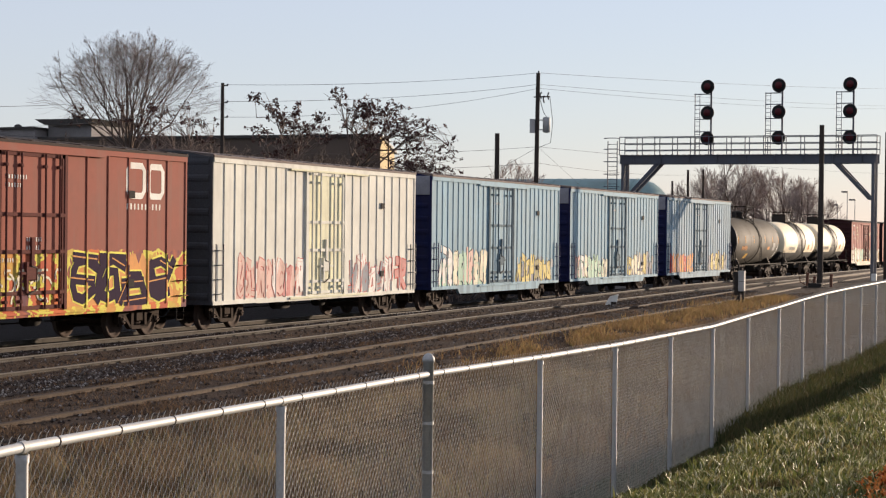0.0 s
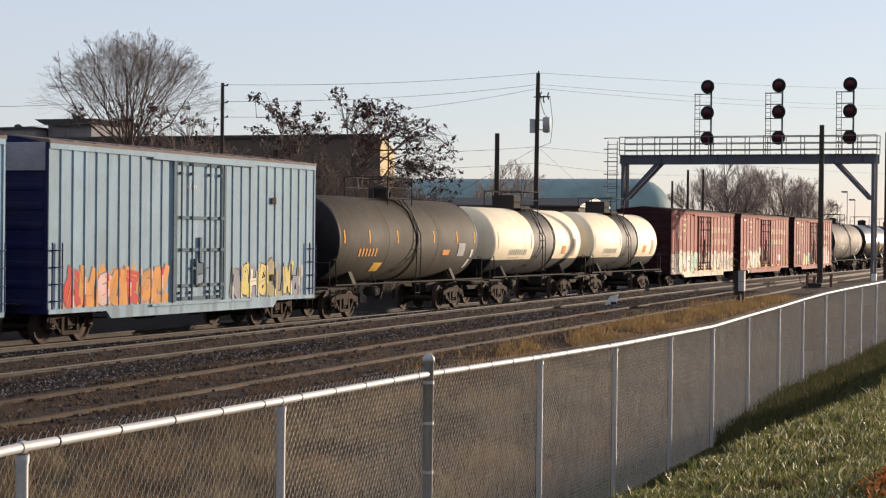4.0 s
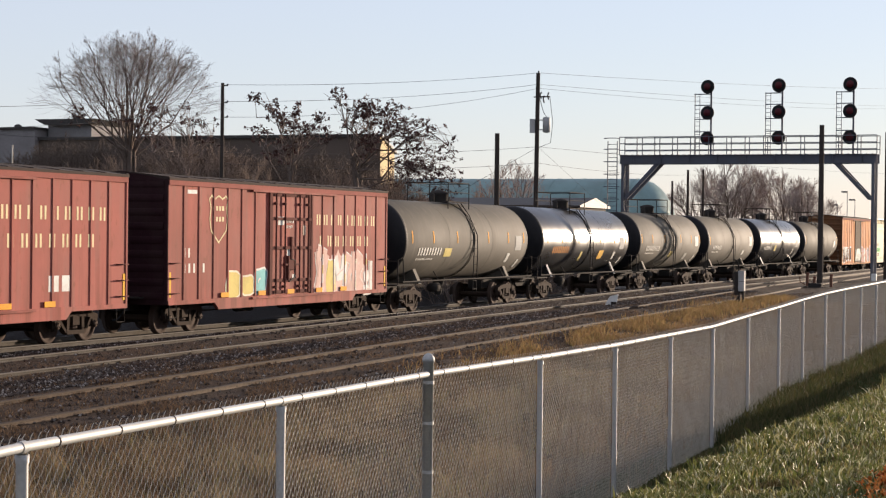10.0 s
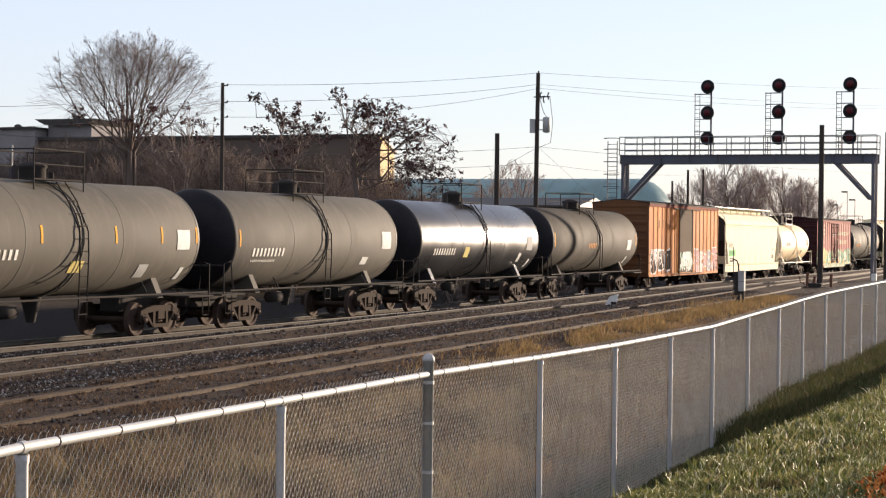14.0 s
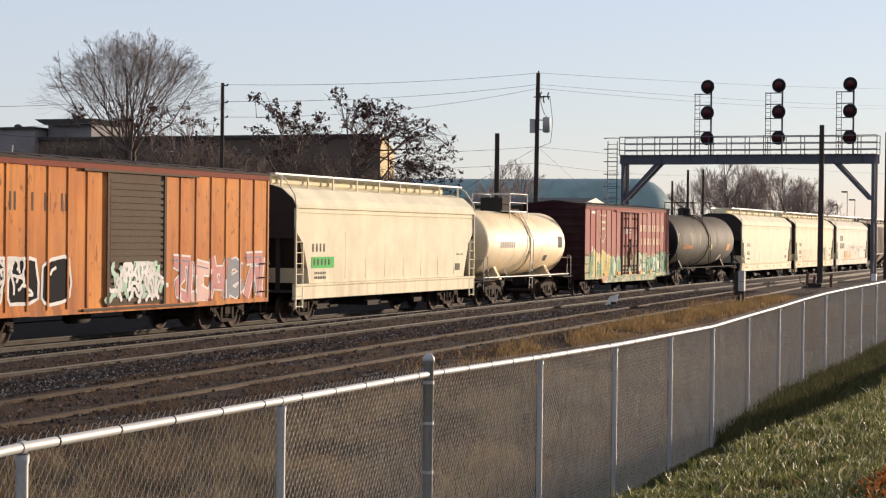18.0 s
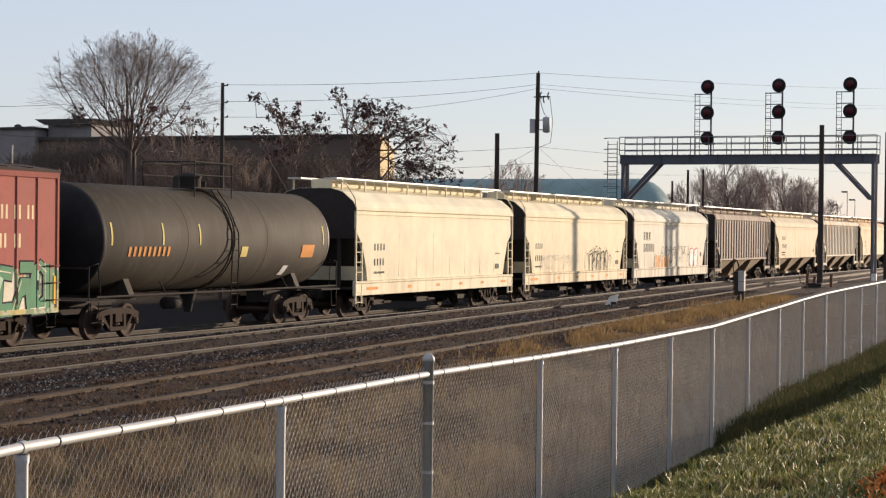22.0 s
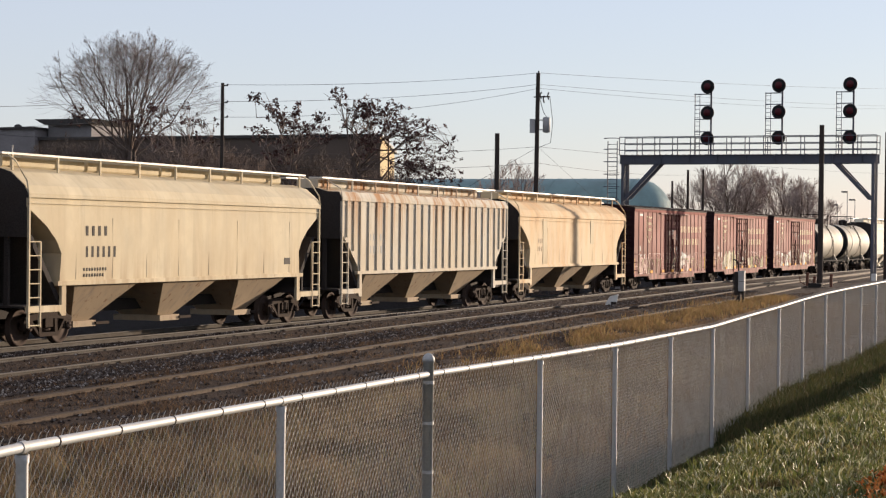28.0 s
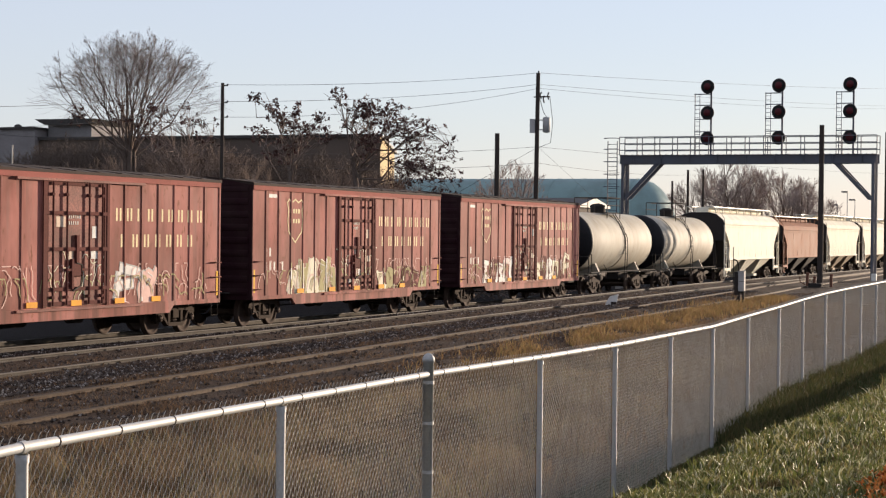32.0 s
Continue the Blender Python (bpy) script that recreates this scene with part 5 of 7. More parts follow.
M["beige"] = car_paint("pale_grey_beige_paint", (0.62, 0.615, 0.55), grime=0.25, rust=0.05)
M["blue"] = car_paint("pale_blue_paint", (0.255, 0.385, 0.46), grime=0.3, rust=0.15, drip=(3.4, 0.9, (0.12, 0.17, 0.20), 0.6))
M["blue2"] = car_paint("grey_blue_paint", (0.27, 0.375, 0.44), grime=0.3, rust=0.15, drip=(3.4, 0.9, (0.14, 0.17, 0.19), 0.6))
M["wc"] = car_paint("maroon_car_paint", WC, palette=[CREAM, (0.60, 0.53, 0.30), (0.50, 0.46, 0.34), (0.66, 0.60, 0.44), (0.40, 0.30, 0.22)], top=2.0, reach=0.6, cell=0.7)
M["wc2"] = car_paint("maroon_cream_tagged_paint", WC, grime=0.4, rust=0.4, drip=(3.2, 0.9, (0.16, 0.06, 0.045), 0.6))
M["wc3"] = car_paint("maroon_rubbed_paint", WC, grime=0.5, rust=0.5, mottle=((0.20, 0.07, 0.052), 0.5), drip=(3.2, 0.9, (0.16, 0.06, 0.045), 0.6))
M["wcg"] = car_paint("maroon_green_tagged_paint", WC, palette=[(0.13, 0.30, 0.17), (0.20, 0.34, 0.20), (0.55, 0.50, 0.20), (0.10, 0.24, 0.16), (0.55, 0.24, 0.08)], top=1.95, reach=0.45, cell=0.6, edge=(0.46, 0.50, 0.36))
M["wcr"] = car_paint("maroon_scuffed_paint", (0.38, 0.155, 0.13), grime=0.7, rust=0.85, mottle=((0.16, 0.058, 0.042), 0.75), drip=(3.0, 0.9, (0.12, 0.055, 0.042), 0.85))
M["wcs"] = car_paint("maroon_streaked_paint", (0.38, 0.15, 0.125), grime=0.65, rust=0.75, mottle=((0.17, 0.064, 0.048), 0.7), drip=(3.4, 0.9, (0.13, 0.06, 0.046), 0.8))
M["wc_plain"] = car_paint("maroon_plain_paint", WC, grime=0.5, rust=0.6, mottle=((0.15, 0.05, 0.038), 0.6), drip=(3.4, 0.9, (0.15, 0.06, 0.045), 0.6))
M["wc_rust"] = surface("patchy_rusted_maroon_door", (0.26, 0.10, 0.08), 0.75, 0, 2.2, 0.5, (0.07, 0.03, 0.022), 0.95)
M["wc_chord"] = surface("faded_maroon_chord", (0.31, 0.11, 0.09), 0.95, 0, 3, 0.2, (0.12, 0.06, 0.045), 0.4)
# the door bars' shadow lines are put into these tones; maroon is also sprayed
M["wc_dark"] = surface("maroon_spray_and_bar_shadow", (0.12, 0.042, 0.035), 0.95, 0, 3, 0.3)
M["blue_dark"] = surface("grey_blue_bar_shadow", (0.13, 0.18, 0.21), 0.95, 0, 3, 0.3)
M["orange"] = car_paint("faded_orange_paint", (0.62, 0.25, 0.07), grime=0.6, rust=0.9, mottle=((0.40, 0.13, 0.045), 0.6), fade=(0.45, 0.22, 0.10), drip=(3.6, 0.9, (0.25, 0.10, 0.045), 0.8))
M["orange_chord"] = surface("rust_red_chord", (0.24, 0.075, 0.05), 0.95, 0, 4, 0.3)
M["cream"] = car_paint("cream_hopper_paint", (0.73, 0.665, 0.48), grime=0.06, rust=0.04, drip=(2.6, 1.0, (0.46, 0.34, 0.21), 0.35))
M["cream2"] = car_paint("warm_cream_hopper_paint", (0.70, 0.62, 0.43), grime=0.1, rust=0.06, drip=(2.8, 1.0, (0.40, 0.27, 0.17), 0.6))
M["pale"] = car_paint("pale_grey_hopper_paint", (0.63, 0.59, 0.475), grime=0.14, rust=0.08, drip=(2.8, 1.0, (0.38, 0.29, 0.20), 0.6))
M["tan"] = car_paint("tan_hopper_paint", (0.60, 0.52, 0.36), grime=0.3, rust=0.10, mottle=((0.50, 0.40, 0.25), 0.5), drip=(2.6, 1.5, (0.36, 0.26, 0.16), 0.6))
M["tan2"] = car_paint("orange_tan_hopper_paint", (0.60, 0.41, 0.23), grime=0.35, rust=0.3, mottle=((0.62, 0.52, 0.34), 0.8), drip=(3.6, 1.5, (0.60, 0.50, 0.36), 0.7))
M["grey"] = car_paint("pale_grey_ribbed_paint", (0.56, 0.52, 0.43), grime=0.45, rust=0.3, mottle=((0.50, 0.40, 0.26), 0.5), drip=(2.4, 4.1, (0.36, 0.17, 0.06), 0.9))
M["taupe"] = car_paint("brown_grey_ribbed_paint", (0.27, 0.215, 0.17), grime=0.5, rust=0.2, drip=(2.0, 3.9, (0.40, 0.33, 0.25), 0.7))
M["offwhite"] = car_paint("off_white_hopper_paint", (0.76, 0.72, 0.60), grime=0.12, rust=0.05)
M["rustbrown"] = car_paint("rust_brown_hopper_paint", (0.24, 0.10, 0.055), grime=0.3, rust=0.2)
M["bay_tan"] = car_paint("dirty_tan_bay_paint", (0.36, 0.28, 0.19), grime=0.7, rust=0.7)
M["olive"] = car_paint("dusty_grey_black_tank_paint", (0.095, 0.086, 0.070), rough=0.75, grime=0.3, rust=0.05, fade=(0.6, 0.5, 0.4), spec=0.18)
M["olive2"] = car_paint("dusty_brown_black_tank_paint", (0.045, 0.038, 0.028), rough=0.75, grime=0.15, rust=0.08, fade=(0.6, 0.5, 0.4))
M["gloss"] = car_paint("glossy_black_tank_paint", (0.028, 0.029, 0.032), rough=0.3, grime=0.1, rust=0.0, spec=0.5)
M["drab"] = car_paint("dusty_grey_tank_paint", (0.42, 0.40, 0.335), rough=0.7, grime=0.4, rust=0.1, mottle=((0.26, 0.22, 0.16), 0.5))
M["white"] = car_paint("cream_white_tank_paint", (0.82, 0.67, 0.43), rough=0.6, grime=0.15, mottle=((0.72, 0.52, 0.28), 0.5), rust=0.05, spec=0.2)
M["white_rail"] = surface("white_painted_steel", (0.66, 0.62, 0.54), 0.5, 0, 4, 0.1)
M["half"] = two_tone("white_and_black_tank_paint", (0.81, 0.70, 0.49), (0.016, 0.016, 0.017), 1.86, -0.95, 2.05)
Y0 = -1.51                                  # face of a boxcar's side sheet


def maroon_box(a, label, paint, marks=True, chord=True, plain_door=False):
    c = boxcar(a, a + 15.4, label, M[paint], M["wc_end_shade"], M["roof_dark"], chord=M["wc_chord"], bar_paint=M["wc_dark"], door_paint=M[plain_door if isinstance(plain_door, str) else "wc_plain"] if plain_door else None)
    if marks:
        lettering(c, [(1.95, 3.14, 0.34, 9, 0.55), (2.2, 2.45, 0.34, 7, 0.60)], M["cream_ink"], Y0, "company_lettering")
        lettering(c, [(-6.8, 2.15, 0.26, 2, 0.26), (-6.8, 1.72, 0.26, 5, 0.28)], M["white_ink"], Y0)
        emblem(c, -4.75, 3.25, 1.15, 1.35, Y0 - 0.006, M["cream_ink"])
        lettering(c, [(-0.35, 3.18, 0.10, 6, 0.10), (-0.35, 3.02, 0.09, 5, 0.10)], M["white_ink"], -1.535, "door_stencil")
    for k in (-1, 1):
        decal(c, M["yellow"], k * 7.58 - 0.06, k * 7.58 + 0.06, 1.05, 1.75, Y0 - 0.01, "end_stripe")
    for x in (-4.4, -2.0, 0.0, 2.1, 4.0):
        decal(c, M["amber"], x - 0.24, x + 0.24, 0.98, 1.12, -1.56)
    decal(c, M["plate_white"], -6.6, -6.05, 3.95, 4.06, Y0, "stencil_plate")
    rng = random.Random(int(a))
    for x, z, w, hh in ((-0.95, 3.05, 0.42, 0.26), (-0.3, 2.2, 0.2, 0.24), (0.75, 2.05, 0.3, 0.2), (0.2, 1.45, 0.22, 0.2), (-0.75, 1.3, 0.26, 0.16), (0.85, 2.75, 0.2, 0.3)):
        if rng.random() < 0.8:
            x, z = x + rng.uniform(-0.12, 0.12), z + rng.uniform(-0.15, 0.15)
            decal(c, M[rng.choice(("plate_white", "plate_cream", "grey_plate"))], x, x + w, z, z + hh, -1.536, "door_plate")
    return c


def small_gear(c, h_left):
    """Square hand holes beside the door."""
    for z in (3.85, 1.5):
        decal(c, M["under"], 4.55, 4.85, z - 0.1, z + 0.1, -1.56, "door_stop")


def build_train():
    B, T, H = boxcar, tank_car, hopper_car
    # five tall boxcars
    c = B(31.9, 47.3, "dark brown tall boxcar with bright spray paint along its base", M["brown"], M["wc_end_shade"], M["roof_dark"], eave=4.98, sill=0.80, ribs=6, drop=False, bar_paint=M["wc_dark"])
    for k, w in ((4.55, 0.85), (5.65, 0.75)):
        ring = [(k, 3.95), (k + 0.12, 3.82), (k + w - 0.12, 3.82), (k + w, 3.95), (k + w, 4.5), (k + w - 0.12, 4.62), (k + 0.12, 4.62), (k, 4.5), (k, 3.95)]
        part("company_mark", ribbon(Shape(), ring, 0.17, Y0 - 0.005), M["white_ink"], c, "plain white mark")
    lettering(c, [(4.5, 3.45, 0.16, 10, 0.19)], M["white_ink"], Y0, "web_line")
    lettering(c, [(-1.1, 4.1, 0.1, 8, 0.12), (-1.1, 3.9, 0.1, 6, 0.12), (-0.2, 2.6, 0.10, 7, 0.1), (-0.2, 2.4, 0.1, 6, 0.1), (-1.3, 2.1, 0.1, 6, 0.1)], M["white_ink"], -1.535, "door_stencil")
    piece(c, 1.7, 6.9, 0.98, 2.25, 4, Y0 - 0.004, [M["spray_plum"]], M["spray_yellow"], 3, grow=0.05, fat=1.25, cloud=M["spray_orange"])
    piece(c, -6.9, -1.7, 0.98, 2.15, 5, Y0 - 0.004, [M["spray_plum"], M["spray_olive"]], M["spray_cream"], 4, grow=0.04)
    scrawl(c, -1.3, 1.2, 1.0, 1.9, 14, -1.537, M["spray_cream"], 5, 0.06)
    small_gear(c, 0)
    c = B(48.9, 64.3, "pale grey-beige tall boxcar with red and pink spray paint", M["beige"], M["grey_end"], M["roof_pale"], eave=5.05, sill=0.78, ribs=9, low_ladder=True, drop=False, door_paint=M["beige_door"], bar_paint=M["beige"])
    piece(c, -6.2, -1.7, 0.92, 2.0, 10, Y0 - 0.004, [M["spray_pink"], M["spray_blush"], M["spray_white"]], M["spray_red"], 11, grow=0.025, cloud=M["spray_blush"])
    piece(c, 1.9, 6.9, 0.9, 2.1, 9, Y0 - 0.004, [M["spray_steel"], M["spray_white"], M["spray_pink"]], M["spray_red"], 13, grow=0.04)
    small_gear(c, 0)
    for a, p, lab in ((66.0, "blue", "pale blue tall boxcar with navy ends and cream spray paint"), (83.1, "blue", "pale blue tall boxcar with navy ends and a yellowed base"), (100.4, "blue2", "grey-blue tall boxcar with navy ends and orange spray paint")):
        c = B(a, a + 15.4, lab, M[p], M["navy"], M["roof_pale"], eave=5.05, sill=0.82, ribs=11, low_ladder=True, bar_paint=M["blue_dark"])
        piece(c, -7.0, -1.8, 0.95, 1.9 if a > 70 else 2.25, 7, Y0 - 0.004, [M["spray_cream"], M["spray_blush"], M["spray_mint"], M["spray_white"]] if p == "blue" else [M["spray_orange"], M["spray_blush"], M["spray_red"]], M["spray_plum"] if p == "blue" else M["spray_steel"], int(a), cloud=M["spray_mint"] if p == "blue" else M["spray_orange"], grow=0.035)
        piece(c, 2.0, 6.6, 0.95, 1.95, 8, Y0 - 0.004, [M["spray_straw"], M["spray_olive"], M["spray_cream"], M["spray_steel"]], M["spray_plum"], int(a) + 1, cloud=M["spray_steel"], grow=0.03)
        decal(c, M["grey_plate"], 6.7, 7.0, 1.5, 1.85, Y0, "stencil_plate")
        for k in (-1, 1):
            part("end_band", Shape().box(k * 7.7 - (0.0 if k > 0 else 0.055), k * 7.7 + (0.055 if k > 0 else 0.0), -1.45, 1.45, 4.35, 5.05), M["grey_band"], c, "grey top band of the end wall")
        lettering(c, [(-0.7, 4.1, 0.1, 5, 0.12)], M["white_ink"], -1.535, "door_stencil")
        small_gear(c, 0)
    # dark tank car and two white ones with black middles
    st = [(M["amber"], (-6.2, -4.1, -1.6, 1.9, 4.3, 6.25), 2.55, 3.0, 0.09)]
    T(117.9, 130.9, "dusty dark grey tank car with amber reflectors", M["olive2"], head_paint=M["head"], R=1.52, stripes=st, marks=[(-4.9, 2.1, 0.27, 6, 0.28)], mark_mat=M["orange_patch"], placards=[(M["yellow"], -2.9, 1.72, 0.75, 0.30), (M["grey_plate"], 4.9, 2.3, 0.7, 0.5), (M["plate_white"], 6.0, 1.75, 0.22, 0.34), (M["plate_white"], 6.1, 2.15, 0.22, 0.3), (M["orange_patch"], 3.3, 2.2, 0.7, 0.2)])
    for a, b in ((133.4, 145.0), (147.3, 158.7)):
        T(a, b, "white tank car with black middle band and black belly", M["half"], R=1.44, zc=2.6, band=None, cage=True, saddle=M["under"], marks=[(-4.0, 2.05, 0.24, 9, 0.26), (-3.9, 1.9, 0.07, 12, 0.12)], mark_mat=M["grey_plate"], placards=[(M["orange_patch"], 3.4, 2.25, 0.55, 0.36), (M["plate_cream"], 4.9, 2.35, 0.5, 0.8)], stripes=[(M["orange_patch"], (-5.5, -1.25), 2.3, 3.0, 0.06)], seams=(1.9,))
    # three maroon boxcars
    c = maroon_box(161.4, "maroon boxcar with cream and green spray paint across its base", "wc")
    piece(c, -5.8, -1.6, 0.85, 2.0, 5, Y0 - 0.004, [M["spray_cream"], M["spray_white"], M["spray_mint"]], M["spray_green"], 24, cloud=M["spray_cream"])
    scrawl(c, -6.4, -5.7, 2.7, 3.5, 6, Y0 - 0.006, M["spray_white"], 25, 0.05)
    scrawl(c, 1.8, 7.2, 0.95, 1.9, 16, Y0 - 0.006, M["grey_plate"], 26, 0.06)
    c = maroon_box(178.8, "maroon boxcar with pale cream spray-painted arches", "wc2", plain_door=True)
    piece(c, -5.5, -1.6, 0.8, 2.0, 5, Y0 - 0.004, [M["spray_cream"], M["spray_white"], M["spray_cream"]], M["spray_straw"], 27, cloud=M["spray_cream"], grow=0.035)
    decal(c, M["plate_white"], 4.0, 4.45, 1.35, 1.75, Y0, "stencil_plate")
    decal(c, M["plate_white"], 4.6, 4.95, 1.35, 1.75, Y0, "stencil_plate")
    c = maroon_box(196.4, "maroon boxcar with yellow and turquoise spray-painted bubbles", "wc3", plain_door=True)
    spray(c, -4.3, -2.4, 0.85, 1.8, 2, Y0 - 0.004, M["spray_straw"], M["spray_cream"], 31)
    spray(c, -2.5, -1.55, 0.95, 1.85, 1, Y0 - 0.005, M["spray_cyan"], M["spray_white"], 32)
    piece(c, 1.9, 6.4, 0.95, 2.2, 6, Y0 - 0.004, [M["spray_blush"], M["spray_cream"], M["spray_white"], M["spray_straw"]], M["spray_white"], 33, cloud=M["spray_blush"])
    # six dark tank cars
    plates = [(M["grey_plate"], 5.6, 2.55, 0.75, 0.6), (M["plate_white"], 4.6, 1.95, 0.32, 0.36), (M["plate_white"], 6.1, 1.7, 0.22, 0.34)]
    T(213.8, 227.2, "dusty grey-black tank car with white lettering", M["olive"], head_paint=M["head"], stripes=st, marks=[(-5.5, 2.1, 0.28, 9, 0.27), (-5.5, 1.92, 0.07, 14, 0.12)], mark_mat=M["white_ink"], placards=plates + [(M["spray_straw"], -2.5, 2.2, 0.75, 0.32)])
    T(229.5, 243.0, "glossy black tank car with amber reflectors and yellow placard", M["gloss"], head_paint=M["head"], stripes=st, marks=[(-5.3, 2.1, 0.3, 9, 0.27)], mark_mat=M["orange_patch"], placards=plates + [(M["yellow"], 2.3, 2.0, 0.75, 0.4), (M["spray_straw"], -0.9, 1.95, 0.3, 0.4)])
    T(245.5, 258.2, "dusty grey-black tank car with white lettering and pale plate", M["olive"], head_paint=M["head"], stripes=st, marks=[(-5.2, 2.15, 0.25, 11, 0.25), (-5.2, 1.98, 0.07, 14, 0.12)], mark_mat=M["white_ink"], placards=[(M["plate_white"], 5.5, 2.65, 0.7, 0.55), (M["grey_plate"], 3.6, 1.8, 0.5, 0.36), (M["plate_white"], 5.8, 1.7, 0.22, 0.34), (M["spray_straw"], 0.2, 1.95, 0.6, 0.3)])
    T(260.6, 272.8, "dusty grey-black tank car with pale plate", M["olive"], head_paint=M["head"], stripes=[(M["amber"], (-5.9,), 2.45, 2.95, 0.09)], marks=[(-5.0, 2.15, 0.25, 9, 0.25), (-5.0, 1.98, 0.07, 14, 0.12)], mark_mat=M["white_ink"], placards=[(M["plate_white"], 5.2, 2.65, 0.8, 0.6), (M["plate_white"], 3.6, 1.95, 0.5, 0.26)])
    T(275.3, 288.7, "glossy black tank car reflecting the bright sky", M["gloss"], head_paint=M["head"], marks=[(-5.4, 2.1, 0.25, 9, 0.26)], mark_mat=M["white_ink"], placards=plates + [(M["spray_straw"], -1.9, 2.2, 0.5, 0.4)])
    T(291.0, 304.7, "dull brown-black tank car with ladder over its shell", M["olive2"], head_paint=M["head"], marks=[(-1.5, 2.3, 0.25, 5, 0.26)], mark_mat=M["orange_patch"], stripes=[(M["amber"], (-6.7, 6.6), 2.4, 3.0, 0.09)], placards=[(M["plate_white"], 5.4, 2.45, 0.7, 0.5), (M["plate_white"], 5.6, 1.7, 0.22, 0.34)])
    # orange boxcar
    c = B(306.9, 322.6, "faded orange boxcar with slatted door and black-and-white graffiti", M["orange"], M["orange_end_shade"], M["roof_dark"], eave=4.62, sill=0.80, ribs=7, slat_door=True, door_paint=M["slat_grey"], chord=M["orange_chord"], drop=False)
    spray(c, -7.5, -3.1, 0.85, 2.35, 3, Y0 - 0.004, M["spray_black"], M["spray_white"], 41, lean=0.05, width=0.09)
    scrawl(c, -7.4, -5.2, 1.3, 2.2, 24, Y0 - 0.014, M["spray_white"], 45, 0.08)
    piece(c, 1.9, 7.3, 0.95, 2.15, 5, Y0 - 0.004, [M["spray_blush"], M["spray_pink"], M["orange"], M["spray_steel"]], M["spray_white"], 42, grow=0.06)
    lettering(c, [(-5.9, 3.35, 0.45, 4, 0.75)], M["slat_grey"], Y0, "faded_company_mark")
    scrawl(c, -1.1, 1.2, 1.05, 2.0, 26, -1.565, M["spray_mint"], 46, 0.15)
    scrawl(c, -1.1, 1.2, 1.0, 2.0, 26, -1.575, M["spray_white"], 44, 0.11)
    # hoppers and a small tank
    ink = M["dark_ink"]
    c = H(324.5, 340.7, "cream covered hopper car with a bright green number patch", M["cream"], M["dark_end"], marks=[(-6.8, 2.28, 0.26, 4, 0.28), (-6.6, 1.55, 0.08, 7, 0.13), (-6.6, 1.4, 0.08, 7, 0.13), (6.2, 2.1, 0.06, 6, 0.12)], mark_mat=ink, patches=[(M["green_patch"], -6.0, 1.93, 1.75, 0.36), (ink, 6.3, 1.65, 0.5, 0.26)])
    lettering(c, [(-6.7, 1.84, 0.2, 5, 0.28)], ink, -1.528)
    T(342.8, 352.9, "small cream-white tank car with white rails and ladder", M["white"], R=1.38, zc=2.52, rail_mat=M["white_rail"], marks=[(-3.6, 2.35, 0.26, 8, 0.24)], mark_mat=M["grey_plate"], placards=[(M["dark_ink"], 4.4, 2.6, 0.6, 0.5), (M["dark_ink"], 2.6, 1.9, 0.4, 0.25)], cage=True, saddle=M["white"], seams=(0.22,))
    c = maroon_box(355.6, "maroon boxcar with green spray paint along its base", "wcg")
    piece(c, -7.1, -1.6, 0.86, 2.0, 8, Y0 - 0.004, [M["spray_green"], M["spray_green"], M["spray_mint"], M["spray_straw"]], M["spray_cream"], 51, cloud=M["spray_straw"], grow=0.04)
    piece(c, 1.6, 7.2, 0.86, 1.95, 8, Y0 - 0.004, [M["spray_green"], M["spray_mint"], M["spray_green"]], M["spray_plum"], 52, cloud=M["spray_cream"], grow=0.04)
    T(373.3, 387.1, "dull black tank car with yellow lettering", M["olive2"], head_paint=M["head"], stripes=[(M["spray_straw"], (-6.6, -3.9, -1.8, 6.5), 2.5, 3.1, 0.08)], marks=[(-5.7, 2.2, 0.26, 9, 0.26)], mark_mat=M["orange_patch"], placards=[(M["orange_patch"], 5.4, 2.3, 0.9, 0.4), (M["spray_straw"], 1.0, 2.3, 0.4, 0.3), (M["plate_white"], 4.2, 1.7, 0.35, 0.3)])
    mk = [(-6.4, 2.3, 0.24, 4, 0.27), (-6.4, 1.78, 0.24, 4, 0.25), (-6.4, 1.5, 0.07, 8, 0.12), (6.0, 2.1, 0.06, 6, 0.1)]
    sill_marks = [(M["orange_patch"], x, 1.0, w, 0.1) for x, w in ((-6.6, 1.0), (-3.2, 0.35), (-0.4, 0.35), (2.0, 0.35), (4.4, 0.35), (6.9, 0.6))]
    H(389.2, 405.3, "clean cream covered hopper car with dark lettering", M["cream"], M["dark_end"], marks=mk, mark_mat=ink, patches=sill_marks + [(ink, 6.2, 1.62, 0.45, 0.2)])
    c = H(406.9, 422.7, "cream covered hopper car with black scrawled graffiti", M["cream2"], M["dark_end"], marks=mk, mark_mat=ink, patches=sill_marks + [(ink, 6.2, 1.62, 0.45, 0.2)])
    spray(c, 1.5, 4.6, 0.95, 2.25, 5, -1.528, None, M["spray_black"], 61, width=0.05)
    scrawl(c, 1.3, 4.9, 1.2, 2.4, 16, -1.532, M["spray_black"], 62, 0.035)
    scrawl(c, -5.6, -1.5, 1.3, 2.0, 14, -1.528, M["grey_plate"], 63, 0.03)
    c = H(424.0, 440.0, "pale grey covered hopper car with orange and outlined graffiti", M["pale"], M["dark_end"], marks=[(-6.0, 2.7, 0.42, 3, 0.5), (-6.0, 2.1, 0.42, 6, 0.36)], mark_mat=ink, patches=[(ink, 6.4, 1.9, 0.35, 0.25)])
    spray(c, -3.9, -0.9, 1.05, 2.05, 5, -1.528, M["spray_orange"], M["spray_cream"], 71, width=0.05)
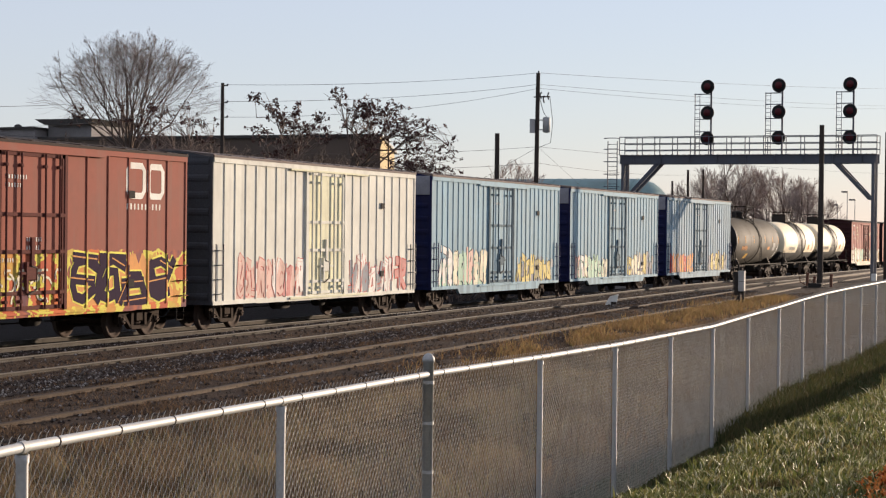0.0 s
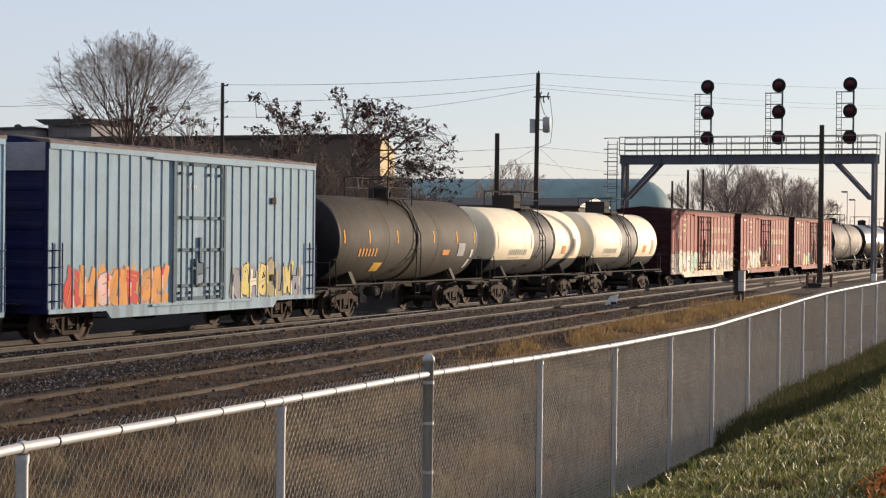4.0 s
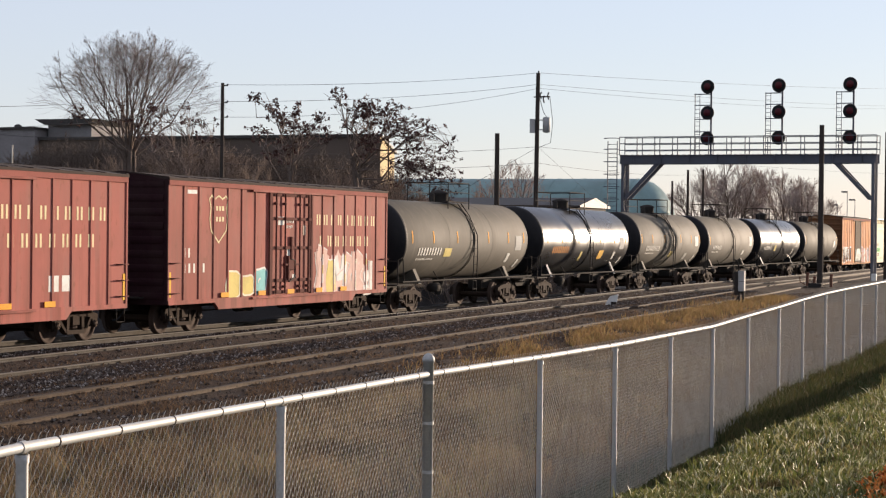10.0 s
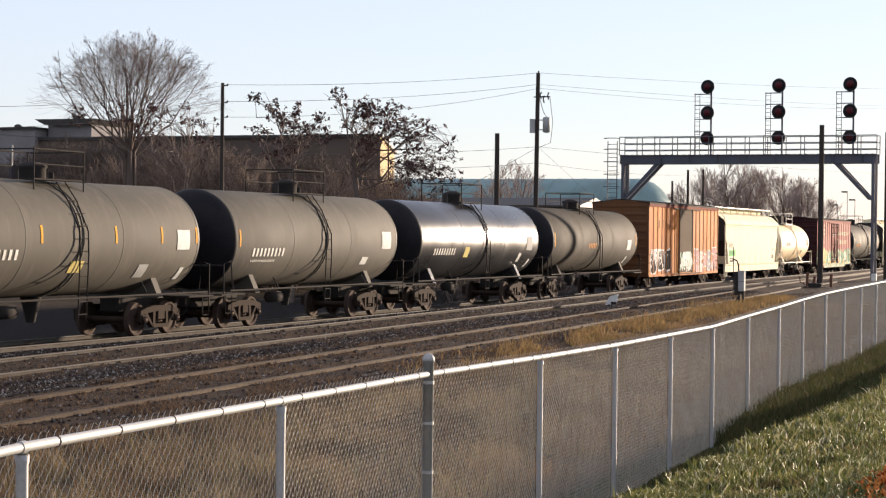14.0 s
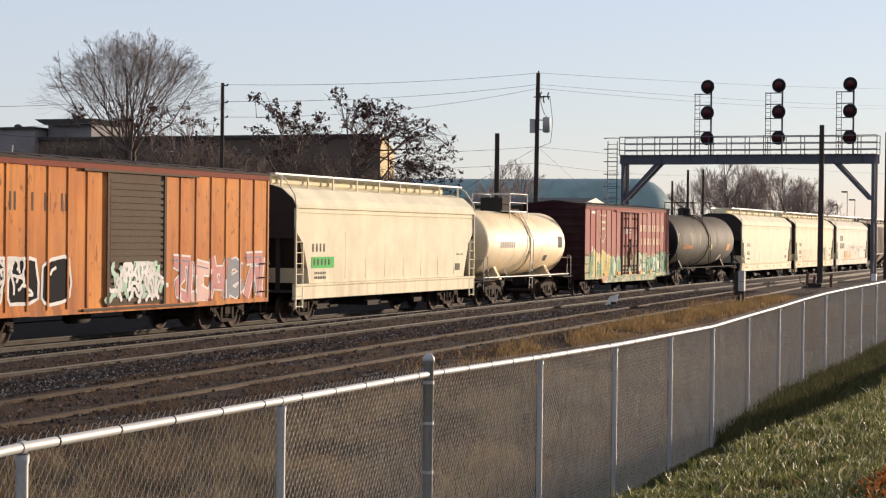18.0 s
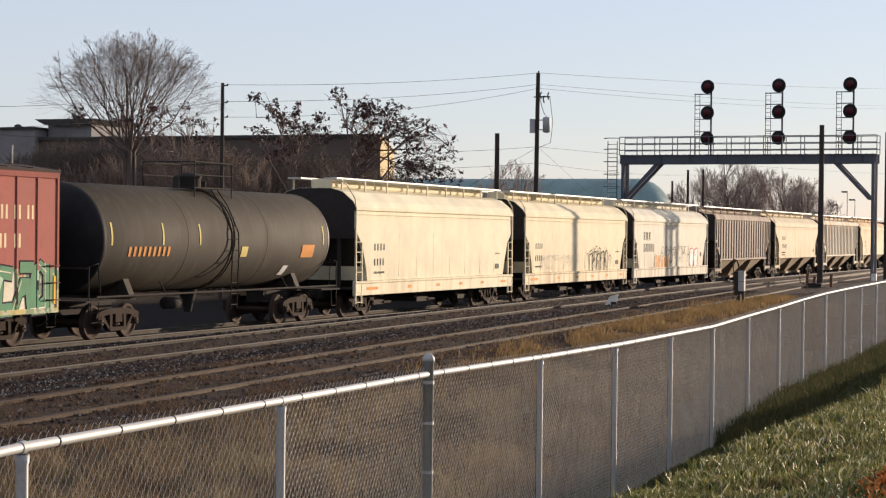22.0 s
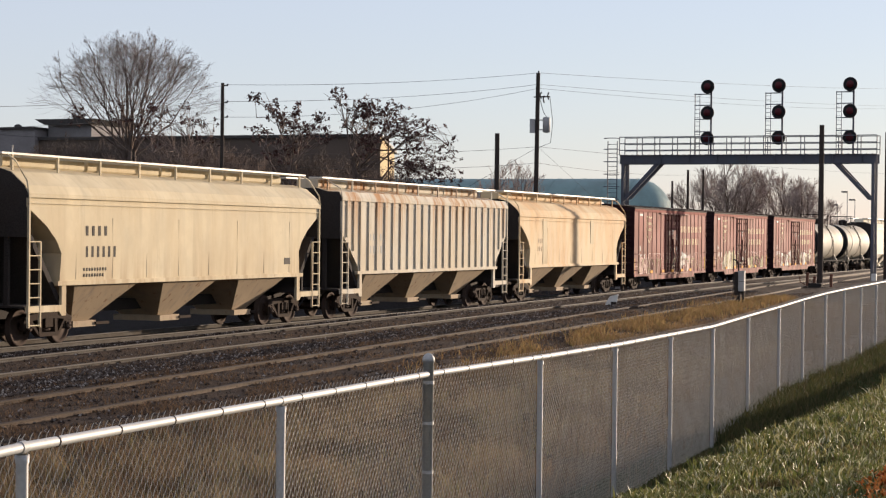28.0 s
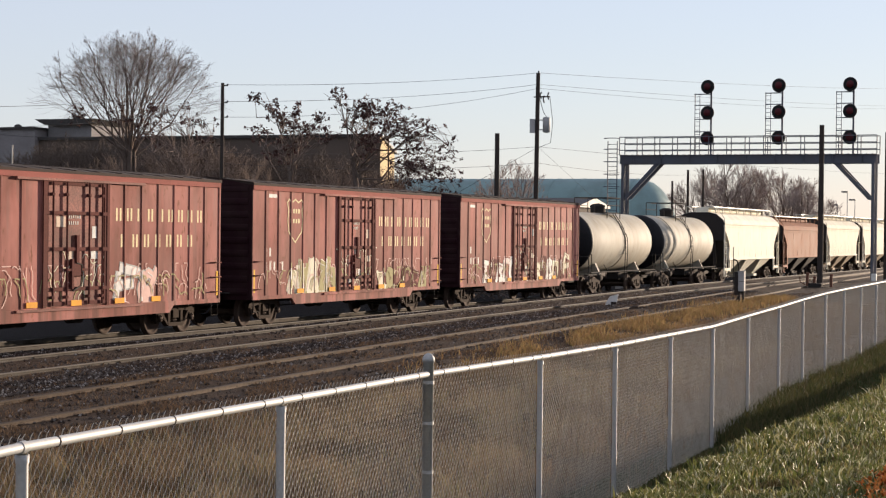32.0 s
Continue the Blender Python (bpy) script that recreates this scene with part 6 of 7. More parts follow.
    spray(c, 3.7, 5.7, 1.1, 2.3, 2, -1.528, M["plate_white"], M["spray_red"], 72, width=0.06)
    scrawl(c, -2.4, 3.7, 1.5, 2.35, 26, -1.528, M["dark_ink"], 73, 0.03)
    H(441.9, 458.0, "brown-grey ribbed covered hopper car with sunlit discharge bays", M["taupe"], M["dark_end"], style="ribbed", bay_paint=M["bay_tan"], patches=[(M["plate_white"], 4.4, 2.0, 0.45, 0.3)])
    H(459.7, 476.4, "tan covered hopper car with dirty sloping discharge bays", M["tan"], M["dark_end"], style="bays", bay_paint=M["bay_tan"], marks=[(-5.7, 2.75, 0.25, 4, 0.3), (-5.7, 2.2, 0.28, 6, 0.27), (-5.8, 1.85, 0.08, 9, 0.13), (-5.8, 1.7, 0.08, 8, 0.13)], mark_mat=ink, patches=[(ink, 6.0, 2.0, 0.4, 0.2)])
    H(478.1, 494.7, "pale grey ribbed covered hopper car streaked with rust", M["grey"], M["dark_end"], style="ribbed", bay_paint=M["bay_tan"], marks=[(-5.9, 2.65, 0.22, 5, 0.3), (-5.9, 2.2, 0.26, 4, 0.32)], mark_mat=M["grey_plate"], ribs=20)
    c = H(496.2, 512.5, "weathered orange-tan covered hopper car with paler bands", M["tan2"], M["dark_end"], style="bays", bay_paint=M["bay_tan"], marks=[(-5.6, 2.55, 0.2, 4, 0.26), (-5.6, 2.2, 0.2, 5, 0.24)], mark_mat=M["bay_tan"])
    for x, w in ((-4.9, 0.55), (2.2, 0.5)):
        decal(c, M["tan"], x, x + w, 1.65 if x < 0 else 2.5, 3.6, -1.528, "pale_band")
    c = maroon_box(514.2, "maroon boxcar with scuffed sides and amber reflectors", "wcr", plain_door="wc_rust")
    piece(c, 2.0, 4.0, 1.0, 1.95, 2, Y0 - 0.004, [M["spray_blush"], M["spray_white"]], M["grey_plate"], 81, grow=0.04)
    piece(c, -6.6, -4.0, 0.95, 1.8, 4, Y0 - 0.004, [M["spray_blush"], M["wc_dark"]], M["wc_dark"], 84, grow=0.03)
    c = maroon_box(531.7, "maroon boxcar with pale patches of spray paint", "wcs")
    piece(c, -5.2, -1.7, 0.95, 2.1, 5, Y0 - 0.004, [M["spray_cream"], M["spray_olive"], M["spray_white"]], M["spray_cream"], 82, grow=0.03)
    piece(c, 1.8, 6.4, 0.95, 1.7, 6, Y0 - 0.004, [M["spray_cream"], M["wc_dark"], M["spray_olive"]], M["wc_dark"], 85, grow=0.03)
    c = maroon_box(549.3, "maroon boxcar with streaks of white spray paint", "wcs")
    piece(c, -5.2, 6.2, 0.95, 1.9, 14, Y0 - 0.004, [M["spray_cream"], M["spray_white"], M["wc_dark"]], M["wc_dark"], 83, grow=0.03)
    for car, seed in zip([k for k, _ in CARS if k.name.startswith("boxcar")][-3:], (91, 92, 93)):
        scrawl(car, -7.0, 7.0, 0.95, 2.0, 46, Y0 - 0.016, M["spray_blush"], seed, 0.028)
        scrawl(car, -6.8, 6.9, 0.95, 1.7, 30, Y0 - 0.022, M["spray_olive"], seed + 10, 0.035)
        scrawl(car, -1.2, 1.2, 1.0, 2.4, 12, -1.537, M["spray_cream"], seed + 20, 0.03)
    T(567.3, 577.9, "dusty grey tank car with dark end heads", M["drab"], head_paint=M["head"], R=1.45, zc=2.6)
    T(580.5, 591.9, "dusty grey tank car with ladder strap", M["drab"], head_paint=M["head"], R=1.45, zc=2.6, seams=(-3.6, 0.22))
    H(594.5, 611.0, "clean off-white covered hopper car with a dark end", M["offwhite"], M["dark_end"], style="bays", bay_paint=M["offwhite"])
    H(612.6, 628.2, "rust-brown covered hopper car with curved sides", M["rustbrown"], M["dark_end"], style="bays", bay_paint=M["dark_end"], top=4.1, eave=3.5)
    H(629.8, 645.8, "pale cream covered hopper car with open bays", M["pale"], M["dark_end"], style="bays", bay_paint=M["bay_tan"])
    H(647.4, 663.4, "pale cream covered hopper car in the distance", M["pale"], M["dark_end"], style="bays", bay_paint=M["bay_tan"])
    H(665.0, 681.0, "pale cream covered hopper car behind the gantry leg", M["pale"], M["dark_end"], style="bays", bay_paint=M["bay_tan"])


build_train()


# ---- trees ----
M["bark"] = surface("grey_brown_bark", (0.15, 0.115, 0.095), 0.9, 0, 5, 0.35)
M["twig"] = surface("brown_twigs", (0.20, 0.15, 0.125), 0.9, 0, 3, 0.3, dirty=0, bump=0)
# far twigs are paler: the haze of distance is put into their colour
M["twig_far"] = surface("hazed_far_twigs", (0.34, 0.27, 0.235), 0.9, 0, 3, 0.3, dirty=0, bump=0)
M["scrub"] = surface("dark_scrub_twigs", (0.125, 0.096, 0.077), 0.95, 0, 1, 0.4, dirty=0, bump=0)
M["brush"] = surface("dry_brush_twigs", (0.245, 0.182, 0.14), 0.95, 0, 1, 0.4, dirty=0, bump=0)


def islands(name, colors, rough=0.8, glow=0.0):
    """Leaves or blades whose colour changes from piece to piece."""
    n = Nodes(name)
    g = n.t.nodes.new("ShaderNodeNewGeometry")
    k = len(colors)
    col = n.ramp(g.outputs["Random Per Island"], [((i + 0.5) / k, c) for i, c in enumerate(colors)])
    col = n.mix(n.calc("MULTIPLY", n.noise(0.7, 3), 0.5), col, tint(colors[0], 0.7))
    m = n.done(col, rough, 0.0, 0.2)
    if glow:
        tr = n.t.nodes.new("ShaderNodeBsdfTranslucent")
        mx = n.t.nodes.new("ShaderNodeMixShader")
        mx.inputs[0].default_value = glow
        n.t.links.new(col, tr.inputs[0])
        n.t.links.new(n.bsdf.outputs[0], mx.inputs[1])
        n.t.links.new(tr.outputs[0], mx.inputs[2])
        n.t.links.new(mx.outputs[0], n.t.nodes["Material Output"].inputs[0])
    return m


M["seedclump"] = islands("dark_seed_clumps", [(0.07, 0.036, 0.034), (0.105, 0.058, 0.05), (0.085, 0.05, 0.042), (0.17, 0.09, 0.075)])
M["rustleaf"] = islands("rusty_leaves", [(0.24, 0.16, 0.10), (0.30, 0.19, 0.12), (0.18, 0.13, 0.09)])


def grow(rng, limbs, twigs, tips, p, d, length, r, level, levels, kids, spread, up, shrink=0.74, floor=0.013):
    """One branch and, from it, the next ones."""
    bend = Vector((rng.uniform(-1, 1), rng.uniform(-1, 1), rng.uniform(-0.6, 1))) * 0.16
    mid = p + d * length * 0.5 + bend * length * 0.3
    q = p + d * length + bend * length * 0.35
    r1 = max(floor, r * 0.64)
    (limbs if level < 2 else twigs).tube([p, mid, q], r, 6 if level < 2 else 3, r1, cap=False)
    if level >= levels:
        tips.append(q)
        return
    tips.append(q) if level >= levels - 1 else None
    a0 = rng.uniform(0, 6.28)
    axis1 = d.cross(Vector((0, 0, 1)) if abs(d.z) < 0.95 else Vector((1, 0, 0))).normalized()
    axis2 = d.cross(axis1)
    n = kids if level < levels - 1 else kids + 1
    for i in range(n):
        a = a0 + 2 * math.pi * i / n + rng.uniform(-0.5, 0.5)
        k = math.tan(radians(rng.uniform(0.45, 1.0) * spread))
        e = (d + (axis1 * math.cos(a) + axis2 * math.sin(a)) * k + Vector((0, 0, up))).normalized()
        start = p.lerp(q, rng.uniform(0.55, 1.0)) if i else q
        grow(rng, limbs, twigs, tips, start, e, length * shrink * rng.uniform(0.75, 1.15), max(floor, r1 * rng.uniform(0.7, 0.95)), level + 1, levels, kids, spread, up, shrink, floor)


def clumps(rng, tips, count, size, reach):
    s = Shape()
    for p in tips:
        for _ in range(count):
            c = p + Vector((rng.gauss(0, reach), rng.gauss(0, reach), rng.gauss(0, reach * 0.8)))
            a = Vector((rng.gauss(0, 1), rng.gauss(0, 1), rng.gauss(0, 1))).normalized()
            b = a.cross(Vector((rng.gauss(0, 1), rng.gauss(0, 1), rng.gauss(0, 1)))).normalized()
            h = size * rng.uniform(0.5, 1.3)
            s.add([c - a * h, c + b * h * 0.55, c + a * h, c - b * h * 0.55], [(0, 1, 2, 3)])
    return s


def tree(name, label, at, seed, stems, lean, length, r, levels, kids, spread, up, leaf=None, count=0, size=0.1, reach=0.2, twig="twig", fork=0.0, shrink=0.74, group="", floor=0.013, high=0.0):
    rng = random.Random(seed)
    limbs, twigs, tips = Shape(), Shape(), []
    base = Vector((0, 0, 0))
    if fork:
        limbs.tube([(0, 0, -0.5), (0.05, 0.03, fork * 0.5), (0, 0, fork)], r * 1.7, 9, r * 1.3)
        base = Vector((0, 0, fork))
    for i in range(stems):
        a = 2 * math.pi * i / stems + rng.uniform(-0.4, 0.4)
        k = math.tan(radians(lean * rng.uniform(0.35, 1.0))) if stems > 1 else 0.05
        d = Vector((math.cos(a) * k, math.sin(a) * k, 1)).normalized()
        p = base + Vector((math.cos(a), math.sin(a), 0)) * (0.0 if fork else r * 2) - (Vector((0, 0, 0.5)) if not fork else Vector())
        grow(rng, limbs, twigs, tips, p, d, length * rng.uniform(0.8, 1.1), r, 0, levels, kids, spread, up, shrink, floor)
    t = thing(name, label, "shrub" if name == "shrub" else "tree", group, at=at)
    part("trunk", limbs, M["bark"], t)
    cr = part("crown", twigs, M[twig], t)
    if leaf:
        part("foliage", clumps(rng, [p for p in tips if p.z > high], count, size, reach), M[leaf], cr, "clusters of dry leaves and seeds")
    return t


def fan_tree(name, label, at, seed, fork, r, centre, rx, rz, counts, leaf=None, count=0, size=0.1, reach=0.12, twig="twig", group="", floor=0.011, lean=0.55, high=0.0, n=10):
    """A tree whose limbs fan out from one fork and fill a rounded crown."""
    rng = random.Random(seed)
    limbs, twigs, tips = Shape(), Shape(), []

    def inside(p, k):
        return (p.x * p.x + p.y * p.y) / (rx * rx) + ((p.z - centre) / rz) ** 2 < k

    def shoot(p, d, length, r, level):
        k = rng.uniform(0.78, 1.06) if level < 3 else rng.uniform(0.9, 1.15)
        pts, steps = [p], 5 if level < 2 else 3
        for _ in range(steps):
            d = (d + Vector((rng.gauss(0, 0.09), rng.gauss(0, 0.09), rng.gauss(0.03, 0.07)))).normalized()
            q = pts[-1] + d * length / steps
            if not inside(q, k) and q.z > fork and len(pts) > 1:
                break
            pts.append(q)
        last = level == len(counts)
        (limbs if level < 2 else twigs).tube(pts, r, 6 if level < 2 else 3, max(floor, r * (0.35 if level < 2 else 0.6)), cap=False)
        if last:
            tips.append(pts[-1])
            return
        for i in range(counts[level]):
            t = (i + rng.uniform(0.3, 1.0)) / counts[level]
            t = (0.2 + 0.8 * t) * (len(pts) - 1)
            a = min(int(t), len(pts) - 2)
            s = pts[a].lerp(pts[a + 1], min(1.0, t - a))
            out = Vector((s.x, s.y, (s.z - fork) * 0.75)).normalized()
            side = Vector((rng.gauss(0, 1), rng.gauss(0, 1), rng.gauss(0, 0.8))).normalized()
            shoot(s, (d * 0.75 + out * 0.35 + side * 0.62).normalized(), length * rng.uniform(0.38, 0.62), max(floor, r * (1 - 0.6 * t / len(pts)) * 0.55), level + 1)

    limbs.tube([(0, 0, -0.5), (0.06, 0.04, fork * 0.5), (0, 0, fork)], r * 2.0, 9, r * 1.5)
    for i in range(n):
        a = 2.4 * i + rng.uniform(-0.3, 0.3)
        k = lean * 2.1 * ((i + 0.3) / n) ** 0.7
        d = Vector((math.cos(a) * k, math.sin(a) * k, 1)).normalized()
        shoot(Vector((0, 0, fork - rng.uniform(0, 0.5))), d, (rz + centre - fork) * rng.uniform(0.9, 1.1), r * rng.uniform(0.6, 1.0), 0)
    t = thing(name, label, "shrub" if name == "shrub" else "tree", group, at=at)
    part("trunk", limbs, M["bark"], t)
    cr = part("crown", twigs, M[twig], t)
    if leaf:
        far_tips = [p for p in tips if p.z > high and not inside(p, 0.62)]
        part("foliage", clumps(rng, far_tips, count, size, reach), M[leaf], cr, "clusters of dry leaves and seeds")
    return t


def vase_tree(name, label, at, seed, fork, reach, wide, limbs_n, r, counts, twig="twig", group="", thin=0.006):
    """A leafless tree: limbs fan out from low stems, and every side branch runs out to one domed outline."""
    rng = random.Random(seed)
    wood, fine = Shape(), Shape()
    heart = Vector((0, 0, fork))

    def run(p, end, r0, r1, level, bow):
        steps = (7, 5, 4, 3)[min(level, 3)]
        across = Vector((rng.gauss(0, 1), rng.gauss(0, 1), rng.gauss(0, 0.4))) * (end - p).length * bow
        pts, d = [], end - p
        for i in range(steps + 1):
            t = i / steps
            jit = Vector((rng.gauss(0, 1), rng.gauss(0, 1), rng.gauss(0, 1))) * d.length * 0.014 * (0 < i)
            pts.append(p + d * t + across * (math.sin(math.pi * t) * 0.5) + jit)
        (wood if level < 2 else fine).tube(pts, r0, (7, 5, 3, 3)[min(level, 3)], r1, cap=False)
        if level >= len(counts):
            return
        for i in range(counts[level]):
            t = 0.22 + 0.76 * (i + rng.random()) / counts[level]
            k = min(int(t * steps), steps - 1)
            q = pts[k].lerp(pts[k + 1], t * steps - k)
            away = (d.normalized() + Vector((rng.gauss(0, 1), rng.gauss(0, 1), rng.gauss(0.1, 0.8))) * (0.42 + 0.1 * level)).normalized()
            left = max(0.25, reach * rng.uniform(0.86, 1.04) - (q - heart).length)
            run(q, q + away * min(left, d.length * rng.uniform(0.45, 0.75)), max(thin, (r0 + (r1 - r0) * t) * 0.5), thin * 0.7, level + 1, 0.16)

    for i in range(limbs_n):
        a = 2.399 * i + rng.uniform(-0.25, 0.25)
        th = radians(wide) * ((i + 0.5) / limbs_n) ** 0.62
        out = Vector((math.sin(th) * math.cos(a), math.sin(th) * math.sin(a), math.cos(th)))
        foot = Vector((math.cos(a) * 0.35, math.sin(a) * 0.35, -0.4))
        knee = heart + Vector((out.x * 0.5, out.y * 0.5, rng.uniform(-1.2, 0.3)))
        wood.tube([foot, foot.lerp(knee, 0.5) + Vector((rng.gauss(0, 0.08), rng.gauss(0, 0.08), 0)), knee], r * 1.25, 7, r, cap=False)
        run(knee, heart + out * reach * rng.uniform(0.88, 1.03), r, r * 0.09, 0, 0.10)
    t = thing(name, label, "tree", group, at=at)
    part("trunk", wood, M["bark"], t)
    part("crown", fine, M[twig], t)
    return t


def lobed_tree(name, label, at, seed, fork, r, lobes, density=26, leafy=0.95, group=""):
    """A tree whose limbs each carry one lobe of crooked twigs with drooping dark bunches at their ends."""
    rng = random.Random(seed)
    wood, fine, bunch = Shape(), Shape(), Shape()
    head = Vector((0, fork[0], fork[1]))
    wood.tube([(0, 0, -0.5), (0.08, fork[0] * 0.35, fork[1] * 0.45), (0, fork[0], fork[1])], r * 1.7, 9, r * 1.2)

    def crooked(p, q, r0, r1, n, sides, shape, w=0.09):
        d = q - p
        pts = [p + d * (i / n) + Vector((rng.gauss(0, 1), rng.gauss(0, 1), rng.gauss(0, 1))) * d.length * w * (0 < i < n) + Vector((0, 0, 0.12 * d.length * math.sin(math.pi * i / n))) for i in range(n + 1)]
        shape.tube(pts, r0, sides, r1, cap=False)
        return pts

    for dy, z, size in lobes:
        mid = Vector((rng.uniform(-0.8, 0.8), dy, z))
        limb = crooked(head.lerp(Vector((0, 0, fork[1] - 2.2)), rng.random() * 0.8), mid, r * 0.5, r * 0.2, 5, 6, wood)
        for i in range(int(density * size * size) + 5):
            v = Vector((rng.gauss(0, 1), rng.gauss(0, 1), rng.gauss(0, 1))).normalized() * size * rng.random() ** 0.42
            tip = mid + Vector((v.x, v.y * 1.1, v.z * 0.85))
            start = limb[rng.choice((2, 3, 3, 4, 4, 5))]
            tw = crooked(start, tip, 0.020, 0.008, 3, 3, fine, 0.11)
            if rng.random() > leafy:
                continue
            for c in (tw[-1], tw[-2]) if rng.random() < 0.55 else (tw[-1],):
                g = rng.uniform(0.8, 1.4)
                for _ in range(7):
                    o = c + Vector((rng.gauss(0, 0.055), rng.gauss(0, 0.065), rng.gauss(-0.03, 0.05))) * g
                    down = Vector((rng.gauss(0, 0.7), rng.gauss(0, 0.7), rng.uniform(-1.2, 0.35))).normalized()
                    side = down.cross(Vector((rng.gauss(0, 1), rng.gauss(0, 1), rng.gauss(0, 1)))).normalized()
                    k = rng.uniform(0.08, 0.16) * g
                    bunch.add([o - down * k * 0.5, o + side * k * 0.34, o + down * k * 0.7, o - side * k * 0.34], [(0, 1, 2, 3)])
    t = thing(name, label, "tree", group, at=at)
    part("trunk", wood, M["bark"], t)
    cr = part("crown", fine, M["twig"], t)
    part("foliage", bunch, M["seedclump"], cr, "drooping bunches of dark dry seeds")
    return t


def build_trees():
    vase_tree("bare_tree", "large bare tree with rounded fan of ascending branches", pose(100, 59.1, -0.7), 7, 8.5, 7.0, 47, 21, 0.075, (8, 7, 5), thin=0.0055)
    lobed_tree("seed_tree", "spreading tree hung with dark clusters of dry seeds", pose(92, 40.2, -0.7), 9, (0.7, 7.6), 0.11, ((1.9, 10.9, 0.7), (0.9, 10.4, 0.9), (-0.6, 9.7, 1.15), (-1.9, 9.4, 1.15), (-3.0, 8.6, 1.35), (-4.1, 7.4, 1.35), (-4.4, 6.2, 1.2), (-2.6, 6.9, 1.4), (-0.6, 8.3, 1.2), (0.2, 10.1, 0.75), (-0.6, 10.45, 0.55), (-1.7, 10.2, 0.65), (-3.3, 9.2, 0.7), (-4.4, 8.3, 0.75), (0.9, 9.3, 0.8)), density=16)
    lobed_tree("seed_tree", "smaller tree with sparse dark seed clusters", pose(90, 43.4, -0.7), 15, (0.2, 6.8), 0.075, ((1.75, 10.3, 0.6), (0.9, 9.8, 0.85), (-0.1, 9.3, 0.95), (2.4, 8.9, 0.65), (-1.2, 9.0, 0.8), (-2.2, 8.8, 0.6), (0.8, 8.0, 1.3), (2.2, 10.7, 0.4), (-0.1, 10.1, 0.5), (-1.2, 9.6, 0.6)), density=19)
    lobed_tree("seed_tree", "low shrubby tree with seed clusters beside the bare tree", pose(97, 53.6, -0.7), 33, (0.0, 6.4), 0.06, ((0.5, 10.4, 1.0), (-0.8, 9.8, 0.9), (1.8, 10.6, 1.1), (4.2, 10.6, 1.3), (7.4, 10.3, 0.9), (-1.3, 8.9, 0.8), (2.6, 9.3, 1.2)), density=15, leafy=0.7)
    shrubs = []
    for k in range(4):
        shrubs.append(tree("shrub", "tangled leafless brush with dry brown twigs", pose(108, 52 + 4 * k, -0.7), 30 + k, 7, 45, 1.5 + 0.35 * (k % 3), 0.035, 4, 3, 38, 0.12, "rustleaf" if k == 1 else None, 1, 0.05, 0.2, "brush", group="brush along the tracks"))
    rng = random.Random(5)
    for i in range(20):
        x = rng.uniform(98, 124)
        f = rng.uniform(0.395, 0.60)
        y = x * f
        copy_thing(shrubs[i % 4], pose(x, y, -0.7, 0, 0, rng.uniform(0, 360)))
    for i in range(5):
        copy_thing(shrubs[(i * 2 + 1) % 4], pose(rng.uniform(88, 104), rng.uniform(33.5, 38.5), -1.2, 0, 0, rng.uniform(0, 360)))
    thick = [fan_tree("shrub", "tall thicket of fine bare brown twigs", pose(104, 57.5 + 6 * k, -0.7), 60 + k, 1.0, 0.05, 4.2, 3.6, 3.6 + 0.5 * k, (6, 5, 5), twig="brush", group="brush along the tracks", floor=0.012, lean=0.6) for k in range(2)]
    for i, (x, y) in enumerate(((108, 67), (103, 62.5), (108, 55), (104, 52), (108, 50.5), (105, 48.5), (110, 47))):
        copy_thing(thick[i % 2], pose(x, y, -1.0 - 0.25 * (i % 3), 0, 0, 77 * i))
    walls = [vase_tree("shrub", "tall dense leafless scrub against the building", pose(114, 52 + 9 * k, -0.9), 90 + k, 3.0, 6.4 + 0.6 * k, 62, 14, 0.05, (7, 6, 5), twig=("scrub", "brush", "scrub")[k], group="brush along the tracks", thin=0.012) for k in range(3)]
    for i in range(24):
        f = 0.648 - 0.0095 * i
        x = 108 + (i * 7) % 15
        copy_thing(walls[(i * 2 + i // 5) % 3], pose(x, x * f, -0.9 - 0.35 * (i % 3) - 0.09 * max(0, i - 8), 0, 0, 61 * i))
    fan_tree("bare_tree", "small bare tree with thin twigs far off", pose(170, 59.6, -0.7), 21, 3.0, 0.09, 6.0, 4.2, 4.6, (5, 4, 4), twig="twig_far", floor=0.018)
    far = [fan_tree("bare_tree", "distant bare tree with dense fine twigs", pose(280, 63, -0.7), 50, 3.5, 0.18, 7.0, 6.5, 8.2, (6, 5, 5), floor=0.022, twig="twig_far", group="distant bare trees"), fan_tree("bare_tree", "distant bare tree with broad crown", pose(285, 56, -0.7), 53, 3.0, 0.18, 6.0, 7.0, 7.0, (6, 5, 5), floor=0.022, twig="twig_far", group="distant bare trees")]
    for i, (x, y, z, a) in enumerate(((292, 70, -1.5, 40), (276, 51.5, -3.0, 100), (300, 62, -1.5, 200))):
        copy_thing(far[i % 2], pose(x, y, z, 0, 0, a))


build_trees()

# ---- buildings ----
M["brick"] = surface("brown_brick_wall", (0.125, 0.098, 0.08), 0.9, 0, 2.5, 0.3, (0.10, 0.08, 0.06), 0.4)
# paler brick of the end wall, with some of its sunlight in the colour
M["pale_brick"] = surface("sunlit_yellow_brick", (0.46, 0.36, 0.20), 0.9, 0, 2.5, 0.25, (0.25, 0.17, 0.09), 0.4)
M["render_grey"] = surface("grey_rendered_wall", (0.25, 0.235, 0.23), 0.9, 0, 1.2, 0.15)
M["coping"] = surface("dark_metal_coping", (0.07, 0.065, 0.06), 0.6, 0.2, 2, 0.2)
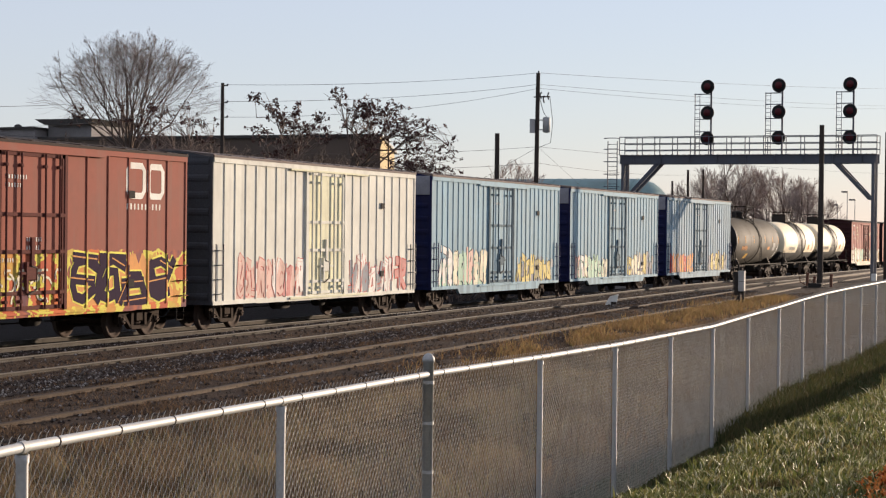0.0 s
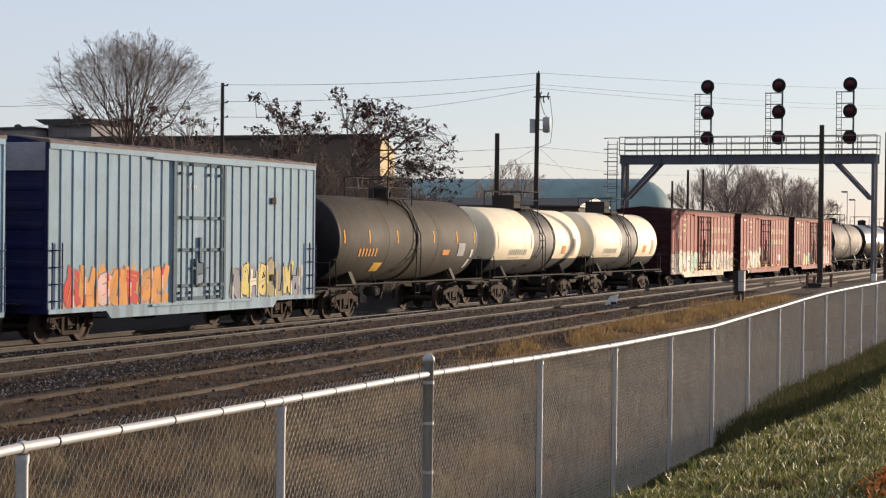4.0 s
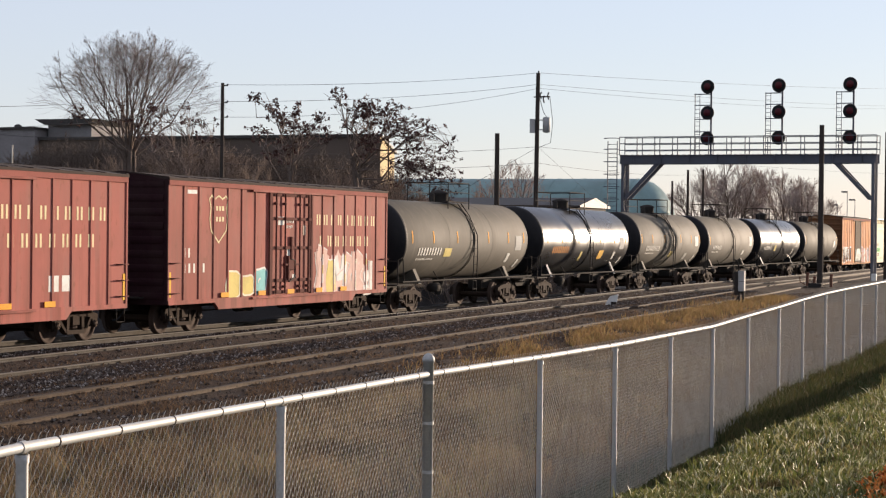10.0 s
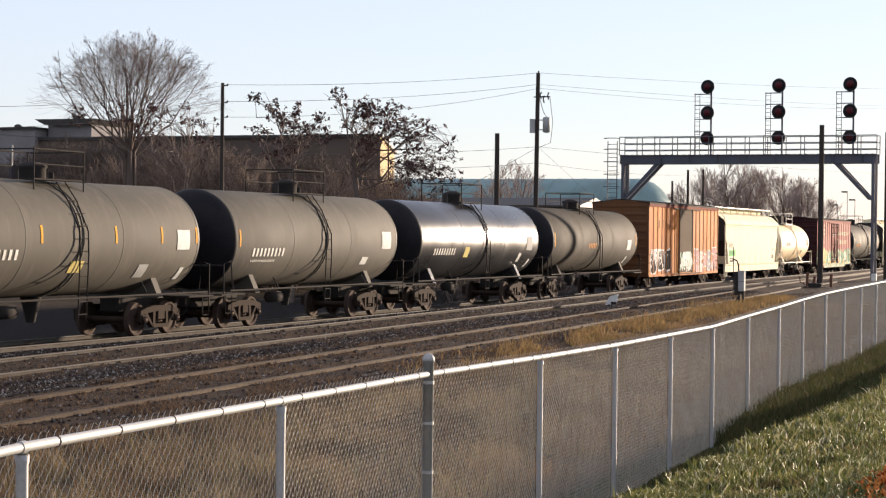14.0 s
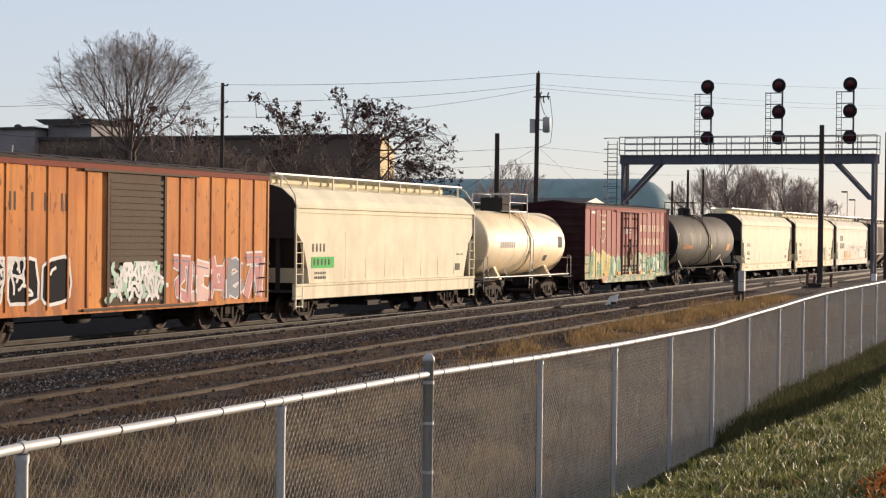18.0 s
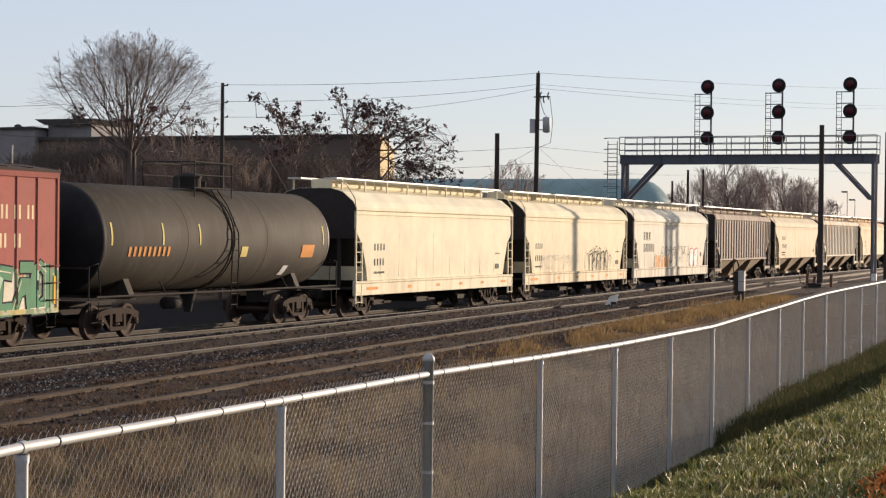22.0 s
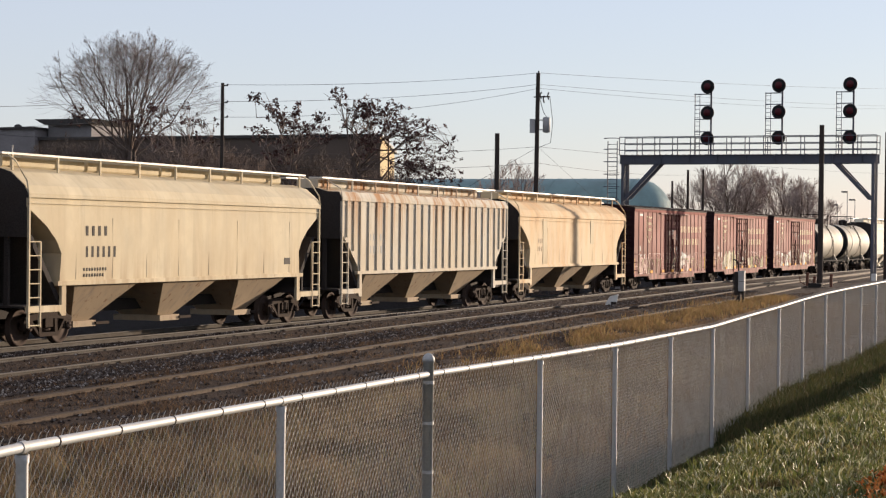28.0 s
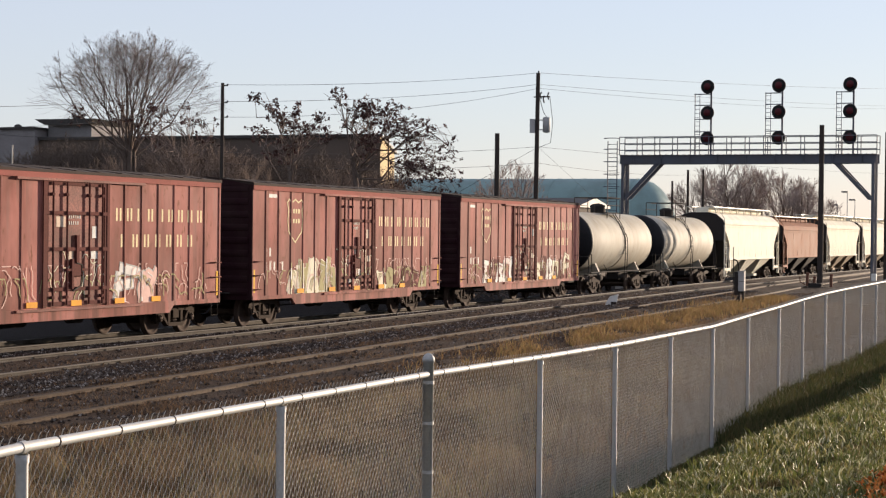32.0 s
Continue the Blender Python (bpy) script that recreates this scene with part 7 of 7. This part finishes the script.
M["teal"] = surface("teal_metal_roof", (0.19, 0.29, 0.285), 0.5, 0.1, 1, 0.12)
M["window"] = surface("dark_window_glass", (0.02, 0.022, 0.025), 0.12, 0, 1, 0.1, dirty=0, bump=0)
M["shed"] = surface("weathered_board_shed", (0.13, 0.11, 0.095), 0.9, 0, 2, 0.3, stretch=(1, 4, 0.3))


def build_buildings():
    b = thing("office_building", "brown brick flat-roofed building behind bare trees", "building")
    A, B = (130.0, 55.62), (158.0, 66.2)
    part("wall", Shape().extrude_z([A, (130.35, A[1] + 0.13), (160, 88), (130, 88)], -0.7, 10.05), M["brick"], b)
    part("end_wall", Shape().extrude_z([(130.02, A[1] - 0.02), B, (158, 67), (130.02, A[1] + 0.4)], -0.7, 10.04), M["pale_brick"], b, "pale yellow brick end wall, sunlight in its colour")
    part("coping", Shape().extrude_z([(129.8, 55.42), (158.2, 66.0), (160, 88), (129.8, 88)], 10.05, 10.28), M["coping"], b, "dark roof edge")
    for i, y in enumerate((57.6, 62.0, 66.4, 71.0, 75.6)):
        for z in (1.6, 5.9):
            w = part("window", Shape().box(129.9, 130.02, y - 0.62, y + 0.62, z, z + 2.2), M["window"], b)
            part("frame", Shape().box(129.86, 129.96, y - 0.04, y + 0.04, z, z + 2.2).box(129.86, 129.96, y - 0.62, y + 0.62, z + 1.1, z + 1.16), M["coping"], w)
            part("sill", Shape().box(129.75, 130.05, y - 0.75, y + 0.75, z - 0.12, z), M["concrete"], w)
    part("penthouse", Shape().box(131, 137, 80.9, 84.9, 10.25, 11.35), M["render_grey"], b)
    part("cornice", Shape().extrude_x([(80.3, 11.75), (80.9, 11.3), (84.9, 11.3), (85.8, 11.75)], 130.4, 137.5), M["coping"], b)
    part("roof_vent", Shape().box(132, 132.6, 82.6, 83.3, 11.75, 12.1), M["coping"], b)
    w = thing("grey_annex", "grey rendered blank-walled annex of the building", "building")
    part("wall", Shape().box(129.4, 150, 85.1, 122, -0.7, 10.9), M["render_grey"], w)
    part("coping", Shape().box(129.2, 150, 85.0, 122, 10.9, 11.08), M["coping"], w)
    part("roof_vent", Shape().lathe([(0, 0.3), (0.2, 0.3), (0.3, 0.1)], "z", 10, (130.5, 87.4, 11.08)), M["coping"], w)
    t = thing("warehouse", "teal barrel-roofed metal warehouse in the distance", "warehouse")
    prof = [(130, 8.2), (74, 8.2)] + [(74 - 5.6 * math.sin(a), 8.2 * math.cos(a)) for a in [math.pi / 2 * i / 9 for i in range(1, 9)]]
    part("roof", Shape().lathe(prof, "y", 48, (268, 0, 3.1)), M["teal"], t)
    for i in range(14):
        y = 74 + i * 4
        part("roof_seam", Shape().lathe([(y - 0.06, 8.2), (y - 0.03, 8.26), (y + 0.03, 8.26), (y + 0.06, 8.2)], "y", 48, (268, 0, 3.1)), M["teal"], t)
    s = thing("long_shed", "low weathered board shed beside the tracks", "shed")
    part("wall", Shape().box(150, 158, 46.5, 66, -0.7, 5.4), M["shed"], s)
    part("roof", Shape().extrude_y([(149.6, 5.4), (154, 6.1), (158.4, 5.4), (158.4, 5.25), (149.6, 5.25)], 46.2, 66.3), M["coping"], s)
    for i in range(20):
        part("batten", lambda: Shape().box(149.93, 150.0, -0.06, 0.06, -0.7, 5.2), M["shed"], s, at=pose(0, 47 + i * 0.98, 0), key="batten")
    part("notice", Shape().box(149.88, 149.93, 54.6, 56.0, 4.6, 5.1), M["plate_white"], s, "blank white notice")


build_buildings()


# ---- poles and wires ----
def round_pole(name, label, x, y, z, r, lean=0.0, group=""):
    p = thing(name, label, "pole", group, at=pose(x, y, 0))
    part("shaft", Shape().tube([(0, 0, -1.0), (0, -lean * 0.5, z * 0.5), (0, -lean, z)], r, 12, r * 0.78), M["pole"], p)
    return p


def wire(name, pts, sag, r=0.010):
    s = Shape()
    w = []
    for a, b in zip(pts, pts[1:]):
        a, b = Vector(a), Vector(b)
        w += [a.lerp(b, i / 12) - Vector((0, 0, sag * 4 * (i / 12) * (1 - i / 12))) for i in range(12)]
    w.append(Vector(pts[-1]))
    t = thing(name, "thin black overhead wire strung between the poles", "overhead wire", "overhead wires")
    part("strand", s.tube(w, r, 4), M["cable"], t)


def build_poles():
    p = round_pole("utility_pole", "tall wooden utility pole with transformers and insulators", 118, 39.5, 13.45, 0.17, 0.12)
    part("transformer", Shape().lathe([(-0.55, 0.08), (-0.5, 0.24), (0.4, 0.24), (0.46, 0.2), (0.5, 0.06)], "z", 16, (0, -0.72, 10.1)), M["galv"], p, "grey transformer can")
    part("transformer", Shape().box(-0.2, 0.2, 0.02, 0.36, 9.55, 10.45), M["galv"], p, "grey switch box")
    part("bracket", Shape().box(-0.05, 0.05, -0.75, 0.0, 10.35, 10.42), M["galv"], p)
    part("bracket", Shape().box(-0.05, 0.05, -0.75, 0.0, 9.72, 9.79), M["galv"], p)
    for k, (y, z) in enumerate(((-0.35, 12.0), (-0.55, 11.75), (-0.85, 11.95))):
        part("cutout", Shape().tube([(0, y, z - 0.25), (0, y + 0.08, z), (0, y, z + 0.22)], 0.05, 6), M["grey_end"], p, "fuse cutout")
    part("crossarm", Shape().box(-0.05, 0.05, -0.95, 0.15, 11.85, 11.93), M["pole"], p)
    for z in (13.45, 12.7, 12.45):
        part("insulator", Shape().lathe([(0, 0.03), (0.05, 0.07), (0.1, 0.04), (0.14, 0.065), (0.2, 0.02)], "z", 8, (0, -0.15, z - 0.05)), M["grey_end"], p)
    part("drop_cable", Shape().tube([(0, -0.18, 12.0), (0, -0.5, 10.9), (0, -0.72, 10.6)], 0.02, 5), M["cable"], p)
    part("drop_cable", Shape().tube([(0, -0.95, 11.8), (0, -1.15, 10.2), (0, -1.0, 8.9), (0, -0.2, 8.6)], 0.018, 5), M["cable"], p)
    q = round_pole("utility_pole", "slim dark utility pole rising above the brush", 92, 48.65, 10.95, 0.12)
    for z in (10.8, 9.9, 9.1):
        part("insulator", Shape().lathe([(0, 0.03), (0.05, 0.06), (0.1, 0.03)], "z", 8, (0, -0.3, z)), M["grey_end"], q)
        part("bracket", Shape().box(-0.02, 0.02, -0.32, 0, z - 0.03, z + 0.02), M["pole"], q)
    round_pole("wooden_post", "short thick dark wooden post without wires", 110, 39.3, 9.1, 0.18)
    round_pole("wooden_post", "dark wooden trackside post standing before the gantry", 103.5, 18.42, 9.0, 0.165, 0.02)
    round_pole("wooden_post", "dark wooden trackside post beside the gantry leg", 123.7, 17.87, 9.7, 0.13)
    for x, y, z in ((170, 42.3, 9.0), (190, 48.9, 8.6), (200, 48.1, 10.15)):
        round_pole("utility_pole", "distant dark utility pole", x, y, z, 0.14, group="distant poles")
    wire("overhead_wire", [(70, 47.9, 8.2), (92, 48.4, 10.85), (118, 39.35, 13.45), (260, 35.8, 23.0)], 0.25)
    wire("overhead_wire", [(70, 47.9, 7.3), (92, 48.4, 9.95), (118, 39.35, 12.7), (260, 35.8, 20.7)], 0.3)
    wire("overhead_wire", [(70, 47.9, 7.0), (92, 48.4, 9.1), (118, 39.35, 12.45), (260, 35.8, 20.4)], 0.5)
    wire("overhead_wire", [(92, 48.5, 7.2), (118, 39.4, 8.65), (260, 36, 11.6)], 0.25)
    wire("overhead_wire", [(92, 48.5, 6.6), (118, 39.4, 7.6), (200, 48, 9.6)], 0.35)
    wire("guy_wire", [(118, 39.4, 8.7), (150, 44, 5.0)], 0.0)
    wire("guy_wire", [(118, 39.4, 8.6), (112, 44.5, 4.5)], 0.0)
    f = thing("slim_pole", "slim white pole with a grey box","pole", at=pose(95, 64, 0))
    part("shaft", Shape().tube([(0, 0, -0.7), (0, 0, 7.75)], 0.06, 8, 0.04), M["white_rail"], f)
    part("finial", Shape().lathe([(0, 0.02), (0.05, 0.07), (0.1, 0.02)], "z", 8, (0, 0, 7.75)), M["white_rail"], f)
    part("box", Shape().box(-0.1, 0.1, -0.12, 0.12, 5.6, 6.5), M["grey_end"], f, "dark grey box on the pole")
    for x, y, z in ((330, 54.2, 10.95), (330, 52.9, 9.6), (345, 58.4, 9.0)):
        l = thing("street_lamp", "distant grey street lamp on a slim mast", "street lamp", "distant lamps", at=pose(x, y, 0))
        part("mast", Shape().tube([(0, 0, -0.7), (0, 0, z)], 0.11, 8, 0.07), M["galv"], l)
        part("lamp_head", Shape().chamfer(-0.35, 0.35, -0.1, 1.0, z - 0.12, z + 0.12, 0.05), M["grey_end"], l)


build_poles()


# ---- trackside fittings ----
M["rust_stub"] = surface("rust_brown_steel", (0.16, 0.075, 0.05), 0.9, 0, 6, 0.4)


def build_trackside():
    z0 = ground_z(76.4, 16.75)
    r = thing("relay_box", "pale grey two-door relay box on dark legs", "relay box", at=pose(76.4, 16.75, 0))
    part("case", Shape().chamfer(-0.14, 0.14, -0.13, 0.10, 0.72, 1.5, 0.015), M["grey_plate"], r)
    part("lid", Shape().box(-0.16, 0.16, -0.15, 0.12, 1.5, 1.54), M["grey_plate"], r)
    part("door_seam", Shape().box(-0.145, 0.0, -0.135, 0.105, 1.10, 1.115), M["coping"], r)
    for y in (-0.08, 0.08):
        part("leg", Shape().box(-0.05, 0.05, y - 0.035, y + 0.035, z0 - 0.3, 0.72), M["under"], r)
    part("cable_duct", Shape().tube([(0.1, 0.0, 0.72), (0.15, 0.25, 0.3), (0.1, 0.3, z0 - 0.1)], 0.05, 6), M["cable"], r)
    # black slab along the left side of the pale case
    part("side_case", Shape().box(-0.12, 0.12, 0.12, 0.28, 0.55, 1.5), M["under"], r, "black slab beside the case")
    part("rod", Shape().tube([(0, 0.34, z0 - 0.1), (0, 0.34, 2.0), (0, 0.34, 2.5)], 0.018, 5), M["under"], r)
    part("hooked_pipe", Shape().tube([(0, 0.12, 1.5), (0, 0.13, 1.78), (0, 0.2, 1.95), (0, 0.34, 2.0)], 0.03, 6), M["under"], r)
    d = thing("dwarf_marker", "small white tilted marker beside the rails", "marker", at=pose(73.6, 21.3, ground_z(73.6, 21.3), 0, 0, 105))
    part("plate", Shape().extrude_y([(-0.12, 0.0), (0.34, 0.0), (0.14, 0.34), (-0.2, 0.42)], -0.05, 0.05), M["plate_white"], d)
    part("foot", Shape().box(-0.12, 0.1, 0.06, 0.2, -0.05, 0.12), M["under"], d)
    for x, y, top in ((103.2, 17.75, 0.62), (103.9, 19.15, 0.7), (104.6, 18.9, 0.5)):
        k = thing("stub_post", "short rust-brown steel stub beside the wooden post", "stub post", "stubs round the post", at=pose(x, y, ground_z(x, y)))
        part("shaft", Shape().tube([(0, 0, -0.3), (0, 0.02, top * 0.6), (0.03, 0.0, top)], 0.09, 8, 0.075), M["rust_stub"], k)
        part("cap", Shape().lathe([(0, 0.10), (0.05, 0.10), (0.08, 0.05)], "z", 10, (0.03, 0, top)), M["rust_stub"], k)
    k = thing("switch_machine", "dark low switch machine case at the wooden post", "switch machine", at=pose(102.6, 18.5, ground_z(102.6, 18.5)))
    part("case", Shape().chamfer(-0.22, 0.22, -0.36, 0.36, 0.05, 0.27, 0.05), M["under"], k)
    part("base", Shape().box(-0.3, 0.3, -0.7, 0.7, -0.1, 0.06), M["tie"], k)
    part("crank", Shape().tube([(0, 0.55, 0.2), (0, 0.8, 0.3), (0, 0.85, 0.6)], 0.03, 6), M["rust_stub"], k)
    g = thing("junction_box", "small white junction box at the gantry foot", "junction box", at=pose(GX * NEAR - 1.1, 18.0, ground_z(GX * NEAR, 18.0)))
    part("case", Shape().chamfer(-0.15, 0.15, -0.15, 0.15, 0.0, 0.45, 0.02), M["plate_white"], g)
    part("post", Shape().box(-0.04, 0.04, -0.04, 0.04, -0.3, 0.0), M["under"], g)


build_trackside()


# ---- grass, weeds and stones ----
def blades(rng, spots, hmin, hmax, w, droop):
    v, f = [], []
    for x, y, z in spots:
        h = rng.uniform(hmin, hmax)
        a = rng.uniform(0, 6.283)
        c, s = math.cos(a), math.sin(a)
        b = rng.uniform(0, 6.283)
        l = h * rng.uniform(0.1, droop)
        lx, ly = math.cos(b) * l, math.sin(b) * l
        ww = w * rng.uniform(0.6, 1.3)
        n = len(v)
        v += [(x - c * ww, y - s * ww, z - 0.02), (x + c * ww, y + s * ww, z - 0.02), (x + lx * 0.35 + c * ww * 0.7, y + ly * 0.35 + s * ww * 0.7, z + h * 0.6), (x + lx * 0.35 - c * ww * 0.7, y + ly * 0.35 - s * ww * 0.7, z + h * 0.6), (x + lx, y + ly, z + h)]
        f += [(n, n + 1, n + 2, n + 3), (n + 3, n + 2, n + 4)]
    return Shape().add(v, f)


def stuff(name, shape, mat, label, category):
    me = bpy.data.meshes.new(name)
    me.from_pydata(shape.v, [], shape.f)
    me.materials.append(mat)
    return tagged(new(name, me), label, category, kind="stuff")


def build_grass():
    rng = random.Random(77)
    lawn = islands("mown_grass_blades", [(0.08, 0.10, 0.024), (0.21, 0.23, 0.055), (0.12, 0.15, 0.035), (0.48, 0.39, 0.15), (0.26, 0.26, 0.07), (0.03, 0.038, 0.012), (0.30, 0.21, 0.09), (0.15, 0.19, 0.045), (0.85, 0.78, 0.52)], 0.45, 0.32)
    # darker copy of the lawn colours, with the bank's shade put in
    shade = islands("bank_weeds_with_shade", [(0.04, 0.05, 0.016), (0.10, 0.085, 0.035), (0.06, 0.075, 0.022), (0.16, 0.12, 0.06), (0.05, 0.06, 0.018)], 0.8, 0.3)
    spots, low, dead = [], [], []
    while len(spots) < 56000:
        x = 9 + 39 * rng.random() ** 1.6
        y = rng.uniform(0.12 * x, fence_y(x) + 0.3)
        if noise.noise((x * 1.6, y * 2.2, 5)) + 0.7 * noise.noise((x * 5, y * 6, 9)) < rng.uniform(-0.15, 0.3):
            continue
        if y > bank_edge(x) - 0.03:
            if rng.random() < 0.6:
                continue
            low.append((x, y, ground_z(x, y)))
            continue
        (dead if noise.noise((x * 0.9, y * 1.6, 40)) > rng.uniform(0.1, 0.45) else spots).append((x, y, ground_z(x, y)))
    faded = islands("dead_lawn_blades", [(0.26, 0.17, 0.07), (0.12, 0.085, 0.04), (0.42, 0.31, 0.14), (0.05, 0.045, 0.02), (0.20, 0.18, 0.06)], 0.6, 0.3)
    stuff("dead_grass", blades(rng, dead, 0.02, 0.06, 0.006, 1.4), faded, "patches of brown dead grass in the lawn", "grass")
    stuff("short_grass", blades(rng, low, 0.015, 0.05, 0.006, 1.0), shade, "short grass in shade-darkened colours beyond the bank top", "grass")
    stuff("grass", blades(rng, spots, 0.025, 0.085, 0.0062, 1.2), lawn, "sunlit mown grass with straw-coloured blades", "grass")
    tuft = []
    for _ in range(900):
        x = 9 + 33 * rng.random() ** 1.5
        y = rng.uniform(0.13 * x, max(0.14 * x, bank_edge(x) - 0.1))
        tuft += [(x + rng.gauss(0, 0.06), y + rng.gauss(0, 0.06), ground_z(x, y)) for _ in range(18)]
    stuff("grass_tufts", blades(rng, tuft, 0.05, 0.125, 0.0068, 1.3), lawn, "longer grass tufts on the bank", "grass")
    foot = []
    while len(foot) < 15000:
        x = 25 + 37 * rng.random() ** 1.3
        y = fence_y(x) + rng.gauss(-0.35, 0.32)
        if y < bank_edge(x) + 0.15 or noise.noise((x * 0.9, y * 1.5, 17)) < rng.uniform(-0.5, 0.25):
            continue
        foot.append((x, y, ground_z(x, y)))
    stuff("bank_weeds", blades(rng, foot, 0.05, 0.25, 0.008, 1.1), shade, "rough weeds in shade-darkened colours along the fence foot", "weeds")
    weed = islands("dry_weed_stalks", [(0.17, 0.105, 0.062), (0.34, 0.22, 0.125), (0.07, 0.04, 0.03), (0.55, 0.42, 0.25), (0.24, 0.13, 0.075), (0.15, 0.14, 0.05)], 0.85, 0.35)
    spots = []
    while len(spots) < 95000:
        x = 5 + 75 * rng.random() ** 1.3
        y = fence_y(x) + 0.08 + (14.8 - fence_y(x)) * rng.random()
        if noise.noise((x * 0.9, y * 0.9, 2)) + 0.5 * noise.noise((x * 2.2, y * 2.6, 4)) < rng.uniform(0.0, 0.15):
            continue
        if y < fence_y(x) + 1.3 and rng.random() < 0.8:
            continue
        spots.append((x, y, ground_z(x, y)))
    stuff("dry_weeds", blades(rng, spots, 0.10, 0.42, 0.006, 0.9), weed, "dry brown weeds and stalks behind the fence", "weeds")
    tuss = []
    while len(tuss) < 22000:
        x = 5 + 40 * rng.random() ** 1.3
        y = fence_y(x) + 1.6 + (12.2 - fence_y(x)) * rng.random()
        if noise.noise((x * 0.7, y * 0.8, 21)) < 0.08:
            continue
        tuss += [(x + rng.gauss(0, 0.09), y + rng.gauss(0, 0.09), ground_z(x, y)) for _ in range(18)]
    straw = islands("pale_straw_stalks", [(0.40, 0.29, 0.16), (0.58, 0.45, 0.27), (0.26, 0.18, 0.10), (0.46, 0.30, 0.15), (0.30, 0.28, 0.11)], 0.85, 0.35)
    stuff("dry_tussocks", blades(rng, tuss, 0.16, 0.45, 0.007, 1.3), straw, "pale straw-coloured grass tussocks behind the fence", "grass")
    gold = islands("golden_dry_grass", [(0.27, 0.17, 0.075), (0.38, 0.26, 0.12), (0.16, 0.11, 0.055), (0.24, 0.125, 0.06), (0.18, 0.155, 0.055)], 0.85, 0.4)
    spots = []
    while len(spots) < 17000:
        x = rng.uniform(38, 84)
        y = rng.gauss(line([(38, 14.0), (50, 15.2), (62, 15.9), (72, 16.4), (84, 17.0)], x), 0.75)
        if noise.noise((x * 0.3, y * 0.9, 12)) + 0.5 * noise.noise((x, y * 2, 7)) < rng.uniform(-0.3, 0.45):
            continue
        spots.append((x, y, ground_z(x, y)))
    stuff("golden_grass", blades(rng, spots, 0.07, 0.28, 0.010, 1.1), gold, "golden dry grass along the ballast edge", "grass")
    spots = []
    while len(spots) < 44000:
        x = 20 + 70 * rng.random() ** 1.4
        y = rng.choice((rng.uniform(14.5, 17.2), rng.uniform(16.5, 20.0), rng.uniform(18.5, 23.5)))
        if noise.noise((x * 0.5, y * 0.8, 31)) < rng.uniform(-0.3, 0.5):
            continue
        spots.append((x, y, ground_z(x, y)))
    stuff("track_weeds", blades(rng, spots, 0.02, 0.09, 0.008, 1.5), islands("dead_track_weeds", [(0.15, 0.095, 0.058), (0.05, 0.035, 0.026), (0.23, 0.155, 0.092), (0.10, 0.064, 0.042)], 0.9, 0.3), "short dead weeds in the cinders between rails", "weeds")
    # stones
    v, f = [], []
    oct_f = [(0, 2, 4), (2, 1, 4), (1, 3, 4), (3, 0, 4), (2, 0, 5), (1, 2, 5), (3, 1, 5), (0, 3, 5)]
    for _ in range(52000):
        x = 22 + 70 * rng.random() ** 1.5
        y = rng.choice((rng.uniform(19.2, 22.4), rng.uniform(19.4, 22.2), rng.uniform(15.2, 26.6), rng.uniform(24.6, 26.7)))
        r = rng.uniform(0.013, 0.042)
        z = ground_z(x, y) + r * 0.4
        n = len(v)
        v += [(x + dx * r * rng.uniform(0.7, 1.3), y + dy * r * rng.uniform(0.7, 1.3), z + dz * r * rng.uniform(0.6, 1.1)) for dx, dy, dz in ((1, 0, 0), (-1, 0, 0), (0, 1, 0), (0, -1, 0), (0, 0, 1), (0, 0, -1))]
        f += [tuple(n + i for i in t) for t in oct_f]
    stone = islands("ballast_stones", [(0.04, 0.031, 0.026), (0.085, 0.064, 0.05), (0.022, 0.017, 0.014), (0.17, 0.14, 0.115), (0.07, 0.046, 0.034), (0.034, 0.025, 0.02), (0.38, 0.34, 0.30)], 0.9)
    stuff("ballast_stones", Shape().add(v, f), stone, "loose dark ballast stones between the tracks", "ballast")
    # fallen orange leaves on the bank
    leaf = islands("fallen_orange_leaves", [(0.50, 0.16, 0.03), (0.60, 0.24, 0.05), (0.40, 0.10, 0.03)])
    v, f = [], []
    for _ in range(420):
        x, y = rng.gauss(14.3, 0.6), rng.gauss(1.98, 0.09)
        z = ground_z(x, y) + rng.uniform(0.03, 0.12)
        a, r = rng.uniform(0, 6.28), rng.uniform(0.009, 0.02)
        n = len(v)
        v += [(x + r * math.cos(a + k * 1.571), y + r * math.sin(a + k * 1.571), z + rng.uniform(-0.02, 0.03)) for k in range(4)]
        f.append((n, n + 1, n + 2, n + 3))
    stuff("fallen_leaves", Shape().add(v, f), leaf, "fallen orange leaves in the grass", "leaves")


build_grass()


# ---- motion ----
def motions():
    """The train rolls by at one speed, and its wheels turn with it."""
    for c, x0 in CARS:
        walk(c, [(t, pose(x0 - SPEED * t, MAIN_Y, 0)) for t in (0, 8, 16, 24, 32)])
    for k in (-1, 1):
        first, *rest = WHEELSETS[k]
        turn = math.degrees(SPEED / WHEEL_R)
        walk(first, [(i / FPS, pose(0.89 * k, 0, WHEEL_R, 0, -turn * i / FPS, 0)) for i in range(0, 32 * FPS + 1)])
        act, slot = first.animation_data.action, first.animation_data.action_slot
        for w in rest:
            w.rotation_mode = "QUATERNION"
            w.animation_data_create()
            w.animation_data.action = act
            w.animation_data.action_slot = slot


motions()
